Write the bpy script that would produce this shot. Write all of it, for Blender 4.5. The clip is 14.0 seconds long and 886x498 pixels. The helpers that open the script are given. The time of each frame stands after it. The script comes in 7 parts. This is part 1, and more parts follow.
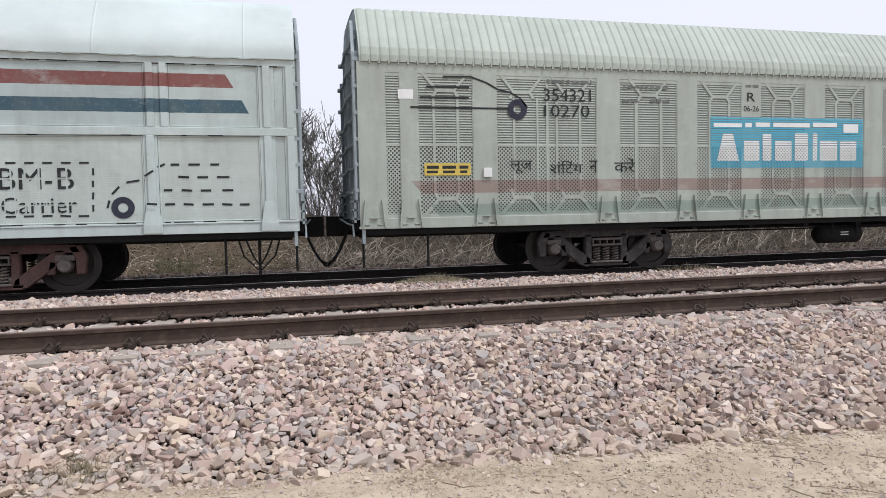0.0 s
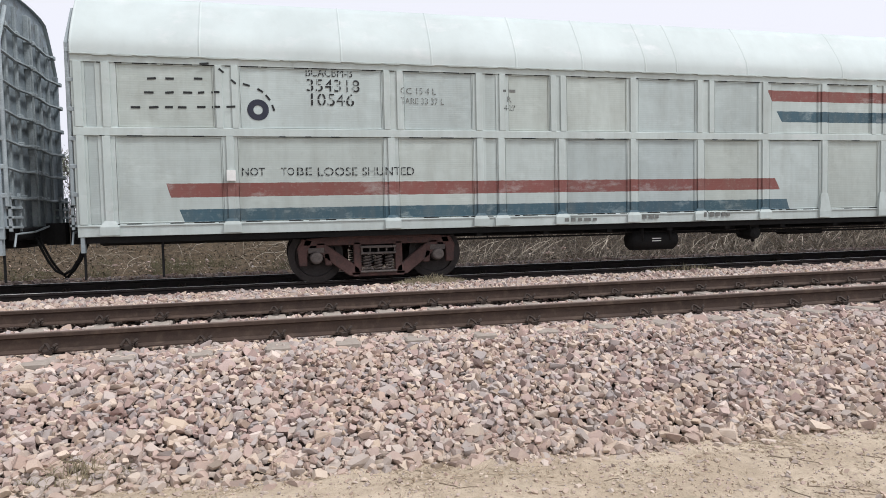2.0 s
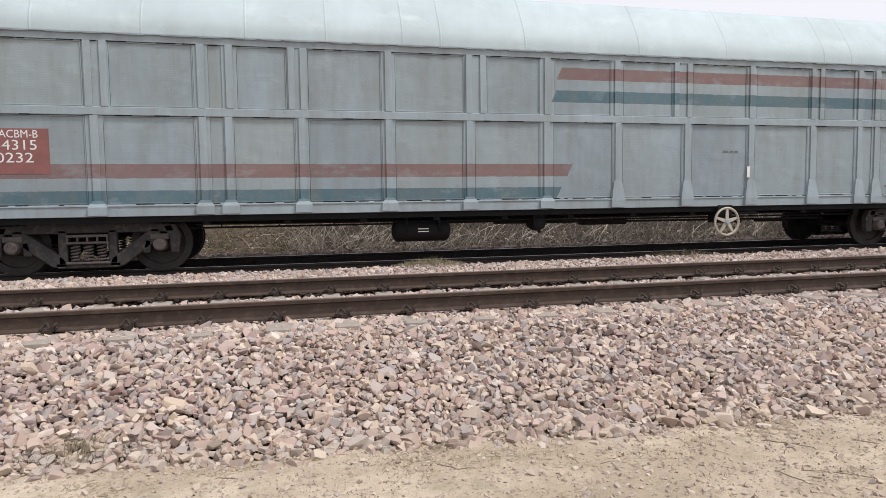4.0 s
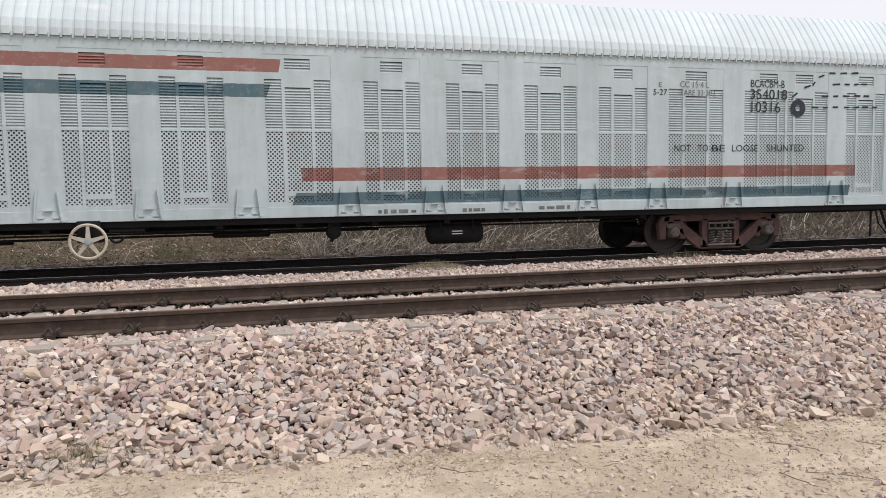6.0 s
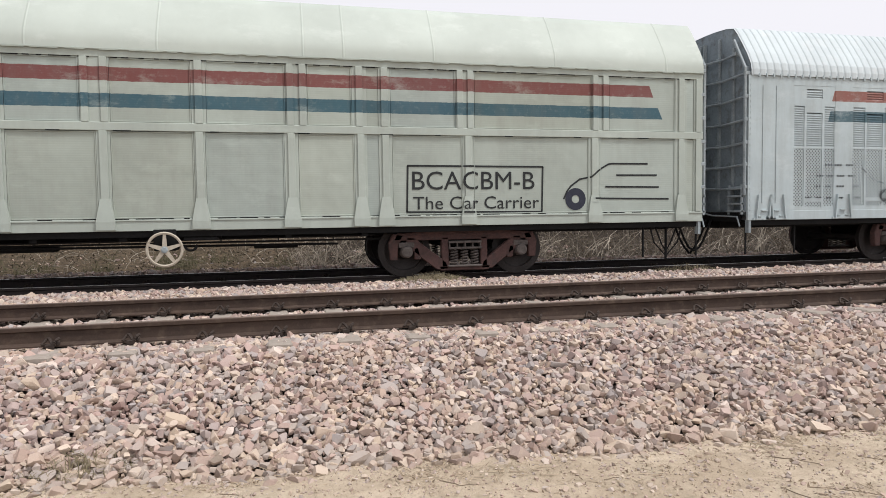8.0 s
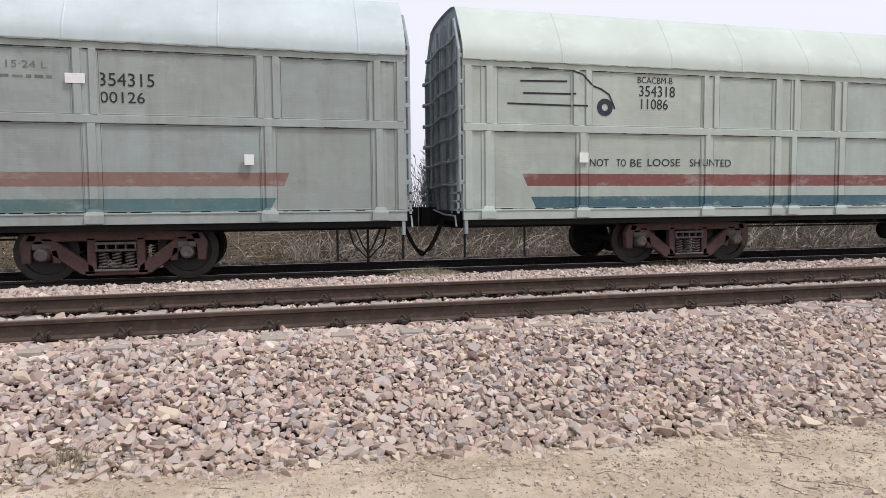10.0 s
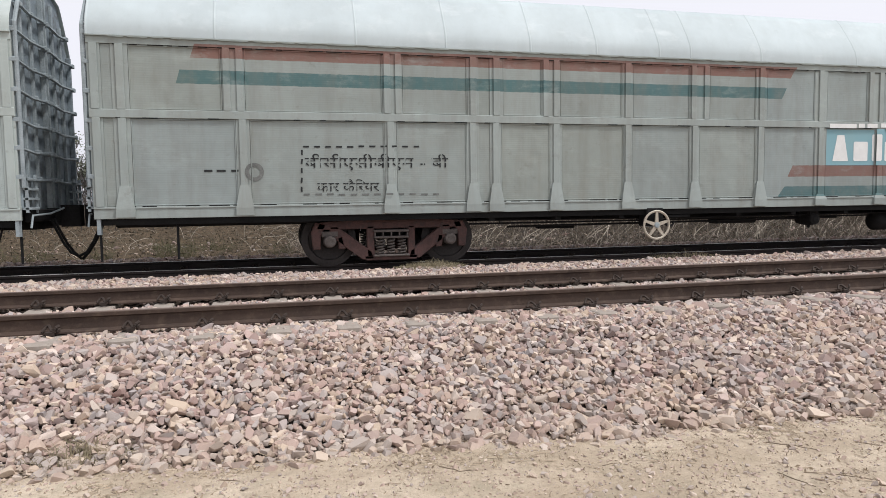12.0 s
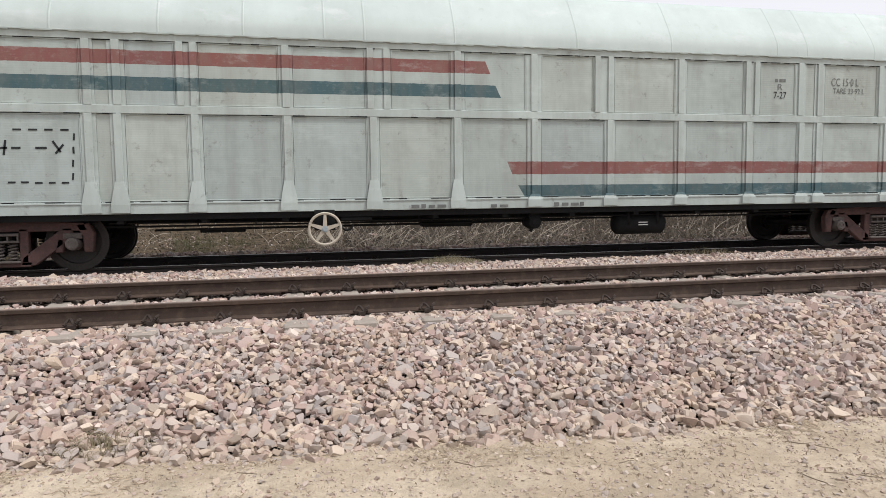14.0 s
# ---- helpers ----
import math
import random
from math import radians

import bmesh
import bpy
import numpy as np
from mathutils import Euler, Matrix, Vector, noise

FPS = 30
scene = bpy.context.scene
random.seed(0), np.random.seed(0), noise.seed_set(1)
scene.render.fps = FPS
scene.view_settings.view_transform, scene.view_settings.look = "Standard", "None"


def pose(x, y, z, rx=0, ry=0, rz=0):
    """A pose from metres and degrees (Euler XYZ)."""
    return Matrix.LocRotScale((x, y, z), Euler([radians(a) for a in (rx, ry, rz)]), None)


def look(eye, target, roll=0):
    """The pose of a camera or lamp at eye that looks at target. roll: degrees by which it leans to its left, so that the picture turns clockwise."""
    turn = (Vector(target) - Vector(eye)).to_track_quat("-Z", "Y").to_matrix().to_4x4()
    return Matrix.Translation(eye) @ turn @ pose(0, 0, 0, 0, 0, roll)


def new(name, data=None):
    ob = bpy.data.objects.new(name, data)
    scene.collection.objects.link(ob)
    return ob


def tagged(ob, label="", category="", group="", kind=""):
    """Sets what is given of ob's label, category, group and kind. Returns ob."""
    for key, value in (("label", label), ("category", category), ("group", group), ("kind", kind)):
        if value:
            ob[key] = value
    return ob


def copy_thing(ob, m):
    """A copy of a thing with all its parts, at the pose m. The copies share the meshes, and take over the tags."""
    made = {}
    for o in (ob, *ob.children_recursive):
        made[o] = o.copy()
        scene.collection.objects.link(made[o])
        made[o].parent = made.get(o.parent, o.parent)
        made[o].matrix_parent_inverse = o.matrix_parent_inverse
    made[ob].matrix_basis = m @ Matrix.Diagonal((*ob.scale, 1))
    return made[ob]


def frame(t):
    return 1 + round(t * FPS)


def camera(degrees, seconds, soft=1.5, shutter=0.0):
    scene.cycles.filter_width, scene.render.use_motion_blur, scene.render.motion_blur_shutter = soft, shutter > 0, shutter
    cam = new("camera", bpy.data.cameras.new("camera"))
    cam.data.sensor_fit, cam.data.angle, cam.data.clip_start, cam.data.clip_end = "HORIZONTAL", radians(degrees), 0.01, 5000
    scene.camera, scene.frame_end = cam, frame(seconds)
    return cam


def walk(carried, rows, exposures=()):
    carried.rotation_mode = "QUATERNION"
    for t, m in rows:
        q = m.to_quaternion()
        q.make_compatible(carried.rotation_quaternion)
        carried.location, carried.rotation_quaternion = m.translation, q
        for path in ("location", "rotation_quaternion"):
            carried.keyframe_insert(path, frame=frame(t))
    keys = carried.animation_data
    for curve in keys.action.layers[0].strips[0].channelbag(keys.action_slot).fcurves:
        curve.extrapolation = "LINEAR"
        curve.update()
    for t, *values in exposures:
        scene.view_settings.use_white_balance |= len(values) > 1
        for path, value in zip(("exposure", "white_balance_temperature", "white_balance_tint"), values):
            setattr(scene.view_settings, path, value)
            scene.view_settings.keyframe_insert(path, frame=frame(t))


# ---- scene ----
# ---- camera and its walk ----
cam = camera(67.27, 14.0, soft=0.85)
EYE = (0.0, 0.0, 0.934)
LOOK = [
    (0, -13.596, -2.898, 1.210),
    (0.5, -13.636, -2.735, 1.356),
    (1, -13.778, -2.964, 1.475),
    (1.5, -13.816, -3.038, 1.400),
    (2, -13.818, -2.849, 1.249),
    (2.5, -13.924, -2.872, 1.245),
    (3, -13.756, -3.647, 0.765),
    (5.5, -13.796, -4.515, 0.962),
    (6, -13.663, -4.036, 1.057),
    (6.5, -13.875, -3.791, 0.889),
    (7, -13.733, -3.170, 0.852),
    (7.5, -13.582, -3.121, 0.861),
    (8, -13.602, -3.045, 0.766),
    (10.5, -14.307, -3.887, 0.580),
    (11, -14.200, -4.267, 0.841),
    (11.5, -13.640, -4.291, 0.919),
    (12, -13.677, -4.140, 0.803),
    (12.5, -13.046, -4.161, 0.422),
    (13, -12.547, -4.080, 0.523),
    (13.5, -12.173, -4.362, 0.691),
    (14, -12.256, -4.478, 0.691),
]
walk(cam, [(t, pose(*EYE, 90 + pitch, roll, yaw)) for t, yaw, pitch, roll in LOOK],
     [(0, 0.37, 6120, 10), (3, 0.39, 6350, 10), (6, 0.38, 6430, 10), (8, 0.38, 6500, 10), (10.5, 0.37, 6220, 11), (12, 0.38, 6360, 10), (14, 0.38, 6430, 9)])


def travel(t):
    """How far the train has gone at t seconds."""
    t -= 0.0032
    return 10.6184 * t + (-0.06810) * t * t / 2 + (-0.00219) * t ** 3 / 6


# ---- plan ----
NEAR_Y = 6.372          # outer edge of the nearest rail's head
GAUGE = 1.676
HEAD = 0.072
TRAIN_Y = 12.015        # centre line of the train's track
TRAIN_Z = -0.096        # its rail top
SLEEPER = 0.6326         # spacing
SLEEPER_X = -1.328        # one sleeper's place
LENGTH = 24.2           # a wagon's body
PITCH = 25.15           # from wagon to wagon
FIRST = 13.35           # centre of the leading wagon at the start
HW = 1.39               # half a wagon's width
GROUND = -0.72

# ---- world and sun ----
world = bpy.data.worlds.new("world")
scene.world = world
world.use_nodes = True
wn, wl = world.node_tree.nodes, world.node_tree.links
sky = wn.new("ShaderNodeTexSky")
sky.sky_type = "NISHITA"
sky.sun_disc = False
sky.sun_elevation = radians(60)
sky.sun_rotation = radians(129)
sky.air_density, sky.dust_density, sky.ozone_density = 1.0, 6.0, 1.0
grey = wn.new("ShaderNodeHueSaturation")
grey.inputs["Saturation"].default_value = 0.06
cloud = wn.new("ShaderNodeMix")
cloud.data_type = "RGBA"
cloud.inputs["Factor"].default_value = 0.72
cloud.inputs["B"].default_value = (9.75, 9.65, 10.3, 1)
wl.new(sky.outputs["Color"], grey.inputs["Color"])
wl.new(grey.outputs["Color"], cloud.inputs["A"])
wl.new(cloud.outputs["Result"], wn["Background"].inputs["Color"])
wn["Background"].inputs["Strength"].default_value = 0.088
sun_data = bpy.data.lights.new("sun", "SUN")
sun_data.energy, sun_data.angle, sun_data.color = 2.1, radians(11), (1.0, 0.98, 0.96)
sun = new("sun", sun_data)
sun.matrix_world = look((8, -6.5, 18), (0, 0, 0))


# ---- materials ----
def nodes_of(name):
    m = bpy.data.materials.new(name)
    m.use_nodes = True
    return m, m.node_tree.nodes, m.node_tree.links, m.node_tree.nodes["Principled BSDF"]


def link_mix(n, l, fac, a, b, kind="MIX"):
    """A colour mix; fac, a and b are sockets or values."""
    x = n.new("ShaderNodeMix")
    x.data_type, x.blend_type = "RGBA", kind
    for sock, v in ((x.inputs[0], fac), (x.inputs[6], a), (x.inputs[7], b)):
        if isinstance(v, bpy.types.NodeSocket):
            l.new(v, sock)
        elif isinstance(v, (int, float)):
            sock.default_value = v
        else:
            sock.default_value = (*v, 1)
    return x.outputs[2]


def calc(n, l, op, a, b=0.0, c=0.0):
    x = n.new("ShaderNodeMath")
    x.operation = op
    for i, v in enumerate((a, b, c)):
        if isinstance(v, bpy.types.NodeSocket):
            l.new(v, x.inputs[i])
        else:
            x.inputs[i].default_value = v
    return x.outputs[0]


def step(n, l, v, lo, hi):
    x = n.new("ShaderNodeMapRange")
    x.inputs["From Min"].default_value, x.inputs["From Max"].default_value = lo, hi
    l.new(v, x.inputs["Value"])
    return x.outputs["Result"]


def grain(n, l, where, scale, detail=4.0, rough=0.6, stretch=None):
    x = n.new("ShaderNodeTexNoise")
    x.inputs["Scale"].default_value = scale
    x.inputs["Detail"].default_value = detail
    x.inputs["Roughness"].default_value = rough
    if stretch:
        s = n.new("ShaderNodeMapping")
        s.inputs["Scale"].default_value = stretch
        l.new(where, s.inputs["Vector"])
        where = s.outputs["Vector"]
    l.new(where, x.inputs["Vector"])
    return x.outputs["Fac"]


def relief(n, l, bsdf, height, strength, distance=0.01):
    b = n.new("ShaderNodeBump")
    b.inputs["Strength"].default_value, b.inputs["Distance"].default_value = strength, distance
    l.new(height, b.inputs["Height"])
    l.new(b.outputs["Normal"], bsdf.inputs["Normal"])


def surface(name, light, dark, rough=0.7, metal=0.0, big=1.5, fine=30.0, bump=0.3, deep=0.004, third=None):
    """A worn surface: two colours over two scales of noise, with fine relief; third: stain colour."""
    m, n, l, bsdf = nodes_of(name)
    where = n.new("ShaderNodeTexCoord").outputs["Object"]
    a, b = grain(n, l, where, big), grain(n, l, where, fine, 6)
    col = link_mix(n, l, step(n, l, calc(n, l, "ADD", calc(n, l, "MULTIPLY", a, 0.6), calc(n, l, "MULTIPLY", b, 0.4)), 0.35, 0.65), light, dark)
    if third:
        col = link_mix(n, l, calc(n, l, "MULTIPLY", step(n, l, grain(n, l, where, big * 2.7, 5), 0.52, 0.72), 0.8), col, third)
    l.new(col, bsdf.inputs["Base Color"])
    l.new(step(n, l, b, -0.6, 1.6), bsdf.inputs["Roughness"])
    r = calc(n, l, "ADD", calc(n, l, "MULTIPLY", b, 0.25), rough - 0.12)
    l.new(r, bsdf.inputs["Roughness"])
    bsdf.inputs["Metallic"].default_value = metal
    bsdf.inputs["Specular IOR Level"].default_value = 0.25
    relief(n, l, bsdf, b, bump, deep)
    return m


def wagon_paint(name, base, stripes, fade=0.15, grime=0.25, ribs=False, streak=0.3, patches=()):
    """Wagon paint in the wagon's own space. stripes: (colour, z low, z high, x at the low left, x at the top left, x at the
    low right, x at the top right). ribs: the fine horizontal rolling of the wall sheets. patches: the same, one box each."""
    m, n, l, bsdf = nodes_of(name)
    where = n.new("ShaderNodeTexCoord").outputs["Object"]
    sep = n.new("ShaderNodeSeparateXYZ")
    l.new(where, sep.inputs[0])
    px, py, pz = sep.outputs
    cloudy = grain(n, l, where, 0.7, 5)
    speck = grain(n, l, where, 14.0, 6)
    runs = grain(n, l, where, 3.0, 5, 0.65, (1.6, 1.6, 0.22))
    col = link_mix(n, l, step(n, l, cloudy, 0.3, 0.7), base, [c * 0.83 for c in base])
    wob = calc(n, l, "MULTIPLY", calc(n, l, "SUBTRACT", grain(n, l, where, 9.0, 3), 0.5), 0.02)
    zz = calc(n, l, "ADD", pz, wob)
    near = calc(n, l, "LESS_THAN", py, 0.0)
    for colour, z0, z1, xl0, xl1, xr0, xr1 in list(stripes) + list(patches):
        k = calc(n, l, "DIVIDE", calc(n, l, "SUBTRACT", zz, z0), z1 - z0)
        lo = calc(n, l, "ADD", calc(n, l, "MULTIPLY", k, xl1 - xl0), xl0)
        hi = calc(n, l, "ADD", calc(n, l, "MULTIPLY", k, xr1 - xr0), xr0)
        mask = calc(n, l, "MULTIPLY", calc(n, l, "GREATER_THAN", zz, z0), calc(n, l, "LESS_THAN", zz, z1))
        mask = calc(n, l, "MULTIPLY", mask, calc(n, l, "MULTIPLY", calc(n, l, "GREATER_THAN", px, lo), calc(n, l, "LESS_THAN", px, hi)))
        mask = calc(n, l, "MULTIPLY", mask, near)
        worn = calc(n, l, "SUBTRACT", 1.0 - fade, calc(n, l, "MULTIPLY", step(n, l, speck, 0.55, 0.85), 0.28))
        mask = calc(n, l, "MULTIPLY", mask, worn)
        col = link_mix(n, l, mask, col, colour)
    dirt = calc(n, l, "MULTIPLY", step(n, l, runs, 0.42, 0.72), streak)
    col = link_mix(n, l, dirt, col, (0.17, 0.155, 0.13))
    blotch = calc(n, l, "MULTIPLY", step(n, l, grain(n, l, where, 2.2, 8, 0.75), 0.5, 0.7), streak * 0.8)
    col = link_mix(n, l, blotch, col, (0.24, 0.235, 0.20))
    pale = calc(n, l, "MULTIPLY", step(n, l, grain(n, l, where, 1.3, 8, 0.7, (1.0, 1.0, 2.2)), 0.55, 0.72), 0.45)
    col = link_mix(n, l, pale, col, [min(0.62, c * 1.22) for c in base])
    spots = calc(n, l, "MULTIPLY", step(n, l, grain(n, l, where, 5.5, 7, 0.7), 0.6, 0.74), grime)
    col = link_mix(n, l, spots, col, (0.11, 0.085, 0.065))
    l.new(col, bsdf.inputs["Base Color"])
    bsdf.inputs["Roughness"].default_value = 0.62
    bsdf.inputs["Specular IOR Level"].default_value = 0.3
    h = calc(n, l, "MULTIPLY", speck, 0.25)
    if ribs:
        sheet = n.new("ShaderNodeObjectInfo").outputs["Random"]
        warm = link_mix(n, l, sheet, (0.965, 0.985, 1.01), (1.015, 1.0, 0.962))
        light = calc(n, l, "ADD", calc(n, l, "MULTIPLY", calc(n, l, "FRACT", calc(n, l, "MULTIPLY", sheet, 7.31)), 0.13), 0.92)
        col = link_mix(n, l, 1.0, link_mix(n, l, 1.0, col, warm, "MULTIPLY"), light, "MULTIPLY")
        l.new(col, bsdf.inputs["Base Color"])
        wave = calc(n, l, "SINE", calc(n, l, "MULTIPLY", pz, 6.283 / 0.034))
        h = calc(n, l, "ADD", h, calc(n, l, "ADD", calc(n, l, "MULTIPLY", wave, 0.075), calc(n, l, "MULTIPLY", grain(n, l, where, 1.6, 2), 9.0)))
    relief(n, l, bsdf, h, 0.5, 0.006)
    return m


def perforated(paint, name):
    """The same paint on sheet with staggered round holes cut through it."""
    m = paint.copy()
    m.name = name
    n, l = m.node_tree.nodes, m.node_tree.links
    where = n.new("ShaderNodeTexCoord").outputs["Object"]
    sep = n.new("ShaderNodeSeparateXYZ")
    l.new(where, sep.inputs[0])
    a = calc(n, l, "COSINE", calc(n, l, "MULTIPLY", sep.outputs[0], 6.283 / 0.066))
    b = calc(n, l, "COSINE", calc(n, l, "MULTIPLY", sep.outputs[2], 6.283 / 0.066))
    hole = calc(n, l, "GREATER_THAN", calc(n, l, "MULTIPLY", a, b), 0.27)
    clear = n.new("ShaderNodeBsdfTransparent")
    mix = n.new("ShaderNodeMixShader")
    l.new(hole, mix.inputs[0])
    l.new(n["Principled BSDF"].outputs[0], mix.inputs[1])
    l.new(clear.outputs[0], mix.inputs[2])
    l.new(mix.outputs[0], n["Material Output"].inputs["Surface"])
    return m


def sign_paint(paint, name):
    """Sign paint that lies only on the metal between the slots and holes behind it."""
    m = perforated(paint, name)
    n, l = m.node_tree.nodes, m.node_tree.links
    mix = next(x for x in n if x.bl_idname == "ShaderNodeMixShader")
    round_hole = mix.inputs[0].links[0].from_socket
    sep = n.new("ShaderNodeSeparateXYZ")
    l.new(n.new("ShaderNodeTexCoord").outputs["Object"], sep.inputs[0])
    slot = calc(n, l, "MULTIPLY", calc(n, l, "GREATER_THAN", calc(n, l, "SINE", calc(n, l, "MULTIPLY", sep.outputs[2], 6.283 / 0.042)), 0.45), 0.75)
    upper = calc(n, l, "GREATER_THAN", sep.outputs[2], 2.17)
    low = calc(n, l, "MULTIPLY", round_hole, calc(n, l, "SUBTRACT", 1.0, upper))
    l.new(calc(n, l, "ADD", low, calc(n, l, "MULTIPLY", slot, upper)), mix.inputs[0])
    return m


def stone_material(name, island):
    """Crushed ballast: pinkish, grey and buff stones, each its own shade, dusted."""
    m, n, l, bsdf = nodes_of(name)
    geo = n.new("ShaderNodeNewGeometry")
    pick = geo.outputs["Random Per Island"] if island else n.new("ShaderNodeObjectInfo").outputs["Random"]
    ramp = n.new("ShaderNodeValToRGB")
    ramp.color_ramp.interpolation = "LINEAR"
    tones = [(0.0, (0.20, 0.15, 0.135)), (0.16, (0.44, 0.315, 0.275)), (0.32, (0.33, 0.295, 0.285)), (0.48, (0.57, 0.465, 0.375)),
             (0.62, (0.30, 0.205, 0.18)), (0.76, (0.50, 0.395, 0.30)), (0.88, (0.25, 0.225, 0.22)), (1.0, (0.62, 0.52, 0.455))]
    e = ramp.color_ramp.elements
    e[0].position, e[0].color = tones[0][0], (*tones[0][1], 1)
    e[1].position, e[1].color = tones[-1][0], (*tones[-1][1], 1)
    for p, c in tones[1:-1]:
        e.new(p).color = (*c, 1)
    l.new(pick, ramp.inputs[0])
    where = n.new("ShaderNodeTexCoord").outputs["Object"]
    a, b = grain(n, l, where, 9.0, 4), grain(n, l, where, 120.0, 4)
    zone = grain(n, l, where, 0.9, 3)
    col = link_mix(n, l, calc(n, l, "MULTIPLY", step(n, l, a, 0.45, 0.7), 0.25), ramp.outputs[0], (0.41, 0.335, 0.285))
    col = link_mix(n, l, calc(n, l, "MULTIPLY", step(n, l, zone, 0.5, 0.68), 0.22), col, (0.30, 0.255, 0.24))
    buff = step(n, l, grain(n, l, where, 1.3, 4, 0.6, (1.0, 1.4, 1.0)), 0.52, 0.66)
    col = link_mix(n, l, calc(n, l, "MULTIPLY", buff, 0.3), col, (0.50, 0.37, 0.27))
    col = link_mix(n, l, calc(n, l, "MULTIPLY", step(n, l, b, 0.5, 0.75), 0.3), col, (0.19, 0.15, 0.14))
    world_at = n.new("ShaderNodeSeparateXYZ")
    l.new(geo.outputs["Position"], world_at.inputs[0])
    dusty = step(n, l, calc(n, l, "ADD", calc(n, l, "MULTIPLY", world_at.outputs[2], -1.0), calc(n, l, "MULTIPLY", zone, 0.12)), 0.60, 0.80)
    col = link_mix(n, l, calc(n, l, "MULTIPLY", dusty, 0.4), col, (0.42, 0.345, 0.265))
    l.new(col, bsdf.inputs["Base Color"])
    bsdf.inputs["Roughness"].default_value = 0.9
    bsdf.inputs["Specular IOR Level"].default_value = 0.25
    relief(n, l, bsdf, b, 0.5, 0.004)
    return m


def dirt_material():
    """Trodden pale earth near the line, browner with litter on the bank behind, where shade is also put into the
    colour.
    """
    m, n, l, bsdf = nodes_of("dry_earth")
    where = n.new("ShaderNodeTexCoord").outputs["Object"]
    a, b, c = grain(n, l, where, 0.8, 5), grain(n, l, where, 9.0, 6, 0.7), grain(n, l, where, 70.0, 5, 0.7)
    col = link_mix(n, l, step(n, l, a, 0.42, 0.58), (0.60, 0.50, 0.385), (0.44, 0.355, 0.262))
    col = link_mix(n, l, calc(n, l, "MULTIPLY", step(n, l, b, 0.45, 0.7), 0.6), col, (0.31, 0.25, 0.185))
    col = link_mix(n, l, calc(n, l, "MULTIPLY", step(n, l, c, 0.54, 0.74), 0.55), col, (0.24, 0.185, 0.13))
    col = link_mix(n, l, calc(n, l, "MULTIPLY", step(n, l, grain(n, l, where, 2.3, 6, 0.7), 0.53, 0.68), 0.45), col, (0.27, 0.245, 0.17))
    sep = n.new("ShaderNodeSeparateXYZ")
    l.new(where, sep.inputs[0])
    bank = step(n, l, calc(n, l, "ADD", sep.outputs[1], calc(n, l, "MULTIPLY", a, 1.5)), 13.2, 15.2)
    # both bank soils are coloured darker, as shaded by wagons and canes
    shaded_humus = link_mix(n, l, step(n, l, b, 0.4, 0.62), (0.06, 0.045, 0.033), (0.02, 0.016, 0.013))
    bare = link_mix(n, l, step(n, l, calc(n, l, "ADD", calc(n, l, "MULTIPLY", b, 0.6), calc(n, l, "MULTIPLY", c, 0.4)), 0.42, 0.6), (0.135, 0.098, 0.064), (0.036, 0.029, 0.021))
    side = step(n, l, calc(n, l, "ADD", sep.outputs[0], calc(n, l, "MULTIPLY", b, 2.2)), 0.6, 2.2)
    col = link_mix(n, l, bank, col, link_mix(n, l, side, bare, shaded_humus))
    l.new(col, bsdf.inputs["Base Color"])
    bsdf.inputs["Roughness"].default_value = 0.95
    bsdf.inputs["Specular IOR Level"].default_value = 0.15
    relief(n, l, bsdf, calc(n, l, "ADD", c, calc(n, l, "MULTIPLY", b, 2.2)), 0.75, 0.022)
    return m


def stem_material(name, a, b):
    m, n, l, bsdf = nodes_of(name)
    pick = n.new("ShaderNodeNewGeometry").outputs["Random Per Island"]
    col = link_mix(n, l, pick, a, b)
    where = n.new("ShaderNodeTexCoord").outputs["Object"]
    col = link_mix(n, l, calc(n, l, "MULTIPLY", grain(n, l, where, 25.0), 0.4), col, [c * 0.55 for c in a])
    l.new(col, bsdf.inputs["Base Color"])
    bsdf.inputs["Roughness"].default_value = 0.85
    return m


STONE = stone_material("ballast_stone", True)
STONE_ONE = stone_material("ballast_single_stone", False)
EARTH = dirt_material()
# bed under the stones, coloured dark so their gaps look shaded
BED = surface("shaded_ballast_bed", (0.10, 0.077, 0.067), (0.05, 0.038, 0.033), 0.95, big=6, fine=60, bump=0.8, deep=0.02)
RUST = surface("rusted_rail", (0.075, 0.05, 0.038), (0.045, 0.031, 0.025), 0.75, 0.0, 4, 60, 0.3, 0.003, (0.11, 0.08, 0.06))
# shaded copy of the rust, for the rails in the train's shadow
RUST_SHADED = surface("shaded_rail", (0.035, 0.028, 0.026), (0.02, 0.017, 0.016), 0.7, 0.0, 4, 60, 0.3, 0.003)
# polished top; its pale, barely metallic colour stands in for reflected sky
RUNNING = surface("polished_rail_sheen", (0.80, 0.78, 0.76), (0.68, 0.66, 0.64), 0.5, 0.35, 3, 50, 0.05, 0.001)
DULL_TOP = surface("dusty_rail_top", (0.19, 0.14, 0.115), (0.13, 0.095, 0.08), 0.6, 0.2, 3, 50, 0.1, 0.001)
CONCRETE = surface("sleeper_concrete", (0.34, 0.30, 0.26), (0.24, 0.205, 0.175), 0.92, 0, 3, 45, 0.5, 0.004, (0.28, 0.22, 0.18))
CLIP = surface("rusted_clip", (0.06, 0.044, 0.036), (0.035, 0.027, 0.023), 0.7, 0.3, 8, 60)
BOGIE_RED = surface("bogie_red_oxide", (0.105, 0.058, 0.052), (0.06, 0.038, 0.035), 0.85, 0, 5, 40, 0.3, 0.004, (0.05, 0.042, 0.04))
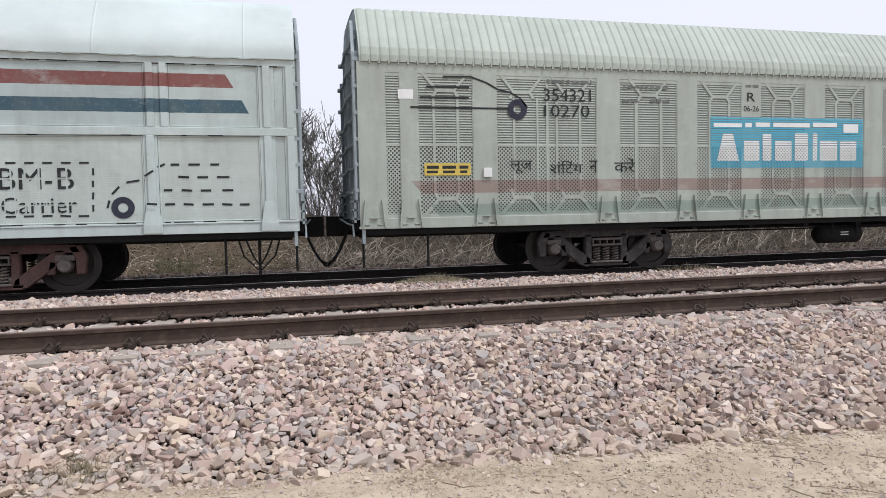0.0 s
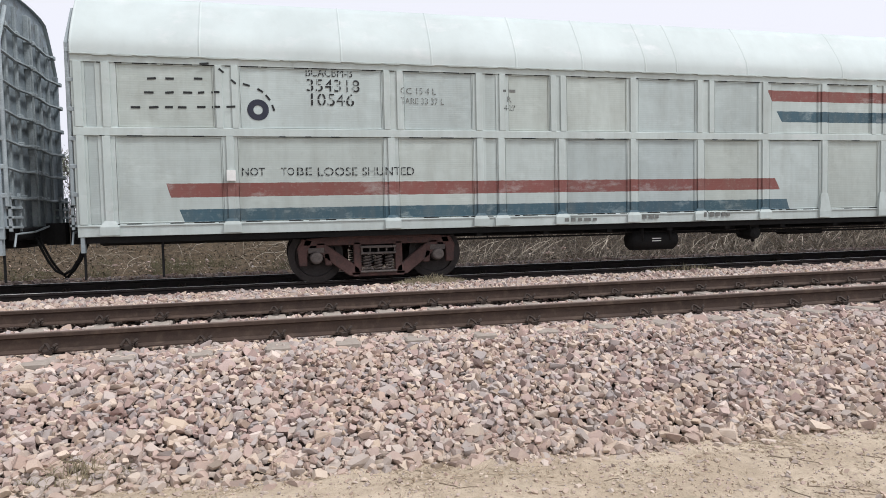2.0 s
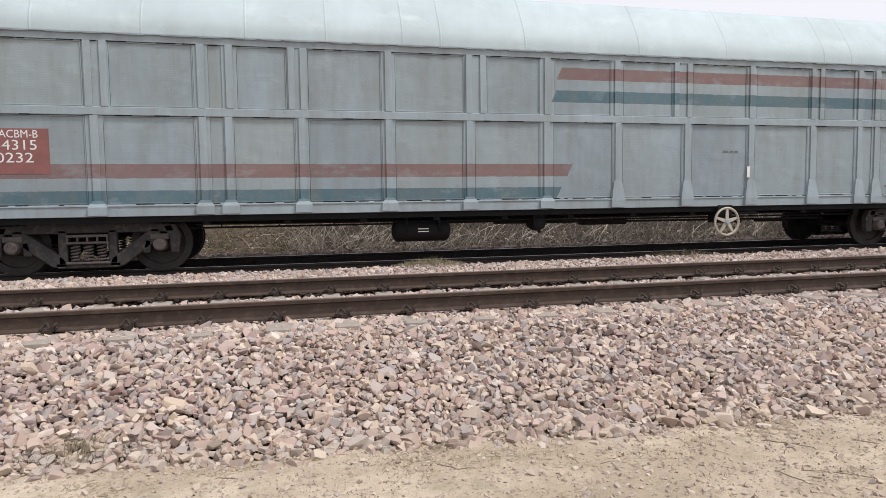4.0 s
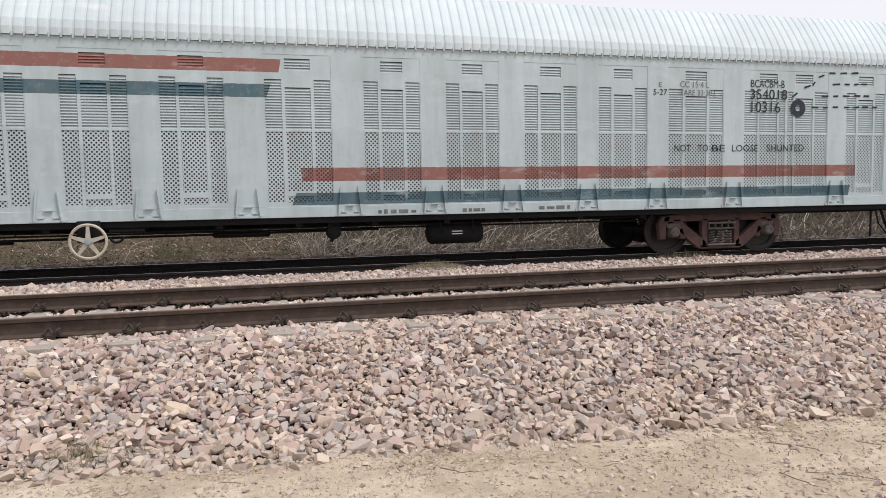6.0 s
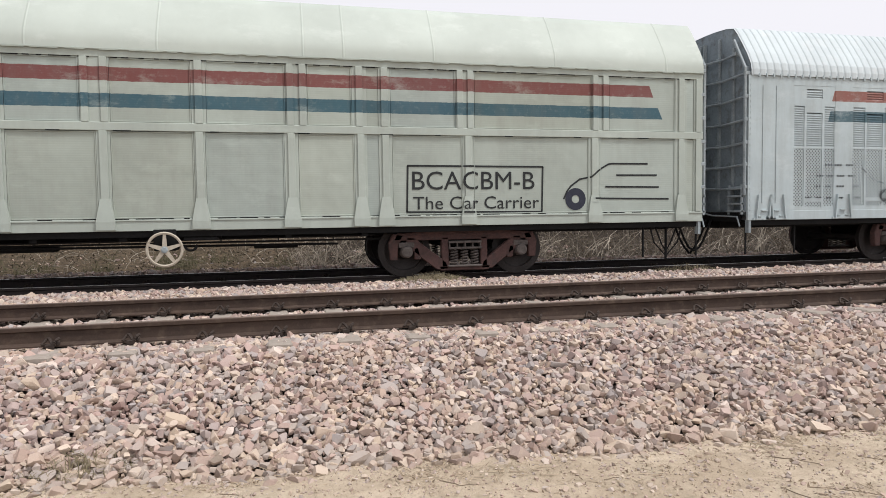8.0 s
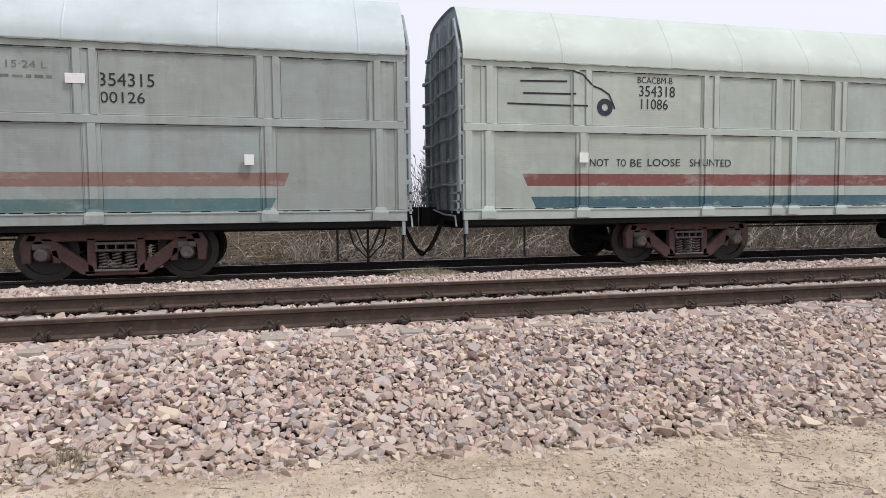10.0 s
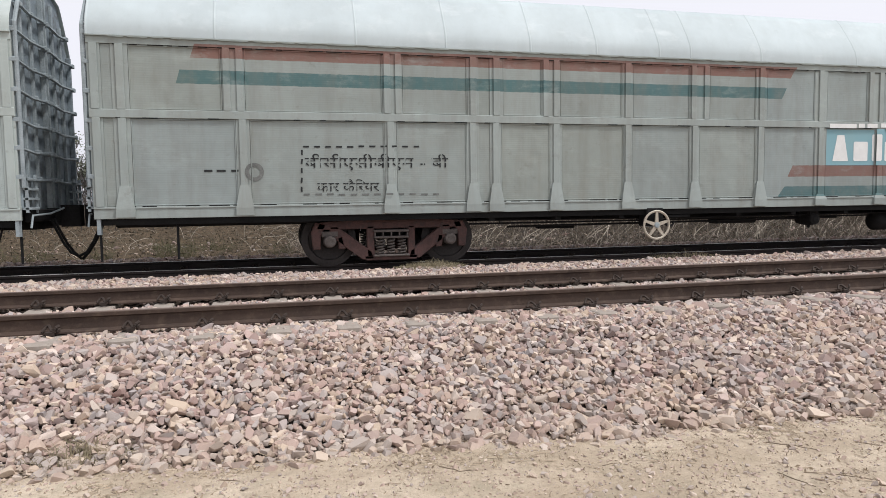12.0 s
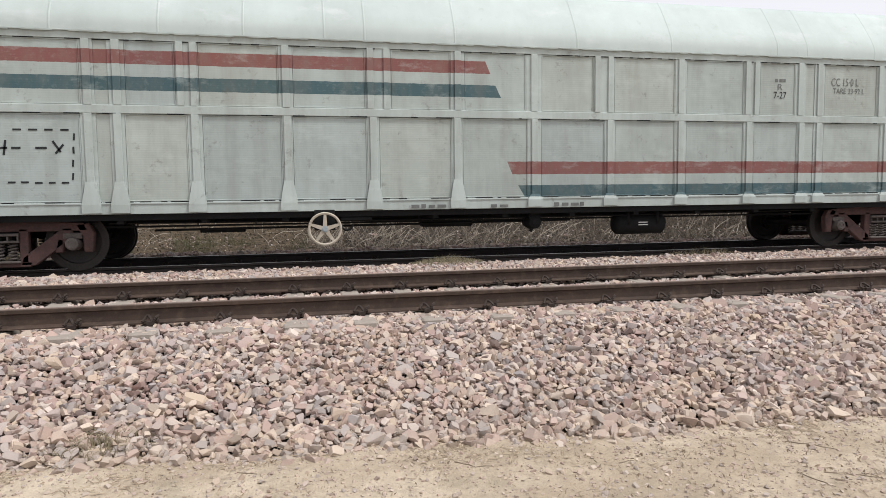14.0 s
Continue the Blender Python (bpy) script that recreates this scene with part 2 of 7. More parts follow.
BOGIE_BLACK = surface("bogie_sooty_black", (0.055, 0.05, 0.05), (0.03, 0.028, 0.028), 0.8, 0, 5, 40, 0.3, 0.004, (0.11, 0.09, 0.08))
AXLE_GREY = surface("axle_box_grey", (0.14, 0.12, 0.11), (0.07, 0.06, 0.055), 0.7, 0.1, 9, 50)
WHEEL = surface("wheel_steel", (0.055, 0.049, 0.047), (0.03, 0.027, 0.026), 0.6, 0.4, 4, 40)
# black gear, coloured darker still to carry the shade beneath the wagons
UNDER = surface("underframe_shade_black", (0.010, 0.010, 0.010), (0.005, 0.005, 0.005), 0.8, 0, 3, 30)
END_GREY = surface("end_door_grey", (0.27, 0.32, 0.345), (0.18, 0.21, 0.23), 0.75, 0.0, 1.8, 25, 0.3, 0.004, (0.10, 0.095, 0.09))
END_LIGHT = surface("end_door_light", (0.43, 0.46, 0.45), (0.30, 0.325, 0.32), 0.75, 0.0, 1.8, 25, 0.3, 0.004, (0.15, 0.14, 0.125))
END_BAR = surface("end_bar_grey", (0.34, 0.385, 0.40), (0.20, 0.23, 0.24), 0.7, 0.0, 4, 40)
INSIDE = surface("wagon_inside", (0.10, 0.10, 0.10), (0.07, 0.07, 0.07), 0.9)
LETTER = surface("stencil_black", (0.016, 0.018, 0.02), (0.035, 0.037, 0.037), 0.75, 0, 8, 60)
LETTER_OLD = surface("faded_stencil", (0.10, 0.105, 0.10), (0.19, 0.195, 0.185), 0.8, 0, 9, 40)
WHITE = surface("white_paint", (0.74, 0.74, 0.72), (0.64, 0.64, 0.62), 0.6, 0, 6, 50, 0.1)
CREAM = surface("handwheel_cream", (0.50, 0.45, 0.37), (0.34, 0.295, 0.235), 0.7, 0, 6, 50, 0.1)
NAVY = surface("tyre_navy", (0.022, 0.025, 0.04), (0.04, 0.043, 0.06), 0.75, 0, 8, 60)
YELLOW = surface("yellow_notice", (0.62, 0.47, 0.10), (0.50, 0.38, 0.10), 0.7, 0, 8, 60)
MAROON = surface("maroon_patch", (0.26, 0.11, 0.10), (0.20, 0.09, 0.085), 0.75, 0, 5, 50)
BLUE = surface("blue_panel", (0.075, 0.33, 0.46), (0.10, 0.37, 0.48), 0.6, 0, 2, 30, 0.1)
BLUE_OLD = surface("faded_blue_panel", (0.20, 0.36, 0.41), (0.23, 0.37, 0.40), 0.7, 0, 2, 30, 0.1)
BLUE_PIERCED = sign_paint(BLUE, "pierced_blue")
LETTER_PIERCED = sign_paint(LETTER, "pierced_black")
WHITE_PIERCED = sign_paint(WHITE, "pierced_white")
STEM = stem_material("dry_cane", (0.56, 0.49, 0.40), (0.26, 0.21, 0.165))
TWIG = stem_material("grey_twig", (0.12, 0.105, 0.095), (0.065, 0.056, 0.05))
STRAW = stem_material("dry_straw", (0.33, 0.275, 0.175), (0.19, 0.17, 0.105))
LITTER = stem_material("broken_straw", (0.46, 0.37, 0.26), (0.26, 0.20, 0.14))
SCRUB = stem_material("scrub_leaf", (0.08, 0.07, 0.045), (0.15, 0.115, 0.078))
GREEN = stem_material("bank_grass", (0.09, 0.095, 0.042), (0.16, 0.14, 0.075))
SHRUB_LEAF = stem_material("dusty_leaf", (0.30, 0.32, 0.25), (0.17, 0.19, 0.13))
DRY_TWIG = surface("dry_twig", (0.27, 0.215, 0.155), (0.17, 0.135, 0.10), 0.9, 0, 9, 60, 0.4, 0.004)
BARK = surface("grey_bark", (0.12, 0.105, 0.095), (0.075, 0.065, 0.058), 0.9, 0, 5, 50, 0.5, 0.01)


# ---- shape helpers ----
def part(name, bm, material, parent=None, label="", smooth=False):
    """Links a bmesh as one mesh object, under its thing if there is one."""
    me = bpy.data.meshes.new(name)
    bm.to_mesh(me)
    bm.free()
    me.materials.append(material)
    if smooth:
        for f in me.polygons:
            f.use_smooth = True
    ob = new(name, me)
    ob.parent = parent
    if label:
        tagged(ob, label)
    return ob


def shared(name, mesh, parent, m=None):
    """Another object on a mesh that is already there."""
    ob = new(name, mesh)
    ob.parent = parent
    if m is not None:
        ob.matrix_basis = m
    return ob


def thing(name, label, category, group="", kind=""):
    return tagged(new(name), label, category, group, kind)


def box(bm, x0, x1, y0, y1, z0, z1, bevel=0.0):
    """A box; bevel rounds its edges."""
    v = [bm.verts.new(p) for p in ((x0, y0, z0), (x1, y0, z0), (x1, y1, z0), (x0, y1, z0), (x0, y0, z1), (x1, y0, z1), (x1, y1, z1), (x0, y1, z1))]
    fs = [bm.faces.new([v[i] for i in q]) for q in ((3, 2, 1, 0), (4, 5, 6, 7), (0, 1, 5, 4), (1, 2, 6, 5), (2, 3, 7, 6), (3, 0, 4, 7))]
    if bevel:
        bmesh.ops.bevel(bm, geom=list({e for f in fs for e in f.edges}), offset=bevel, segments=1, affect="EDGES")
    return bm


def boxes(*rows, bevel=0.0):
    bm = bmesh.new()
    for r in rows:
        box(bm, *r, bevel=bevel)
    return bm


def extrude(bm, outline, axis, a, b):
    """A closed outline of (p, q) pushed along axis from a to b. axis x: (y, z); y: (x, z); z: (x, y)."""
    def at(p, q, k):
        return {"x": (k, p, q), "y": (p, k, q), "z": (p, q, k)}[axis]
    lo = [bm.verts.new(at(p, q, a)) for p, q in outline]
    hi = [bm.verts.new(at(p, q, b)) for p, q in outline]
    k = len(outline)
    made = [bm.faces.new((lo[i], lo[(i + 1) % k], hi[(i + 1) % k], hi[i])) for i in range(k)]
    made += [bm.faces.new(lo[::-1]), bm.faces.new(hi)]
    bmesh.ops.recalc_face_normals(bm, faces=made)
    return bm


def rod(bm, points, r0, r1=None, sides=5):
    """A round bar along points, tapering from r0 to r1."""
    r1 = r0 if r1 is None else r1
    pts = [Vector(p) for p in points]
    rings = []
    for i, p in enumerate(pts):
        d = (pts[min(i + 1, len(pts) - 1)] - pts[max(i - 1, 0)]).normalized()
        u = d.cross(Vector((0.31, 0.2, 0.93)))
        if u.length < 0.05:
            u = d.cross(Vector((1, 0, 0)))
        u.normalize()
        w = d.cross(u)
        r = r0 + (r1 - r0) * i / max(1, len(pts) - 1)
        rings.append([bm.verts.new(p + (u * math.cos(a) + w * math.sin(a)) * r) for a in (2 * math.pi * k / sides for k in range(sides))])
    for a, b in zip(rings, rings[1:]):
        for k in range(sides):
            bm.faces.new((a[k], a[(k + 1) % sides], b[(k + 1) % sides], b[k]))
    bm.faces.new(rings[0][::-1])
    bm.faces.new(rings[-1])
    return bm


def lathe(bm, profile, axis="y", centre=(0, 0, 0), seg=28):
    """Turns a profile of (along, radius) about an axis through centre."""
    rings = []
    for s, r in profile:
        ring = []
        for k in range(seg):
            a = 2 * math.pi * k / seg
            p, q = r * math.cos(a), r * math.sin(a)
            c = {"y": (p, s, q), "x": (s, p, q), "z": (p, q, s)}[axis]
            ring.append(bm.verts.new(Vector(c) + Vector(centre)))
        rings.append(ring)
    for a, b in zip(rings, rings[1:]):
        for k in range(seg):
            bm.faces.new((a[k], a[(k + 1) % seg], b[(k + 1) % seg], b[k]))
    bm.faces.new(rings[0][::-1])
    bm.faces.new(rings[-1])
    bmesh.ops.recalc_face_normals(bm, faces=bm.faces[:])
    return bm


def raw_mesh(name, verts, faces, material, smooth=False):
    """A mesh object from numpy arrays of corners and of triangles or quads."""
    me = bpy.data.meshes.new(name)
    k = faces.shape[1]
    me.vertices.add(len(verts))
    me.vertices.foreach_set("co", np.ascontiguousarray(verts, dtype=np.float32).ravel())
    me.loops.add(faces.size)
    me.loops.foreach_set("vertex_index", np.ascontiguousarray(faces, dtype=np.int32).ravel())
    me.polygons.add(len(faces))
    me.polygons.foreach_set("loop_start", np.arange(0, faces.size, k, dtype=np.int32))
    me.polygons.foreach_set("use_smooth", np.full(len(faces), smooth, dtype=bool))
    me.update(calc_edges=True)
    me.materials.append(material)
    return new(name, me)


# ---- ground ----
def ground_height(x, y):
    """The lie of the land: level by the path, a low bank behind the line."""
    z = GROUND + 0.03 * noise.noise((x * 0.5, y * 0.5, 3.1)) + 0.012 * noise.noise((x * 2.3, y * 2.3, 1.7))
    if y > 13.5:
        k = min(1.0, (y - 13.5) / 2.2)
        z += k * k * (3 - 2 * k) * 0.62
        k = min(1.0, max(0.0, (y - 15.2) / 5.5))
        z += k * k * (3 - 2 * k) * (0.95 + 0.3 * noise.noise((x * 0.25, 7.0, 0.4)))
        z += 0.08 * noise.noise((x * 0.9, y * 0.9, 5.0)) * min(1.0, y - 13.5)
    return z


def build_ground():
    xs = np.concatenate([np.linspace(-900, -40, 14), np.linspace(-30, -8, 23), np.arange(-7.5, 20, 0.16), np.linspace(20.5, 60, 34), np.linspace(80, 900, 14)])
    ys = np.concatenate([np.linspace(-900, -12, 10), np.linspace(-9, 0.5, 12), np.arange(0.7, 5.6, 0.11), np.linspace(6, 13.4, 10), np.arange(13.6, 24, 0.22), np.linspace(25, 60, 12), np.linspace(90, 900, 10)])
    verts = np.array([(x, y, ground_height(x, y)) for y in ys for x in xs])
    nx = len(xs)
    i, j = np.meshgrid(np.arange(nx - 1), np.arange(len(ys) - 1))
    a = (j * nx + i).ravel()
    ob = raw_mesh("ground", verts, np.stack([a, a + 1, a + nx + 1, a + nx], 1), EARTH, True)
    tagged(ob, "bare trodden pale brown earth path beside the railway line", "ground", kind="structure")


build_ground()


# ---- tracks ----
RAIL_SHAPE = [(-0.075, -0.172), (0.075, -0.172), (0.075, -0.160), (0.012, -0.142), (0.009, -0.05), (0.034, -0.036), (0.036, -0.006),
              (0.031, -0.0015), (-0.031, -0.0015), (-0.036, -0.006), (-0.034, -0.036), (-0.009, -0.05), (-0.012, -0.142), (-0.075, -0.160)]


def build_rail(y, z, steel, top, label):
    bm = bmesh.new()
    extrude(bm, [(p + y, q + z) for p, q in RAIL_SHAPE], "x", -60, 90)
    rail = part("rail", bm, steel)
    tagged(rail, label, "rail", "rails of the two tracks")
    strip = bmesh.new()
    box(strip, -60, 90, y - 0.029, y + 0.029, z - 0.0012, z)
    part("running_surface", strip, top, rail)


NEAR_MID = NEAR_Y + HEAD / 2 + (GAUGE + HEAD) / 2
for side in (-1, 1):
    off = side * (GAUGE + HEAD) / 2
    build_rail(NEAR_MID + off, 0.0, RUST, DULL_TOP, "brown rusted steel rail with a dusty top on concrete sleepers")
    build_rail(TRAIN_Y + off, TRAIN_Z, RUST_SHADED, RUNNING, "rusted steel rail, colour darkened as shade under the train, bright worn top")


def clip_mesh():
    """A bent spring clip, its two loops lying on a rail's foot."""
    bm = bmesh.new()
    path = []
    for k in range(15):
        a = k / 14
        path.append((-0.07 + 0.14 * a, 0.034 * math.sin(a * math.pi * 2) - 0.012, 0.014 + 0.05 * abs(math.sin(a * math.pi * 1.5))))
    rod(bm, path, 0.013, sides=6)
    rod(bm, [(0.05, -0.02, 0.01), (0.058, 0.03, 0.03), (0.03, 0.048, 0.02), (-0.005, 0.04, 0.006)], 0.0105, sides=6)
    box(bm, -0.035, 0.035, -0.055, -0.02, -0.02, 0.022, bevel=0.006)
    return bm


def build_sleeper(x, mid, z):
    s = thing("sleeper", "pale concrete sleeper with spring clips in ballast", "sleeper", "sleepers of the two tracks", "")
    bm = bmesh.new()
    outline = [(-1.37, -0.40), (1.37, -0.40), (1.37, -0.18), (0.5, -0.205), (-0.5, -0.205), (-1.37, -0.18)]
    extrude(bm, outline, "x", -0.11, 0.11)
    bmesh.ops.bevel(bm, geom=bm.edges[:], offset=0.015, segments=1, affect="EDGES")
    part("sleeper_body", bm, CONCRETE, s)
    cm = None
    for side in (-1, 1):
        for face in (-1, 1):
            y = side * (GAUGE + HEAD) / 2 + face * 0.088
            m = pose(0, y, -0.165, 0, 0, 0 if face < 0 else 180)
            if cm is None:
                c = part("spring_clip", clip_mesh(), CLIP, s)
                c.matrix_basis = m
                cm = c.data
            else:
                shared("spring_clip", cm, s, m)
    s.matrix_basis = pose(x, mid, z)
    return s


first_near = build_sleeper(SLEEPER_X - 8 * SLEEPER, NEAR_MID, 0.0)
for i in range(-7, 30):
    copy_thing(first_near, pose(SLEEPER_X + i * SLEEPER + random.uniform(-0.012, 0.012), NEAR_MID, random.uniform(-0.006, 0.006), 0, 0, random.uniform(-0.7, 0.7)))
for i in range(-14, 38):
    copy_thing(first_near, pose(SLEEPER_X + 0.21 + i * SLEEPER, TRAIN_Y, TRAIN_Z))


# ---- ballast ----
def foot_edge(x):
    """Where the ballast runs out on the path."""
    return 4.24 - 0.07 * min(9.0, max(-6.0, x)) + 0.16 * noise.noise((x * 0.45, 2.0, 0.0)) + 0.09 * noise.noise((x * 1.9, 4.0, 0.0))


def bed_height(x, y):
    """The top of the ballast across the line."""
    if y < 5.8:
        f = foot_edge(x)
        k = (y - f) / (5.8 - f)
        return GROUND - 0.015 + (GROUND + 0.247) * -1 * max(-0.05, min(1.0, k)) ** 1.0 if k > 0 else GROUND - 0.03
    knots = [(5.8, -0.262), (6.0, -0.226), (6.22, -0.215), (6.5, -0.235), (8.05, -0.235), (8.35, -0.19), (9.0, -0.20), (9.9, -0.22), (10.6, -0.19),
             (10.9, -0.25), (11.25, -0.33), (12.85, -0.33), (13.05, -0.24), (13.3, -0.115), (13.55, -0.12), (13.9, -0.5), (14.1, GROUND - 0.06)]
    for (a, za), (b, zb) in zip(knots, knots[1:]):
        if a <= y <= b:
            return za + (zb - za) * (y - a) / (b - a)
    return GROUND - 0.2


def build_bed():
    xs = np.concatenate([np.linspace(-60, -10, 24), np.arange(-9.7, 18, 0.25), np.linspace(18.5, 90, 36)])
    ks = [-0.12, 0.0, 0.15, 0.3, 0.5, 0.7, 0.85]
    ys = [5.8, 6.0, 6.22, 6.5, 7.2, 8.05, 8.35, 9.0, 9.5, 9.9, 10.3, 10.6, 10.9, 11.25, 12.0, 12.85, 13.05, 13.3, 13.55, 13.9, 14.1]
    verts = []
    for k in ks:
        for x in xs:
            y = foot_edge(x) + k * (5.8 - foot_edge(x))
            verts.append((x, y, bed_height(x, y) - 0.03 + 0.015 * noise.noise((x * 2, y * 2, 0))))
    for y in ys:
        for x in xs:
            verts.append((x, y, bed_height(x, y) - 0.03 + 0.02 * noise.noise((x * 2, y * 2, 0))))
    nx = len(xs)
    i, j = np.meshgrid(np.arange(nx - 1), np.arange(len(ks) + len(ys) - 1))
    a = (j * nx + i).ravel()
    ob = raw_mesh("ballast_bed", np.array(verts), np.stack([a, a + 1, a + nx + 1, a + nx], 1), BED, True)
    return tagged(ob, "ballast bed of crushed pinkish grey stone under the tracks", "ballast", kind="structure")


def stone_shapes(count=18):
    """Angular broken lumps: skewed blocks with their corners struck off."""
    rng = np.random.default_rng(5)
    out = []
    for _ in range(count):
        size = rng.uniform((0.9, 0.64, 0.42), (1.25, 0.95, 0.74))
        corner = {}
        for c in np.ndindex(2, 2, 2):
            corner[c] = (np.array(c) * 2 - 1 + rng.normal(0, 0.32, 3)) * size
        pts = []
        for c, p in corner.items():
            for axis in range(3):
                other = list(c)
                other[axis] = 1 - other[axis]
                pts.append(p + (corner[tuple(other)] - p) * rng.uniform(0.05, 0.46))
        bm = bmesh.new()
        vs = [bm.verts.new(q) for q in pts]
        got = bmesh.ops.convex_hull(bm, input=vs)
        bmesh.ops.delete(bm, geom=[e for e in got["geom_interior"] if isinstance(e, bmesh.types.BMVert)], context="VERTS")
        bmesh.ops.triangulate(bm, faces=bm.faces[:])
        bmesh.ops.recalc_face_normals(bm, faces=bm.faces[:])
        bm.verts.index_update()
        out.append((np.array([v.co[:] for v in bm.verts]) * 0.82, np.array([[v.index for v in f.verts] for f in bm.faces])))
        bm.free()
    return out


SHAPES = stone_shapes()


def rotations(rng, n, tilt):
    """Random turns about z, with tilts."""
    a, b, c = rng.uniform(0, 2 * np.pi, n), rng.normal(0, tilt, n), rng.normal(0, tilt, n)
    ca, sa, cb, sb, cc, sc = np.cos(a), np.sin(a), np.cos(b), np.sin(b), np.cos(c), np.sin(c)
    z, o = np.zeros(n), np.ones(n)
    rz = np.stack([ca, -sa, z, sa, ca, z, z, z, o], 1).reshape(n, 3, 3)
    rx = np.stack([o, z, z, z, cb, -sb, z, sb, cb], 1).reshape(n, 3, 3)
    ry = np.stack([cc, z, sc, z, o, z, -sc, z, cc], 1).reshape(n, 3, 3)
    return rx @ ry @ rz


def place_stones(rng, x0, x1, y0, y1, density, size):
    """Centres and sizes of stones strewn over a stretch of the bed, clear of rails and sleepers."""
    n = int((x1 - x0) * (y1 - y0) * density)
    x, y = rng.uniform(x0, x1, n), rng.uniform(y0, y1, n)
    s = size * np.clip(rng.lognormal(0, 0.3, n), 0.5, 2.1)
    keep = np.ones(n, bool)
    for mid in (NEAR_MID, TRAIN_Y):
        for side in (-1, 1):
            keep &= np.abs(y - mid - side * (GAUGE + HEAD) / 2) > 0.085 + 0.4 * s
    inside = (np.abs(y - NEAR_MID) < 0.75) & (rng.random(n) < 0.72) & (np.abs((x - SLEEPER_X + SLEEPER / 2) % SLEEPER - SLEEPER / 2) < 0.11)
    keep &= ~inside
    return x[keep], y[keep], s[keep]


def joined_stones(name, sets, label):
    rng = np.random.default_rng(11)
    vs, fs, base = [], [], 0
    for x, y, s, lift in sets:
        n = len(x)
        rot = rotations(rng, n, 0.6)
        kind = rng.integers(0, len(SHAPES), n)
        z = np.array([bed_height(a, b) for a, b in zip(x, y)]) + lift * rng.uniform(-0.2, 1.0, n)
        for k, (shape, tris) in enumerate(SHAPES):
            idx = np.where(kind == k)[0]
            if not len(idx):
                continue
            p = np.einsum("nij,vj->nvi", rot[idx], shape) * s[idx, None, None]
            p += np.stack([x[idx], y[idx], z[idx]], 1)[:, None, :]
            v = p.reshape(-1, 3)
            nv = len(shape)
            f = (tris[None] + (np.arange(len(idx)) * nv)[:, None, None]).reshape(-1, 3) + base
            base += len(v)
            vs.append(v)
            fs.append(f)
    ob = raw_mesh(name, np.concatenate(vs), np.concatenate(fs), STONE)
    return tagged(ob, label, "gravel", kind="stuff")


def by_foot(rng, x0, x1, k0, k1, density, size):
    """Stones strewn between two shares of the shoulder's slope."""
    n = int((x1 - x0) * 1.5 * (k1 - k0) * density)
    x, k = rng.uniform(x0, x1, n), rng.uniform(k0, k1, n)
    f = np.array([foot_edge(a) for a in x])
    return x, f + k * (5.8 - f), size * np.clip(rng.lognormal(0, 0.23, n), 0.55, 1.8)


def packed(rng, x0, x1, k0, k1, apart, size):
    """Stones packed side by side over the slope, in shaken rows, so that they touch but hardly sink into one another."""
    rows = np.arange(0, 1.75, apart * 0.8)
    cols = np.arange(x0, x1, apart)
    gx, gy = np.meshgrid(cols, rows)
    gx = gx + (np.arange(len(rows)) % 2)[:, None] * apart / 2
    x = gx.ravel() + rng.normal(0, 0.24 * apart, gx.size)
    y = 5.82 - gy.ravel() + rng.normal(0, 0.24 * apart, gx.size)
    f = np.array([foot_edge(a) for a in x])
    k = (y - f) / (5.8 - f)
    keep = (k > k0 + rng.uniform(-0.05, 0.12, len(k))) & (k < k1)
    n = int(keep.sum())
    return x[keep], y[keep], size * np.clip(rng.lognormal(0, 0.26, n), 0.5, 1.75)


def build_ballast():
    rng = np.random.default_rng(3)
    near, small = [], []
    near.append((*packed(rng, -3.2, 7.8, 0.0, 1.02, 0.052, 0.027), -0.012))
    near.append((*packed(rng, -3.2, 7.8, 0.08, 1.02, 0.061, 0.031), 0.036))
    near.append((*by_foot(rng, -3.0, 7.6, -0.06, 0.14, 110, 0.030), 0.006))
    small.append((*by_foot(rng, -3.0, 7.6, -0.22, 0.08, 150, 0.022), 0.0))
    small.append((*by_foot(rng, -3.0, 7.6, -0.30, 0.16, 520, 0.010), 0.004))
    small.append((*by_foot(rng, -3.0, 7.6, -0.5, 0.0, 70, 0.013), 0.0))
    small.append((*place_stones(rng, -3.4, 8.6, 5.78, 6.40, 640, 0.031), 0.016))
    for x0, x1 in ((-12, -3.2), (7.8, 22)):
        small.append((*packed(rng, x0, x1, 0.0, 1.02, 0.068, 0.042), 0.02))
    for x0, x1, dens in ((-4.5, 13, 1.0), (13, 30, 0.4)):
        small.append((*place_stones(rng, x0, x1, 6.45, 8.05, 760 * dens, 0.025), 0.012))
        small.append((*place_stones(rng, x0, x1, 8.25, 10.9, 680 * dens, 0.029), 0.03))
        small.append((*place_stones(rng, x0, x1, 10.9, 11.15, 300 * dens, 0.034), 0.012))
    small.append((*place_stones(rng, -5, 16, 13.05, 13.75, 420, 0.034), 0.02))
    joined_stones("ballast_stones", near, "heaped crushed pinkish grey ballast stones along the track")
    joined_stones("ballast_chippings", small, "smaller crushed ballast stones between the rails and tracks")


bed = build_bed()
build_ballast()


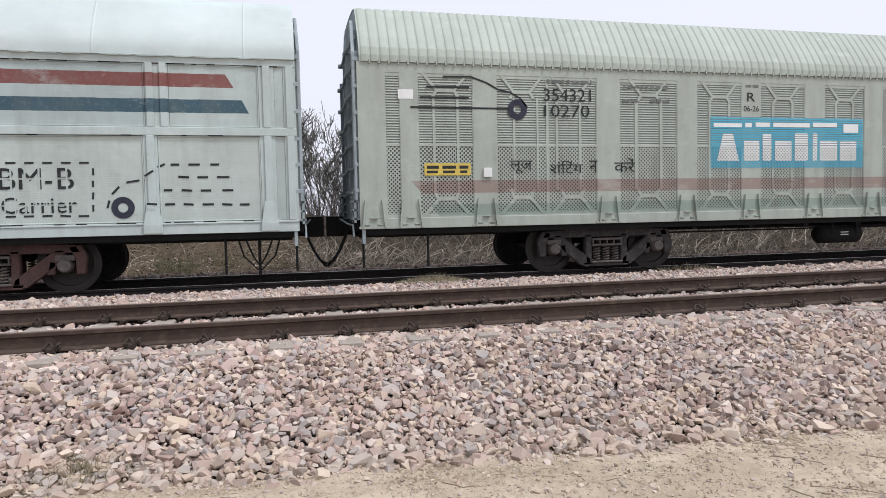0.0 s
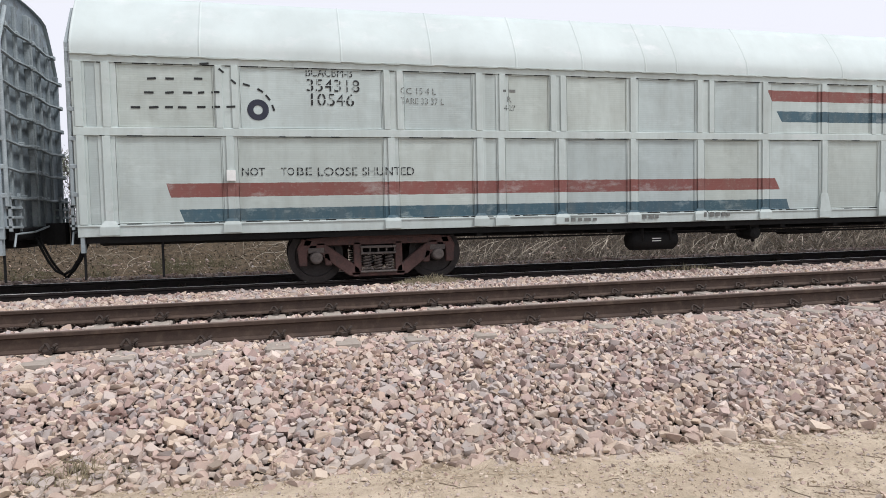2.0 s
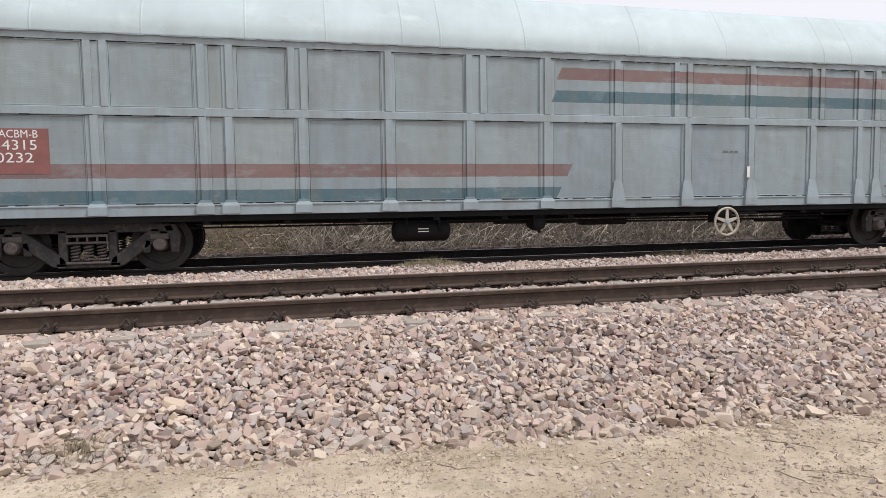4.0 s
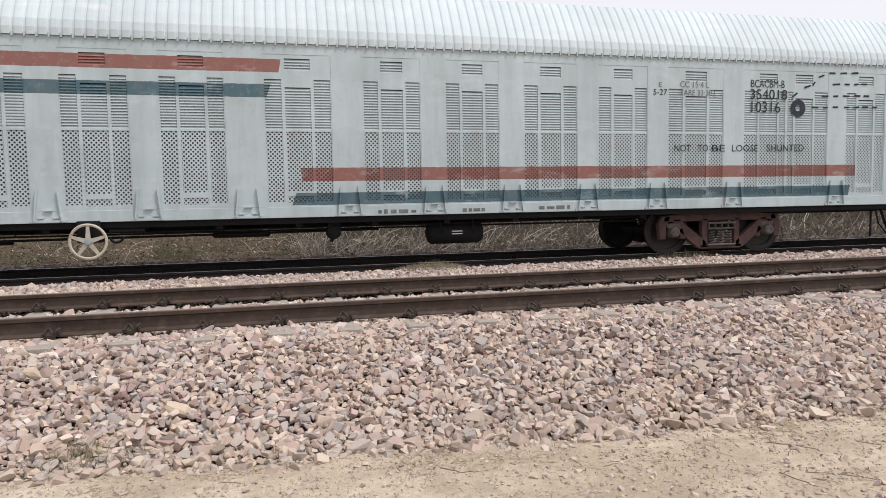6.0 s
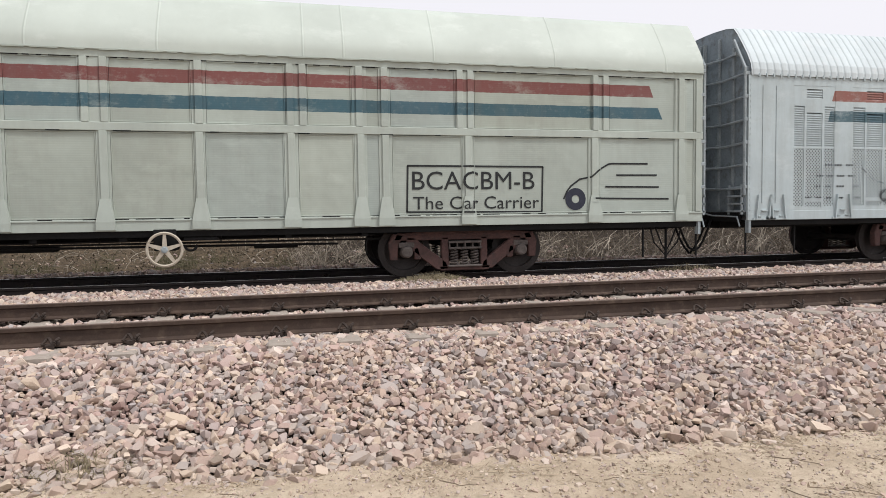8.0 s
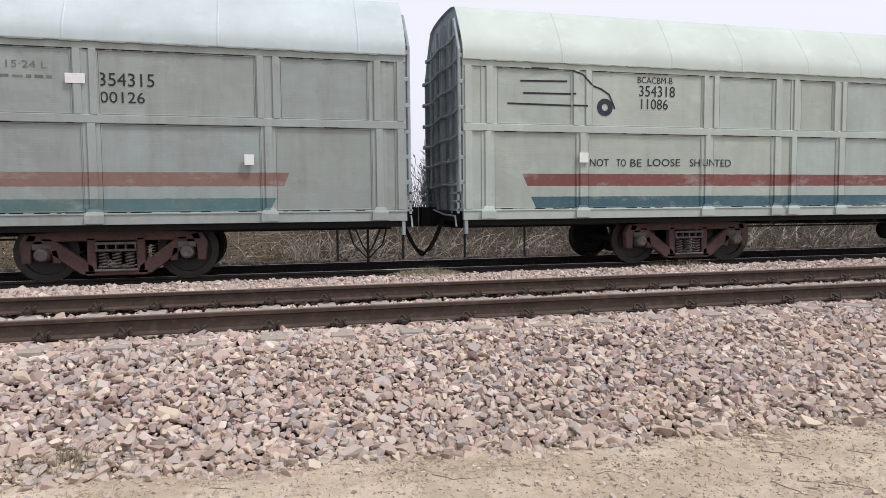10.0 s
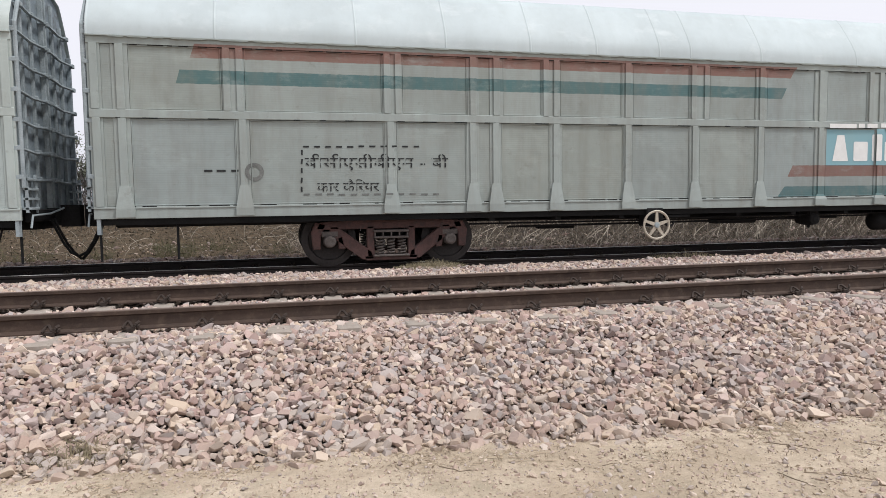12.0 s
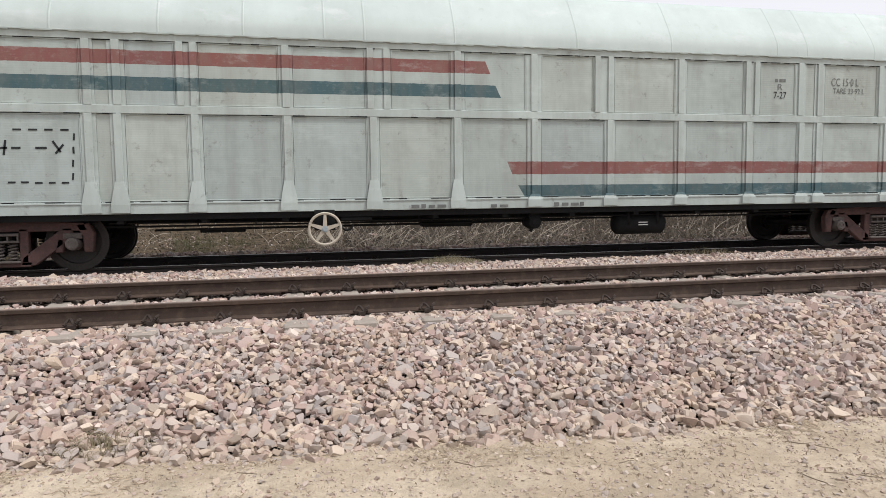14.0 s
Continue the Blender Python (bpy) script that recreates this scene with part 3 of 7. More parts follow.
def strewn_stones(name, n, xs, ys, size, seed, label):
    """Grit and small stones on bare earth."""
    rng = np.random.default_rng(seed)
    x, y = rng.uniform(*xs, n), rng.uniform(*ys, n)
    s = size * np.clip(rng.lognormal(0, 0.55, n), 0.4, 4.0)
    rot, kind = rotations(rng, n, 0.4), rng.integers(0, len(SHAPES), n)
    vs, fs, base = [], [], 0
    for i in range(n):
        shape, tris = SHAPES[kind[i]]
        vs.append(shape @ rot[i].T * s[i] + (x[i], y[i], ground_height(x[i], y[i]) + 0.2 * s[i]))
        fs.append(tris + base)
        base += len(shape)
    tagged(raw_mesh(name, np.concatenate(vs), np.concatenate(fs), STONE), label, "gravel", kind="stuff")


strewn_stones("path_grit", 13000, (-3.2, 7.5), (2.6, 4.5), 0.0056, 17, "loose grit and small stones on the trodden earth path")
strewn_stones("bank_stones", 1500, (-9, 18), (13.8, 16.5), 0.018, 18, "scattered pale stones on the earth bank")


# ---- the bank behind the line ----
def stems(name, material, label, category, count, area, height, lean, radius, rng_seed, kind="stuff", droop=0.5, sides=3, clump=None):
    """Many thin bent stems joined into one; area: x0, x1, y0, y1; clump: how closely they gather in patches."""
    rng = np.random.default_rng(rng_seed)
    seg = 5
    vs, fs = [], []
    ang = np.arange(sides) * 2 * np.pi / sides
    base = 0
    for _ in range(count):
        x, y = rng.uniform(area[0], area[1]), rng.uniform(area[2], area[3])
        if clump is not None and noise.noise((x * 1.1, y * 1.1, rng_seed)) < clump:
            continue
        z = ground_height(x, y) - 0.03
        hgt = rng.uniform(*height)
        a, ln = rng.uniform(0, 2 * np.pi), rng.uniform(*lean)
        dx, dy = np.cos(a) * ln, np.sin(a) * ln * 0.5
        r = rng.uniform(*radius)
        k = np.linspace(0, 1, seg)
        wob = rng.normal(0, 0.05 * hgt, (seg, 3)) * k[:, None]
        pts = np.stack([x + dx * k ** 1.4, y + dy * k ** 1.4, z + hgt * (k - droop * ln / (ln + hgt) * k ** 2.5)], 1) + wob
        d = np.gradient(pts, axis=0)
        d /= np.linalg.norm(d, axis=1)[:, None]
        u = np.cross(d, (0.3, 0.9, 0.1))
        u /= np.linalg.norm(u, axis=1)[:, None] + 1e-9
        w = np.cross(d, u)
        rr = r * (1 - 0.65 * k)
        ring = pts[:, None, :] + (u[:, None, :] * np.cos(ang)[None, :, None] + w[:, None, :] * np.sin(ang)[None, :, None]) * rr[:, None, None]
        vs.append(ring.reshape(-1, 3))
        for i in range(seg - 1):
            for s in range(sides):
                fs.append((base + i * sides + s, base + i * sides + (s + 1) % sides, base + (i + 1) * sides + (s + 1) % sides, base + (i + 1) * sides + s))
        base += seg * sides
    ob = raw_mesh(name, np.concatenate(vs), np.array(fs), material)
    return tagged(ob, label, category, kind=kind)


def leaf_litter(name, material, label, category, count, area, height, size, rng_seed):
    """Small bent leaves and blades, strewn through the scrub."""
    rng = np.random.default_rng(rng_seed)
    x, y = rng.uniform(area[0], area[1], count), rng.uniform(area[2], area[3], count)
    z = np.array([ground_height(a, b) for a, b in zip(x, y)]) + rng.uniform(0, 1, count) ** 1.8 * height
    rot = rotations(rng, count, 1.0)
    s = rng.uniform(*size, count)
    leaf = np.array([(-1, 0, 0), (0, -0.35, 0.12), (1, 0, 0), (0, 0.35, 0.12)])
    v = (np.einsum("nij,vj->nvi", rot, leaf) * s[:, None, None] + np.stack([x, y, z], 1)[:, None]).reshape(-1, 3)
    ob = raw_mesh(name, v, np.arange(count * 4).reshape(-1, 4), material)
    return tagged(ob, label, category, kind="stuff")


stems("dry_canes", STEM, "tangled pale dry canes on the earth bank", "brush", 950, (0.4, 19, 13.75, 15.4), (0.45, 1.0), (0.2, 1.0), (0.008, 0.017), 21, droop=0.35)
stems("fallen_canes", STEM, "fallen dry canes criss-crossed on the bank", "brush", 420, (0.2, 19, 13.75, 15.0), (0.12, 0.5), (0.7, 1.8), (0.007, 0.014), 31, droop=0.8)
stems("sparse_canes", STEM, "scattered dry canes on the bare bank", "brush", 200, (-9, 0.8, 14.2, 17.6), (0.15, 0.6), (0.1, 0.9), (0.004, 0.010), 22, droop=0.8)
stems("dead_grass", STRAW, "dry straw-coloured grass on the bank", "grass", 1800, (-9, 20, 13.8, 18.5), (0.05, 0.22), (0.02, 0.2), (0.002, 0.004), 23, clump=0.1)
stems("thicket", TWIG, "grey leafless thicket behind the bank", "brush", 5200, (-10, 30, 17.6, 23.0), (0.5, 1.7), (0.1, 0.9), (0.005, 0.014), 24)
stems("bank_grass", GREEN, "tufts of dull green grass on the earth bank", "grass", 4200, (-6.2, 0.2, 14.1, 16.2), (0.06, 0.34), (0.02, 0.25), (0.003, 0.006), 28, clump=0.12)
stems("fine_canes", STEM, "fine dry stalks among the canes on the bank", "brush", 700, (0.0, 19, 13.8, 16.0), (0.2, 0.8), (0.1, 0.7), (0.003, 0.006), 29, droop=0.8)
leaf_litter("scrub_leaves", SCRUB, "withered brown leaves among the canes", "leaves", 20000, (-9, 20, 13.8, 18.6), 0.4, (0.015, 0.05), 25)
leaf_litter("thicket_leaves", SCRUB, "withered leaves in the leafless thicket", "leaves", 9000, (-10, 34, 18.4, 24.0), 1.25, (0.02, 0.06), 26)


# x, y, height and number of leaves
SHRUBS = ((-2.2, 22.5, 2.5, 1500), (0.95, 21.2, 3.4, 420), (1.7, 21.0, 3.0, 300), (1.35, 22.0, 3.4, 500), (2.9, 22.0, 2.9, 300), (-3.4, 21.5, 2.5, 2600),
          (-4.4, 22.3, 2.6, 2600), (-5.4, 21.8, 2.4, 1800), (-7.2, 22.0, 2.6, 1500), (5.2, 22.0, 2.7, 300), (8.5, 23.5, 2.8, 600), (12.5, 24, 2.9, 500))


def bare_shrub(x, y, height, leafy, seed):
    """A thin shrub: several limbs that fork again and again, with few or many small leaves."""
    rnd = random.Random(seed)
    shrub = thing("bare_shrub", "grey shrub with fine forking twigs and small dusty leaves" if leafy > 900 else "nearly leafless grey shrub with fine forking twigs", "shrub", "shrubs on the bank")
    limbs, twigs = bmesh.new(), bmesh.new()

    def grow(p, d, length, r, level):
        pts = [p]
        for _ in range(3):
            d = (d + Vector((rnd.uniform(-0.28, 0.28), rnd.uniform(-0.28, 0.28), rnd.uniform(-0.05, 0.2)))).normalized()
            p = p + d * length / 3
            pts.append(p)
        rod(limbs if level < 2 else twigs, pts, max(r, 0.010), max(r * 0.6, 0.007), 5 if level < 2 else 3)
        if level < 4:
            for q in range(rnd.randint(2, 4) if level else 4):
                at = pts[rnd.randint(1, 3)]
                out = Vector((rnd.uniform(-1, 1), rnd.uniform(-1, 1), rnd.uniform(0.1, 1.1))).normalized()
                grow(at, (d * 0.6 + out * 0.8).normalized(), length * rnd.uniform(0.5, 0.72), r * 0.55, level + 1)

    for _ in range(4):
        grow(Vector((rnd.uniform(-0.2, 0.2), rnd.uniform(-0.2, 0.2), -0.1)), Vector((rnd.uniform(-0.5, 0.5), rnd.uniform(-0.4, 0.4), 1)).normalized(), height * 0.46, 0.028, 0)
    part("trunk", limbs, BARK, shrub)
    leaves = bmesh.new()
    tips = [v.co.copy() for v in twigs.verts]
    for _ in range(leafy):
        q = rnd.choice(tips) + Vector((rnd.gauss(0, 0.07), rnd.gauss(0, 0.07), rnd.gauss(0, 0.07)))
        u = Vector((rnd.uniform(-1, 1), rnd.uniform(-1, 1), rnd.uniform(-1, 0.6))).normalized() * rnd.uniform(0.03, 0.065)
        v = u.cross(Vector((rnd.uniform(-1, 1), rnd.uniform(-1, 1), rnd.uniform(-1, 1)))).normalized() * u.length * 0.42
        fold = u.cross(v).normalized() * 0.012
        corners = [leaves.verts.new(c) for c in (q - u, q + v + fold, q + u, q - v + fold)]
        leaves.faces.new(corners)
    tagged(part("twig_work", twigs, TWIG, shrub), kind="stuff")
    tagged(part("foliage", leaves, SHRUB_LEAF, shrub, "small dusty grey green leaves"), kind="stuff")
    shrub.matrix_basis = pose(x, y, ground_height(x, y))


for k, (x, y, hgt, leafy) in enumerate(SHRUBS):
    bare_shrub(x, y, hgt, leafy, 40 + k)


def grass_tuft(x, y, z, spread, count, seed, label):
    rng = random.Random(seed)
    bm = bmesh.new()
    for _ in range(count):
        a, r = rng.uniform(0, 6.283), spread * math.sqrt(rng.random())
        px, py = r * math.cos(a), 0.5 * r * math.sin(a)
        hgt = rng.uniform(0.05, 0.15) * (1.25 - r / spread)
        dx, dy = rng.uniform(-0.08, 0.08), rng.uniform(-0.08, 0.08)
        rod(bm, [(px, py, -0.03), (px + dx * 0.4, py + dy * 0.4, hgt * 0.7), (px + dx, py + dy, hgt)], 0.0035, 0.001, 3)
    t = part("grass_tuft", bm, STRAW)
    tagged(t, label, "grass", "dry grass tufts", "stuff")
    t.matrix_basis = pose(x, y, z)


grass_tuft(2.42, 10.75, -0.17, 0.62, 1000, 1, "dry yellowish grass tuft in the ballast between the tracks")
grass_tuft(-1.3, 4.62, GROUND + 0.05, 0.36, 320, 2, "dry grass tuft at the foot of the ballast")
grass_tuft(1.75, 4.7, GROUND + 0.08, 0.2, 90, 3, "withered weed among the ballast stones")
grass_tuft(7.2, 10.85, -0.18, 0.8, 320, 4, "sparse dry grass in the ballast by the train")


def fallen_twig(points, r, seed):
    rnd = random.Random(seed)
    bm = bmesh.new()
    pts = []
    for (x0, y0), (x1, y1) in zip(points, points[1:]):
        for k in range(4):
            x, y = x0 + (x1 - x0) * k / 4 + rnd.uniform(-0.008, 0.008), y0 + (y1 - y0) * k / 4 + rnd.uniform(-0.012, 0.012)
            pts.append((x, y, ground_height(x, y) + r * 0.8))
    rod(bm, pts, r, r * 0.5, 5)
    t = part("fallen_twig", bm, DRY_TWIG)
    tagged(t, "thin dry fallen twig lying on the earth path", "twig", "twigs on the path")


for k, pts in enumerate((((3.15, 3.77), (3.28, 3.66), (3.4, 3.5)), ((3.02, 3.29), (3.2, 3.2), (3.36, 3.05)), ((2.87, 3.35), (2.9, 3.2), (2.93, 3.05)), ((1.9, 3.7), (2.05, 3.72)),
                         ((0.9, 3.9), (1.0, 3.8), (1.15, 3.78)), ((3.7, 3.6), (3.85, 3.45)), ((-0.4, 4.1), (-0.25, 4.0)))):
    fallen_twig(pts, 0.0038, 60 + k)
tagged(leaf_litter("path_straw", LITTER, "dry straw bits and leaves at the foot of the ballast", "straw", 4200, (-3, 7.5, 2.8, 4.7), 0.012, (0.005, 0.022), 27))


def straw_litter():
    """Short broken straw and dry stalks strewn in patches along the foot of the ballast and on the path."""
    rng = np.random.default_rng(23)
    n = 9000
    x = rng.uniform(-3.0, 7.4, n)
    off = np.where(rng.random(n) < 0.6, rng.normal(-0.06, 0.13, n), rng.uniform(-1.6, 0.1, n))
    y = np.array([foot_edge(a) for a in x]) + off
    patch = np.array([noise.noise((a * 1.7, b * 2.6, 6.0)) for a, b in zip(x, y)])
    keep = patch > rng.uniform(-0.15, 0.35, n)
    x, y = x[keep], y[keep]
    n = len(x)
    long = 0.012 + 0.09 * rng.random(n) ** 3
    turn = rng.uniform(0, math.pi, n)
    rise = rng.normal(0, 0.12, n)
    z = np.array([max(ground_height(a, b), bed_height(a, b)) for a, b in zip(x, y)]) + 0.006
    way = np.stack([np.cos(turn), np.sin(turn), rise], 1) * long[:, None]
    side = np.stack([-np.sin(turn), np.cos(turn), 0 * turn], 1) * rng.uniform(0.0015, 0.0032, n)[:, None]
    up = np.array([0, 0, 0.003])
    mid = np.stack([x, y, z], 1)
    ends = [mid + k * way / 2 + q for k in (-1, 1) for q in (side, -side, up)]
    verts = np.stack(ends, 1).reshape(-1, 3)
    tri = np.array([(0, 1, 4), (0, 4, 3), (1, 2, 5), (1, 5, 4), (2, 0, 3), (2, 3, 5), (0, 2, 1), (3, 4, 5)])
    faces = (tri[None] + (np.arange(n) * 6)[:, None, None]).reshape(-1, 3)
    tagged(raw_mesh("straw_litter", verts, faces, LITTER), "broken dry straw strewn over the path and ballast foot", "straw", kind="stuff")


straw_litter()


# ---- the train ----
SILL0, SILL1, MID0, MID1, TOP1, EAVE = 0.83, 1.01, 2.30, 2.425, 3.36, 3.485
LOWER = [(-11.92, -11.78), (-11.55, -10.08), (-9.88, -7.81), (-7.62, -6.45), (-6.24, -6.05), (-5.85, -4.98), (-4.77, -3.61), (-3.45, -2.3), (-2.11, -0.93), (-0.75, 0.37),
         (0.6, 1.75), (1.94, 3.08), (3.29, 4.44), (4.64, 5.55), (5.7, 5.89), (6.1, 7.36), (7.6, 9.84), (10.06, 11.55), (11.78, 11.92)]
UPPER = [(-11.92, -11.78), (-11.55, -10.26), (-9.93, -7.83), (-7.51, -6.43), (-6.24, -6.05), (-5.82, -5.13), (-4.8, -3.64), (-3.43, -2.31), (-1.91, -0.94), (-0.71, 0.34),
         (0.61, 1.54), (1.92, 3.07), (3.29, 4.43), (4.75, 5.48), (5.7, 5.89), (6.1, 7.25), (7.6, 9.78), (10.15, 11.5), (11.78, 11.92)]
BAYS = [(-11.13, -10.2), (-9.8, -7.98), (-7.55, -6.42), (-6.03, -5.09), (-4.7, -3.73), (-3.3, -2.38), (-1.97, -1.04), (-0.47, 0.55),
        (1.04, 1.97), (2.38, 3.3), (3.73, 4.7), (5.09, 6.03), (6.43, 7.56), (7.98, 9.81), (10.22, 11.13)]
RIDGE = 0.155           # from ridge to ridge on the ridged roofs
ROOF_SHAPE = [(1.0, 3.485), (1.0, 3.585), (0.98, 3.71), (0.91, 3.90), (0.81, 4.12), (0.71, 4.325), (0.64, 4.44), (0.47, 4.495), (0.22, 4.52), (0.0, 4.525)]
ROOF_SHAPE = ROOF_SHAPE + [(-a, b) for a, b in ROOF_SHAPE[-2::-1]]


def roof_mesh(ridged):
    """The roof sheet over its whole length, ridged across or smooth with lapped seams."""
    rng = random.Random(9)
    half = LENGTH / 2
    xs = []
    if ridged:
        k = 0
        while -half + k * RIDGE < half - 0.16:
            x = -half + 0.04 + k * RIDGE
            xs += [(x, 0.0), (x + 0.022, 0.0), (x + 0.04, 0.020), (x + 0.065, 0.026), (x + 0.115, 0.026), (x + 0.14, 0.020)]
            k += 1
        xs.append((half, 0.0))
    else:
        x = -half
        while x < half - 0.4:
            xs += [(x, 0.0), (x + 0.008, 0.010), (x + 0.02, 0.010), (x + 0.028, 0.0), (x + 0.034, 0.0)]
            x2 = min(x + rng.choice((0.62, 1.2, 1.45, 1.75, 2.1)), half)
            xs += [(x + 0.034 + (x2 - x - 0.05) * q, 0.0) for q in (0.33, 0.66, 1.0)]
            x = x2
        xs.append((half, 0.0))
    verts = []
    for x, lift in xs:
        for a, z in ROOF_SHAPE:
            verts.append((x, (a + math.copysign(min(abs(a), 1) * lift / HW, a) * 0.6) * (HW + 0.01), z + lift * (1 - abs(a) * 0.7) if z > 3.5 else z))
    k = len(ROOF_SHAPE)
    i, j = np.meshgrid(np.arange(k - 1), np.arange(len(xs) - 1))
    a = (j * k + i).ravel()
    bm = bmesh.new()
    vs = [bm.verts.new(v) for v in verts]
    for q in a:
        bm.faces.new((vs[q], vs[q + 1], vs[q + k + 1], vs[q + k]))
    return bm


def wheelset(parent):
    """Two flanged wheels on an axle, about its own centre."""
    bm = bmesh.new()
    for s in (-1, 1):
        y = s * (GAUGE / 2 + 0.035)
        prof = [(-0.068, 0.20), (-0.068, 0.345), (-0.066, 0.405), (-0.05, 0.42), (0.035, 0.425), (0.042, 0.448), (0.062, 0.448), (0.067, 0.34),
                (0.03, 0.33), (0.012, 0.16), (0.07, 0.13), (0.075, 0.085)]
        prof = [(-0.07, 0.085), (-0.07, 0.13), (-0.018, 0.16), (-0.03, 0.33), (-0.066, 0.345)] + prof[2:]
        w = bmesh.new()
        lathe(w, [(q * -s * -1, r) for q, r in prof], "y", (0, y, 0), 32)
        me = bpy.data.meshes.new("tmp")
        w.to_mesh(me)
        w.free()
        bm.from_mesh(me)
        bpy.data.meshes.remove(me)
    lathe(bm, [(-1.12, 0.06), (-0.9, 0.075), (0.9, 0.075), (1.12, 0.06)], "y", (0, 0, 0), 14)
    return part("wheelset", bm, WHEEL, parent)


def side_frame(cx, y, paint, parent):
    """The cast bogie side: arched top, two triangular windows, a spring nest in the middle and boxes over the axles."""
    s = -1 if y < 0 else 1
    f = bmesh.new()
    y0, y1 = y - 0.06, y + 0.06

    def piece(outline):
        extrude(f, [(cx + p, q) for p, q in outline], "y", y0, y1)

    piece([(-1.22, 0.59), (1.22, 0.59), (1.16, 0.71), (0.7, 0.74), (-0.7, 0.74), (-1.16, 0.71)])
    for m in (-1, 1):
        o = [(0.28, 0.09), (0.48, 0.09), (1.0, 0.49), (1.0, 0.64), (0.88, 0.64), (0.32, 0.215)]
        piece([(m * p, q) for p, q in (o if m > 0 else o[::-1])])
        o = [(0.28, 0.13), (0.40, 0.13), (0.40, 0.64), (0.28, 0.64)]
        piece([(m * p, q) for p, q in (o if m > 0 else o[::-1])])
        o = [(1.15, 0.27), (1.27, 0.27), (1.30, 0.55), (1.22, 0.71), (1.05, 0.68), (1.14, 0.5)]
        piece([(m * p, q) for p, q in (o if m > 0 else o[::-1])])
        o = [(0.75, 0.27), (0.86, 0.27), (0.88, 0.46), (0.80, 0.48)]
        piece([(m * p, q) for p, q in (o if m > 0 else o[::-1])])
    piece([(-0.42, 0.07), (0.42, 0.07), (0.46, 0.15), (-0.46, 0.15)])
    bmesh.ops.bevel(f, geom=f.edges[:], offset=0.012, segments=1, affect="EDGES")
    frame_ob = part("side_frame", f, paint, parent)
    b = boxes((cx - 0.29, cx + 0.29, y - 0.10, y + 0.10, 0.53, 0.57), (cx - 0.29, cx + 0.29, y - 0.10, y + 0.10, 0.43, 0.465), bevel=0.008)
    for k in range(5):
        box(b, cx - 0.28 + k * 0.135, cx - 0.26 + k * 0.135, y - 0.09, y + 0.09, 0.46, 0.535)
    part("bolster_end", b, AXLE_GREY if s < 0 else paint, frame_ob)
    for dx in (-0.18, 0.0, 0.18):
        c = bmesh.new()
        turns, n = 5.5, 56
        pts = [(cx + dx + 0.062 * math.cos(2 * math.pi * turns * k / n), y + s * 0.02 + 0.062 * math.sin(2 * math.pi * turns * k / n), 0.16 + 0.26 * k / n) for k in range(n + 1)]
        rod(c, pts, 0.014, sides=4)
        part("spring", c, AXLE_GREY, frame_ob)
    p = boxes((cx - 0.30, cx + 0.30, y - 0.10, y + 0.10, 0.13, 0.165), bevel=0.01)
    part("spring_seat", p, AXLE_GREY, frame_ob)
    for m in (-1, 1):
        a = bmesh.new()
        lathe(a, [(-0.14 * 1.0, 0.065), (-0.13, 0.09), (-0.05, 0.105), (0.05, 0.11)] if s < 0 else [(0.14, 0.065), (0.13, 0.09), (0.05, 0.105), (-0.05, 0.11)], "y", (cx + m * 1.0, y, 0.40), 16)
        box(a, cx + m - 0.13, cx + m + 0.13, y - 0.07, y + 0.07, 0.47, 0.56, bevel=0.01)
        for q in range(3):
            t = q * 2.094 + 0.4
            lathe(a, [(y + s * 0.13, 0.014), (y + s * 0.155, 0.014)], "y", (cx + m + 0.05 * math.cos(t), 0, 0.40 + 0.05 * math.sin(t)), 6)
        part("axle_box", a, AXLE_GREY, frame_ob)
    return frame_ob


def hand_brake(cx, parent):
    """The spoked handwheel that hangs from the sill, with its shaft and chain sheave."""
    y, z, r = -HW - 0.06, 0.55, 0.245
    w = bmesh.new()
    ring = [(cx + r * math.cos(a), y, z + r * math.sin(a)) for a in (2 * math.pi * k / 36 for k in range(37))]
    rod(w, ring, 0.022, sides=6)
    wheel = part("handwheel", w, CREAM, parent, "cream painted five-spoked brake handwheel")
    for k in range(5):
        a = 2 * math.pi * k / 5 + 0.3
        sp = bmesh.new()
        ca, sa = math.cos(a), math.sin(a)
        extrude(sp, [(cx + ca * p - sa * q, z + sa * p + ca * q) for p, q in ((0.03, -0.035), (r, -0.018), (r, 0.018), (0.03, 0.035))], "y", y - 0.012, y + 0.012)
        part("spoke", sp, CREAM, wheel)
    hub = bmesh.new()
    lathe(hub, [(y - 0.03, 0.03), (y - 0.025, 0.05), (y + 0.35, 0.035)], "y", (cx, 0, z), 14)
    part("hub", hub, END_BAR, wheel)
    br = boxes((cx - 0.16, cx + 0.16, y + 0.05, y + 0.34, z - 0.02, SILL0 + 0.02), (cx + 0.25, cx + 0.75, y + 0.12, y + 0.18, z + 0.12, z + 0.17), bevel=0.01)
    rod(br, [(cx + 0.35 + 0.09 * math.cos(a), y + 0.15, z + 0.06 + 0.09 * math.sin(a)) for a in (math.pi + math.pi * k / 10 for k in range(11))], 0.02)
    part("brake_bracket", br, UNDER, parent)


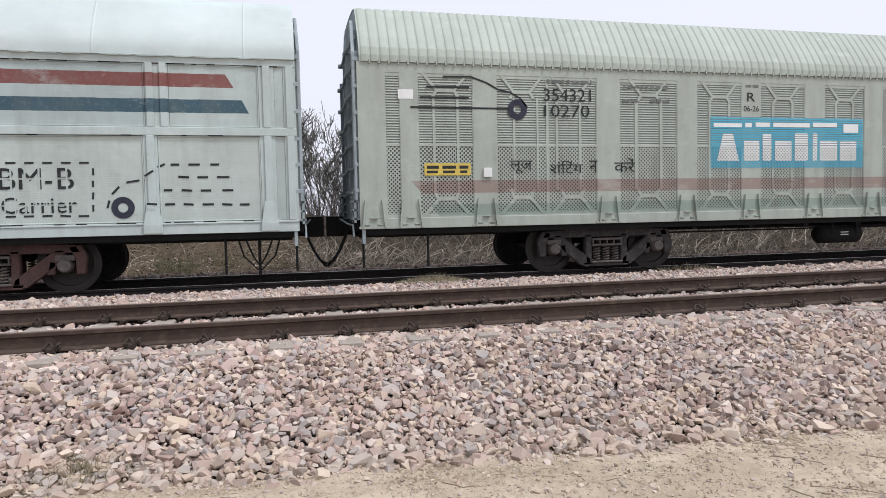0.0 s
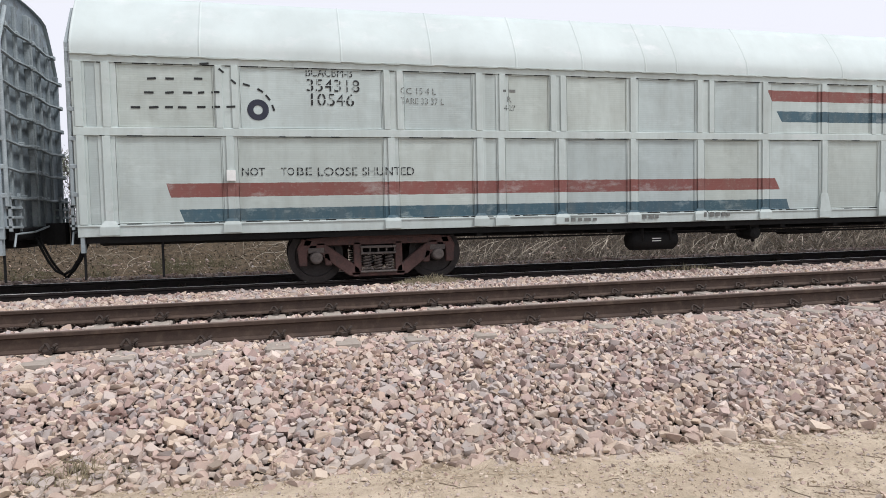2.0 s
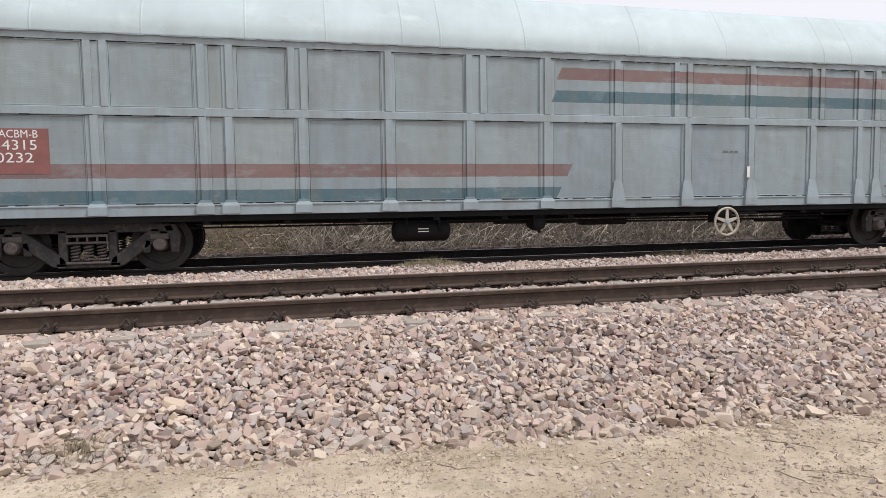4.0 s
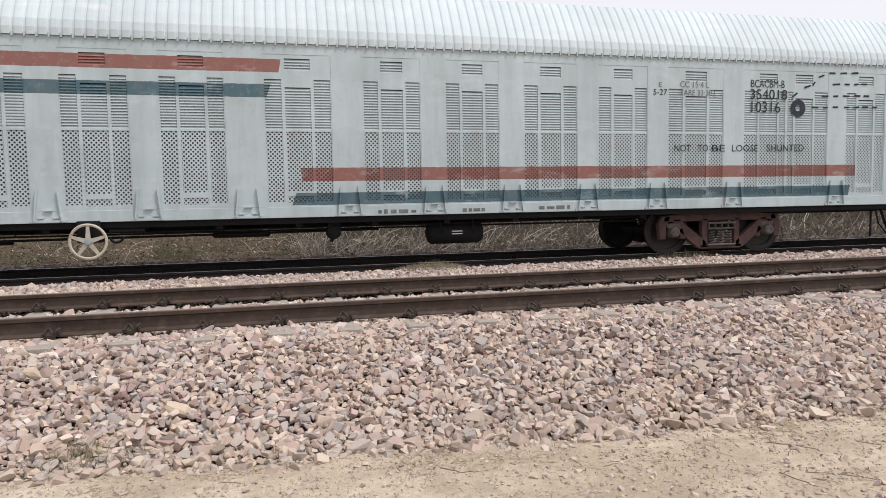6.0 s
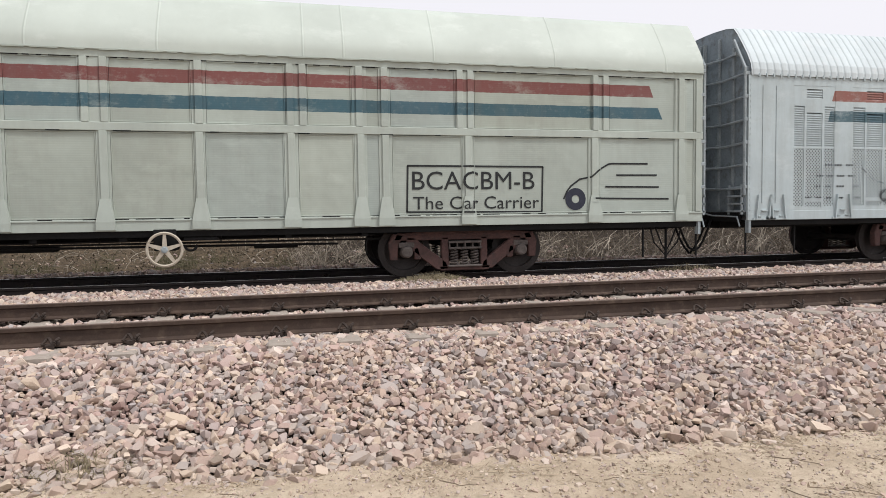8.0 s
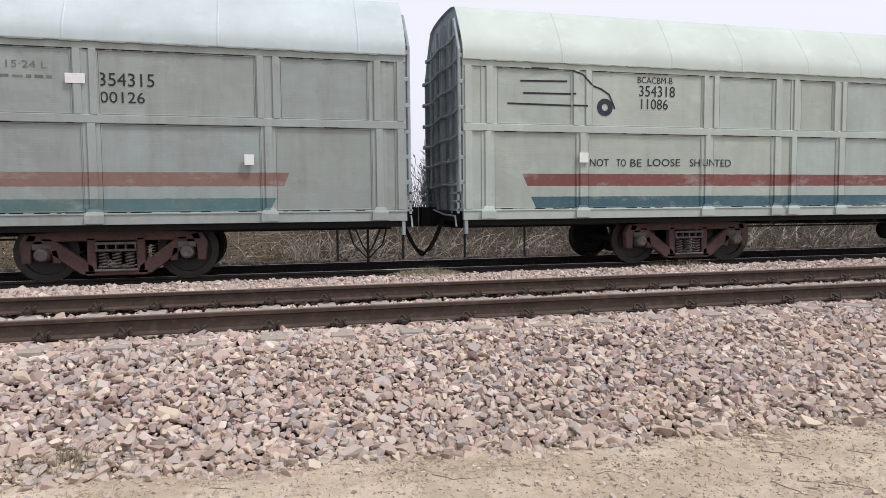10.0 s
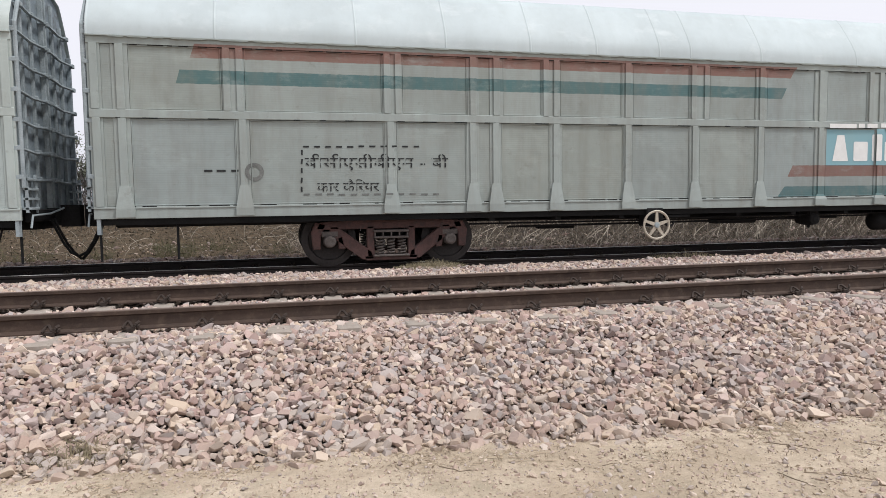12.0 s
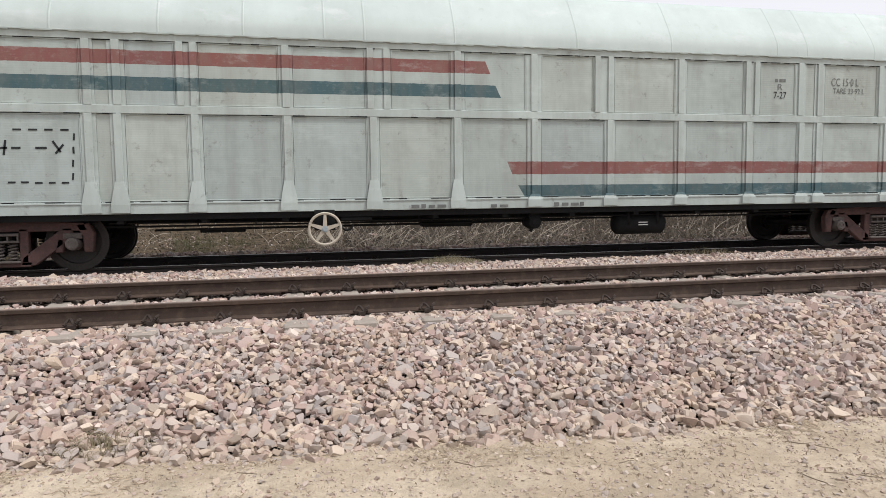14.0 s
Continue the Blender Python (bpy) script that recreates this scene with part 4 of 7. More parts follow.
def underframe(s, parent):
    """Sole bars, brake pipes, reservoir, valve and levers under the floor."""
    half = LENGTH / 2
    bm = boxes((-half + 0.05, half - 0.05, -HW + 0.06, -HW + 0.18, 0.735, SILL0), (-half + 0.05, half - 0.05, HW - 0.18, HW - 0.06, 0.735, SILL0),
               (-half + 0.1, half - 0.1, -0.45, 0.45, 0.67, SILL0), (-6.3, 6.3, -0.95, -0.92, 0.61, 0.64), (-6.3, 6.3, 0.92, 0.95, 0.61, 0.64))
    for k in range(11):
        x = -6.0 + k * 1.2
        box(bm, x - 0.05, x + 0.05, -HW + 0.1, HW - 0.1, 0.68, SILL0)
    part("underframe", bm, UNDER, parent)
    p = bmesh.new()
    rod(p, [(-6.2, -1.1, 0.69), (-2.0, -1.1, 0.66), (2.0, -1.12, 0.67), (6.2, -1.1, 0.70)], 0.017)
    rod(p, [(-11.9, -1.0, 0.72), (-6.4, -1.0, 0.72)], 0.02)
    rod(p, [(11.9, -1.0, 0.72), (6.4, -1.0, 0.72)], 0.02)
    rod(p, [(s * 5.6, -0.9, 0.56), (s * 1.5, -0.9, 0.58), (-s * 1.3, -0.95, 0.6)], 0.02)
    for k in range(14):
        x = -5.8 + k * 0.87
        rod(p, [(x, -1.1, 0.76), (x, -1.1, 0.64)], 0.012)
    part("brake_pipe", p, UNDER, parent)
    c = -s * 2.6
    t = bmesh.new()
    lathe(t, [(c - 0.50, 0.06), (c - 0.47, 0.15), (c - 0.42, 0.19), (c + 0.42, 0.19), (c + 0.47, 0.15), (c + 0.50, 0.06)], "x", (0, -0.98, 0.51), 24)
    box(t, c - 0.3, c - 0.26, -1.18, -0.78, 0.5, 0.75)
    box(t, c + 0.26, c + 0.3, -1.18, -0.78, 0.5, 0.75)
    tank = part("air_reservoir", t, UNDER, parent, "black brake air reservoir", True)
    for q in (0.0, -0.045):
        part("notice_bar", boxes((c - 0.09, c + 0.09, -1.175, -1.165, 0.53 + q, 0.545 + q)), WHITE, tank)
    v = bmesh.new()
    lathe(v, [(-1.25, 0.05), (-1.22, 0.11), (-1.0, 0.13), (-0.8, 0.1)], "y", (-s * 0.55, 0, 0.58), 16)
    rod(v, [(-s * 0.55, -1.1, 0.5), (-s * 0.5, -1.1, 0.42)], 0.03)
    box(v, -s * 0.55 - 0.1, -s * 0.55 + 0.1, -1.2, -0.8, 0.58, 0.75)
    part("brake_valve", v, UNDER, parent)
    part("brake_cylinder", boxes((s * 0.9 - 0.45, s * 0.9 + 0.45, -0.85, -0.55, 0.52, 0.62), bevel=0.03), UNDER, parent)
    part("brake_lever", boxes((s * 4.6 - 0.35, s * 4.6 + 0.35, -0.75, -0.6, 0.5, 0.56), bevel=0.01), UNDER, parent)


def coupling(e, parent):
    """Coupler head, draft box, hoses and steps at the end e (1 or -1)."""
    half = LENGTH / 2
    b = bmesh.new()
    x = sorted((e * (half - 0.2), e * (half + 0.22)))
    box(b, *x, -0.15, 0.15, 0.72, 1.0, bevel=0.03)
    # knuckle head: a hooked plan, pushed up
    plan = [(0.16, -0.16), (0.30, -0.20), (0.44, -0.15), (0.455, -0.05), (0.36, -0.04), (0.34, 0.03), (0.43, 0.12), (0.40, 0.19), (0.26, 0.15), (0.16, 0.13)]
    plan = [(e * (half + p), q) for p, q in plan]
    extrude(b, plan if e > 0 else plan[::-1], "z", 0.70, 1.05)
    part("coupler", b, UNDER, parent)
    x = sorted((e * (half - 0.02), e * (half + 0.07)))
    part("headstock", boxes((*x, -1.2, 1.2, 0.80, 0.99), bevel=0.015), UNDER, parent)
    u = bmesh.new()
    rod(u, [(e * (half + 0.1), -1.3, 0.72), (e * (half + 0.1), -1.22, 0.90), (e * (half + 0.12), -0.5, 0.92), (e * (half + 0.24), -0.1, 1.02)], 0.016, sides=5)
    part("uncoupling_rod", u, END_BAR, parent)
    for y in (-0.45, -0.3):
        h = bmesh.new()
        rod(h, [(e * (half + 0.10), y, 0.84), (e * (half + 0.17), y, 0.66), (e * (half + 0.26), y, 0.46), (e * (half + 0.36), y, 0.30), (e * (half + 0.47), y, 0.24 - 0.06 * (y > -0.4))], 0.022, sides=6)
        part("air_hose", h, UNDER, parent, "black rubber brake hose", True)
    if e > 0:
        a = e * (half - 0.62)
        for k in (-1, 1):
            h = bmesh.new()
            rod(h, [(a - 0.27 + 0.05 * k, -1.2, 0.75), (a - 0.17 + k * 0.07, -1.2, 0.46), (a + k * 0.03, -1.2, 0.24), (a + 0.17 + k * 0.07, -1.2, 0.46), (a + 0.27 + 0.05 * k, -1.2, 0.75)], 0.015, sides=5)
            part("lever_loop", h, UNDER, parent)
        h = bmesh.new()
        rod(h, [(a, -1.2, 0.78), (a, -1.2, 0.16)], 0.024)
        part("lever", h, UNDER, parent)
    for dx in (0.05, 1.12):
        st = bmesh.new()
        rod(st, [(e * (half - dx), -HW + 0.12, 0.80), (e * (half - dx), -HW + 0.12, 0.20)], 0.02, sides=5)
        part("step_iron", st, UNDER, parent)
    x = sorted((e * (half - 0.08), e * (half - 0.03)))
    part("lifting_lug", boxes((*x, -HW + 0.01, -HW + 0.11, 0.6, SILL0 + 0.01)), END_BAR, parent)


def end_doors(e, plate, parent):
    """The double doors that close a wagon's end: sheet, uprights, cross bars with hinges and the lower step irons."""
    half = LENGTH / 2
    x_in, x_out = half - 0.05, half
    outline = [(a * HW * 0.985, z) for a, z in ROOF_SHAPE if z > 3.5] + [(-HW * 0.985, 0.9), (HW * 0.985, 0.9)]
    bm = bmesh.new()
    extrude(bm, outline, "x", e * (x_in - 0.05), e * x_in)
    end = part("end_wall", bm, plate, parent)
    for y in (-1.31, -0.92, -0.5, -0.06, 0.06, 0.5, 0.92, 1.31):
        top = 4.34 if abs(y) < 0.9 else (4.08 if abs(y) < 1.2 else 3.65)
        wide = 0.03 if abs(y) > 0.1 else 0.02
        xs = sorted((e * x_in, e * (x_in + (0.075 if abs(y) > 1.2 or abs(y) < 0.1 else 0.045))))
        part("upright", boxes((*xs, y - wide, y + wide, 1.0, top), bevel=0.005), END_BAR if abs(y) < 1.2 else plate, end)
    for z in (1.45, 1.86, 2.26, 2.68, 3.10, 3.52, 3.93):
        wide = 1.34 if z < 3.6 else 1.06
        bar = bmesh.new()
        rod(bar, [(e * (x_in + 0.085), -wide, z), (e * (x_in + 0.07), -0.7, z - 0.03), (e * (x_in + 0.085), -0.05, z)], 0.024, sides=6)
        rod(bar, [(e * (x_in + 0.085), wide, z), (e * (x_in + 0.07), 0.7, z - 0.03), (e * (x_in + 0.085), 0.05, z)], 0.024, sides=6)
        for y in (-wide, -0.5, -0.08, 0.08, 0.5, wide):
            xs = sorted((e * x_in, e * (x_in + (0.12 if abs(y) != 0.5 else 0.085))))
            box(bar, *xs, y - 0.04, y + 0.04, z - 0.035, z + 0.035, bevel=0.01)
        part("door_bar", bar, END_BAR, end)
    post = bmesh.new()
    rod(post, [(e * (x_in + 0.10), -HW + 0.04, 1.3), (e * (x_in + 0.10), -HW + 0.04, 3.62), (e * (x_in + 0.08), -HW * 0.72, 4.2)], 0.03, sides=6)
    part("hinge_post", post, END_BAR, end)
    for z in (1.0, 1.14, 1.28, 1.42):
        for y in (-1.13, 1.13):
            xs = sorted((e * x_in, e * (x_in + 0.16)))
            part("end_step", boxes((*xs, y - 0.2, y + 0.2, z - 0.018, z + 0.018), bevel=0.004), END_BAR, end)
    for y in (-1.31, -0.95, 0.95, 1.31):
        xs = sorted((e * (x_in + 0.1), e * (x_in + 0.14)))
        part("step_stringer", boxes((*xs, y - 0.02, y + 0.02, 0.94, 1.5)), END_BAR, end)


def flare(x, paint, parent, tall=0.30):
    """The splayed foot of a side post."""
    bm = bmesh.new()
    lo = [(x - 0.13, -HW - 0.045), (x + 0.13, -HW - 0.045), (x + 0.13, -HW + 0.03), (x - 0.13, -HW + 0.03)]
    hi = [(x - 0.07, -HW - 0.012), (x + 0.07, -HW - 0.012), (x + 0.07, -HW + 0.03), (x - 0.07, -HW + 0.03)]
    v = [bm.verts.new((a, b, SILL0 + 0.02)) for a, b in lo] + [bm.verts.new((a, b, SILL0 + 0.14)) for a, b in lo] + [bm.verts.new((a, b, SILL1 + tall)) for a, b in hi]
    for k in (0, 4):
        for i in range(4):
            bm.faces.new((v[k + i], v[k + (i + 1) % 4], v[k + 4 + (i + 1) % 4], v[k + 4 + i]))
    bm.faces.new(v[3::-1])
    bm.faces.new(v[8:12])
    part("post_foot", bm, paint, parent)


def chassis(s, bogie_paint, end_plate, paint, parent):
    """What every wagon shares: underframe, bogies, couplers, ends, floor, far wall."""
    half = LENGTH / 2
    underframe(s, parent)
    hand_brake(s * 3.0, parent)
    wheels = []
    for e in (-1, 1):
        coupling(e, parent)
        end_doors(e, end_plate, parent)
        for y in (-1.10, 1.10):
            side_frame(e * 7.7, y, bogie_paint, parent)
        b = boxes((e * 7.7 - 0.25, e * 7.7 + 0.25, -1.05, 1.05, 0.45, 0.68), bevel=0.03)
        part("bolster", b, UNDER, parent)
        for m in (-1, 1):
            w = wheelset(parent)
            wheels.append((w, e * 7.7 + m * 1.0))
    part("floor", boxes((-half + 0.05, half - 0.05, -HW + 0.07, HW - 0.07, SILL0 + 0.01, SILL0 + 0.09)), INSIDE, parent)
    far = boxes((-half, half, HW - 0.05, HW, SILL0, EAVE + 0.01))
    for k in range(18):
        box(far, -half + 0.3 + k * 1.38, -half + 0.45 + k * 1.38, HW, HW + 0.03, SILL0, EAVE)
    part("far_wall", far, paint, parent)
    return wheels


def plain_wagon(s, paint, ribbed, roof_paint, bogie_paint, end_plate, label):
    """A closed car carrier with framed sheet panels and a smooth roof. s: which way round it runs."""
    w = thing("car_carrier_wagon", label, "railway wagon", "wagons of the train")
    half = LENGTH / 2
    wheels = chassis(s, bogie_paint, end_plate, paint, w)
    part("roof", roof_mesh(False), roof_paint, w, smooth=True)
    y0, y1 = -HW, -HW + 0.06
    part("sill_beam", boxes((-half, half, y0, y1, SILL0, SILL1), (-half, half, y0 - 0.012, y0, SILL1 - 0.035, SILL1 - 0.01), bevel=0.004), paint, w)
    part("mid_rail", boxes((-half, half, y0 - 0.01, y1, MID0, MID1), bevel=0.008), paint, w)
    lip = boxes((-half, half, y0, y1, TOP1, EAVE), (-half, half, y0 - 0.03, y0, EAVE - 0.025, EAVE - 0.005), bevel=0.004)
    rnd = random.Random(4)
    x = -half + 0.3
    while x < half - 0.5:
        d = rnd.uniform(0.12, 0.5)
        box(lip, x, x + d, y0 - 0.032, y0 - 0.002, EAVE - 0.034, EAVE - 0.0255)
        x += d + rnd.uniform(0.03, 0.25)
    part("top_rail", lip, paint, w)
    for row, z0, z1 in ((LOWER, SILL1, MID0), (UPPER, MID1, TOP1)):
        row = sorted((min(-a * s, -b * s), max(-a * s, -b * s)) for a, b in row)
        for a, b in row:
            bm = boxes((a + 0.002, b - 0.002, y0 + 0.024, y1, z0 + 0.004, z1 - 0.005))
            if b - a > 0.4:
                face = min(bm.faces, key=lambda f: f.calc_center_median().y)
                bmesh.ops.inset_individual(bm, faces=[face], thickness=0.045, depth=0.0)
                bmesh.ops.inset_individual(bm, faces=[face], thickness=0.006, depth=0.012)
                bmesh.ops.inset_individual(bm, faces=[face], thickness=0.016, depth=0.0)
                bmesh.ops.inset_individual(bm, faces=[face], thickness=0.006, depth=-0.014)
            part("panel", bm, ribbed, w)
        edges = [-half] + [q for ab in row for q in ab] + [half]
        for a, b in zip(edges[::2], edges[1::2]):
            c, wide = (a + b) / 2, b - a
            bm = boxes((a, b, y0 + 0.012, y1, z0, z1))
            if wide < 0.3:
                box(bm, c - 0.055, c + 0.055, y0 - 0.012, y0 + 0.012, z0, z1, bevel=0.004)
            else:
                box(bm, a + 0.02, a + 0.12, y0 - 0.012, y0 + 0.012, z0, z1, bevel=0.004)
                box(bm, b - 0.12, b - 0.02, y0 - 0.012, y0 + 0.012, z0, z1, bevel=0.004)
            part("post", bm, paint, w)
            if z0 == SILL1 and abs(c) < 11.9:
                flare(c, paint, w, 0.30 if c * s > 0 else 0.05)
            elif z0 == SILL1 and wide > 0.2:
                flare(c + (0.13 if c < 0 else -0.13), paint, w, 0.22)
    slots = bmesh.new()
    for z, d in ((SILL1 - 0.006, 0.016), (MID0 + 0.004, 0.008), (TOP1 - 0.004, 0.012)):
        x = -half + 0.35
        while x < half - 0.5:
            g = rnd.uniform(0.05, 0.3)
            box(slots, x, x + g, y0 - (0.012 if z == MID0 + 0.004 else 0.002), y0 + 0.03, z - d / 2, z + d / 2)
            x += g + rnd.choice((0.05, 0.09, 0.14, 0.4) if z != MID0 + 0.004 else (0.3, 0.7, 1.1))
    tagged(part("drain_slot", slots, UNDER, w), kind="stuff")
    # added dark sheet, stands for the unlit inside behind the panel joints
    part("dark_backing", boxes((-half + 0.1, half - 0.1, -HW + 0.14, -HW + 0.16, 0.95, 3.40)), INSIDE, w)
    return w, wheels


def hexagon_bars(bm, a, b, halves, y0):
    """The flat bars that close each column of a bay above and below: two arms, a short crosspiece and two shoulders."""
    for p, q in halves:
        c, u = (p + q) / 2, min(1.0, (q - p) / 0.93)
        for m in (-1, 1):
            for z_end, z_in, z_out in ((3.325, 3.06, 2.95), (1.03, 1.30, 1.43)):
                for (x0, za), (x1, zb) in (((0.37 * u, z_end), (0.145 * u, z_in)), ((0.145 * u, z_in), (0.215 * u, z_out))):
                    lean = 0.03
                    pts = [(c + m * (x0 - lean), za), (c + m * (x0 + lean), za), (c + m * (x1 + lean), zb), (c + m * (x1 - lean), zb)]
                    extrude(bm, pts, "y", y0 + 0.001, y0 + 0.006)
        for z in (3.06, 1.30):
            box(bm, c - 0.16 * u, c + 0.16 * u, y0 + 0.0005, y0 + 0.0065, z - 0.03, z + 0.03)


def louvre_wagon(s, paint, sheet, shaded_slat_paint, roof_paint, bogie_paint, end_plate, lattice, label):
    """A car carrier with ridged roof and bays of louvres over pierced sheet."""
    w = thing("car_carrier_wagon", label, "railway wagon", "wagons of the train")
    half = LENGTH / 2
    wheels = chassis(s, bogie_paint, end_plate, paint, w)
    part("roof", roof_mesh(True), roof_paint, w)
    y0, y1 = -HW, -HW + 0.05
    part("sill_beam", boxes((-half, half, y0, y1, SILL0, 1.0), bevel=0.005), paint, w)
    top = boxes((-half, half, y0, y1, 3.325, EAVE))
    k = 0
    while -half + 0.2 + k * RIDGE < half - 0.1:
        x = -half + 0.206 + k * RIDGE
        box(top, x - 0.012, x + 0.012, y0 - 0.03, y0, EAVE - 0.03, EAVE + 0.035)
        k += 1
    part("top_rail", top, paint, w)
    bays = [(-11.66, -11.42)] + BAYS + [(11.42, 11.66)] if lattice else BAYS
    edges = [-half] + [q for ab in bays for q in ab] + [half]
    for a, b in zip(edges[::2], edges[1::2]):
        bm = boxes((a, b, y0, y1, 1.0, 3.325))
        if b - a > 0.8:
            c = (a + b) / 2
            for q in (c - 0.19, c + 0.1):
                box(bm, q, q + 0.012, y0 - 0.012, y0, 1.15, 3.3)
            for k in range(26):
                q = -half + 0.03 if a < 0 else half - 0.045
                box(bm, q, q + 0.015, y0 - 0.008, y0, 0.9 + k * 0.1, 0.93 + k * 0.1)
        part("post_sheet", bm, paint, w)
        for c in ([(a + b) / 2] if b - a < 0.8 else [a + 0.35, b - 0.35]):
            gus = bmesh.new()
            for m in (-1, 1):
                extrude(gus, [(c + m * 0.17, 0.86), (c + m * 0.19, 0.86), (c + m * 0.145, 1.30), (c + m * 0.125, 1.30)], "y", y0 - 0.04, y0)
            box(gus, c - 0.24, c + 0.24, y0 - 0.02, y0, 0.84, 0.875)
            box(gus, c - 0.14, c - 0.06, y0 - 0.03, y0, 0.895, 0.91)
            box(gus, c + 0.06, c + 0.14, y0 - 0.03, y0, 0.895, 0.91)
            box(gus, c - 0.06, c + 0.06, y0 - 0.03, y0, 1.00, 1.015)
            part("post_foot", gus, paint, w)
    for a, b in bays:
        wide = b - a
        if wide < 0.4:
            cols = [(a + 0.01, b - 0.01)]
        elif wide < 1.4:
            cols = [(a + 0.015, a + 0.26 * wide), (a + 0.31 * wide, a + 0.69 * wide), (a + 0.74 * wide, b - 0.015)]
        else:
            cols = [(a + q * wide, a + r * wide) for q, r in ((0.008, 0.16), (0.18, 0.39), (0.41, 0.485), (0.51, 0.58), (0.605, 0.815), (0.84, 0.992))]
        frame_bm = bmesh.new()
        bars = [a] + [q for c in cols for q in c] + [b]
        for i, (p, q) in enumerate(zip(bars[::2], bars[1::2])):
            inner = lattice and 0 < i < len(cols) and not (len(cols) == 6 and i == 3)
            box(frame_bm, p, q, y0 + 0.004, y1, 1.42 if inner else 1.0, 2.97 if inner else 3.325)
        slats = bmesh.new()
        if lattice:
            box(frame_bm, a, b, y0 + 0.005, y1, 1.0, 1.06)
            box(frame_bm, a, b, y0 + 0.005, y1, 2.155, 2.185)
            box(frame_bm, a, b, y0 + 0.005, y1, 3.27, 3.325)
            cols = [(a + 0.005, b - 0.005)]
        for i, (p, q) in enumerate(cols):
            middle = q - p > 0.3
            low = 1.05 if lattice else (1.24 if middle else 1.08)
            split, high = 2.17, (2.83 if middle else 2.95)
            if lattice:
                high = 3.26
            else:
                if middle:
                    box(frame_bm, p, q, y0 + 0.004, y1, 1.0, 1.06)
                    box(frame_bm, p, q, y0 + 0.004, y1, 1.16, low)
                    box(frame_bm, p, q, y0 + 0.004, y1, 3.265, 3.325)
                    part("pierced_sheet", boxes((p - 0.004, q + 0.004, y0 + 0.012, y0 + 0.016, 1.05, 1.17)), sheet, w)
                else:
                    box(frame_bm, p, q, y0 + 0.004, y1, 1.0, low)
                box(frame_bm, p, q, y0 + 0.004, y1, split - 0.015, split + 0.015)
                box(frame_bm, p, q, y0 + 0.004, y1, high, 3.085 if middle else 3.325)
            spans = [(split + 0.015, high)] + ([(3.085, 3.265)] if middle and not lattice else [])
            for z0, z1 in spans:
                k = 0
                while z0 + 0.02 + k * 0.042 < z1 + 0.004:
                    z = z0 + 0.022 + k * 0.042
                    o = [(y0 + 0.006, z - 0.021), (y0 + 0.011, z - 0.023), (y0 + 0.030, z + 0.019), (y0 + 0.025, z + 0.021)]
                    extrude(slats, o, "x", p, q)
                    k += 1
            sh = boxes((p - 0.004, q + 0.004, y0 + 0.012, y0 + 0.016, low, split - 0.015))
            part("pierced_sheet", sh, sheet, w)
        if lattice and wide > 0.4:
            hexagon_bars(frame_bm, a, b, [(a, b)] if wide < 1.4 else [(a, a + 0.497 * wide), (a + 0.497 * wide, b)], y0)
        part("bay_frame", frame_bm, paint, w)
        tagged(part("louvre", slats, shaded_slat_paint, w), kind="stuff")
    # added dark sheet behind slats and holes, giving the shaded inside as colour
    part("dark_backing", boxes((-half + 0.1, half - 0.1, -HW + 0.16, -HW + 0.18, 0.9, 3.42)), INSIDE, w)
    return w, wheels

RED, TEAL = (0.185, 0.052, 0.043), (0.028, 0.075, 0.105)
RED_OLD, TEAL_OLD = (0.23, 0.12, 0.10), (0.12, 0.20, 0.205)
RED_DIM, TEAL_DIM = (0.20, 0.10, 0.08), (0.06, 0.135, 0.14)


def bands(ur, ut, lr, lt, red=RED, teal=TEAL, rise=0.0):
    """A wagon's stripes; each is x at the low left, top left, low right and top right."""
    return [(red, 3.02 + rise, 3.22 + rise, *ur), (teal, 2.64 + rise, 2.84 + rise, *ut), (red, 1.39, 1.60, *lr), (teal, 1.02, 1.21, *lt)]


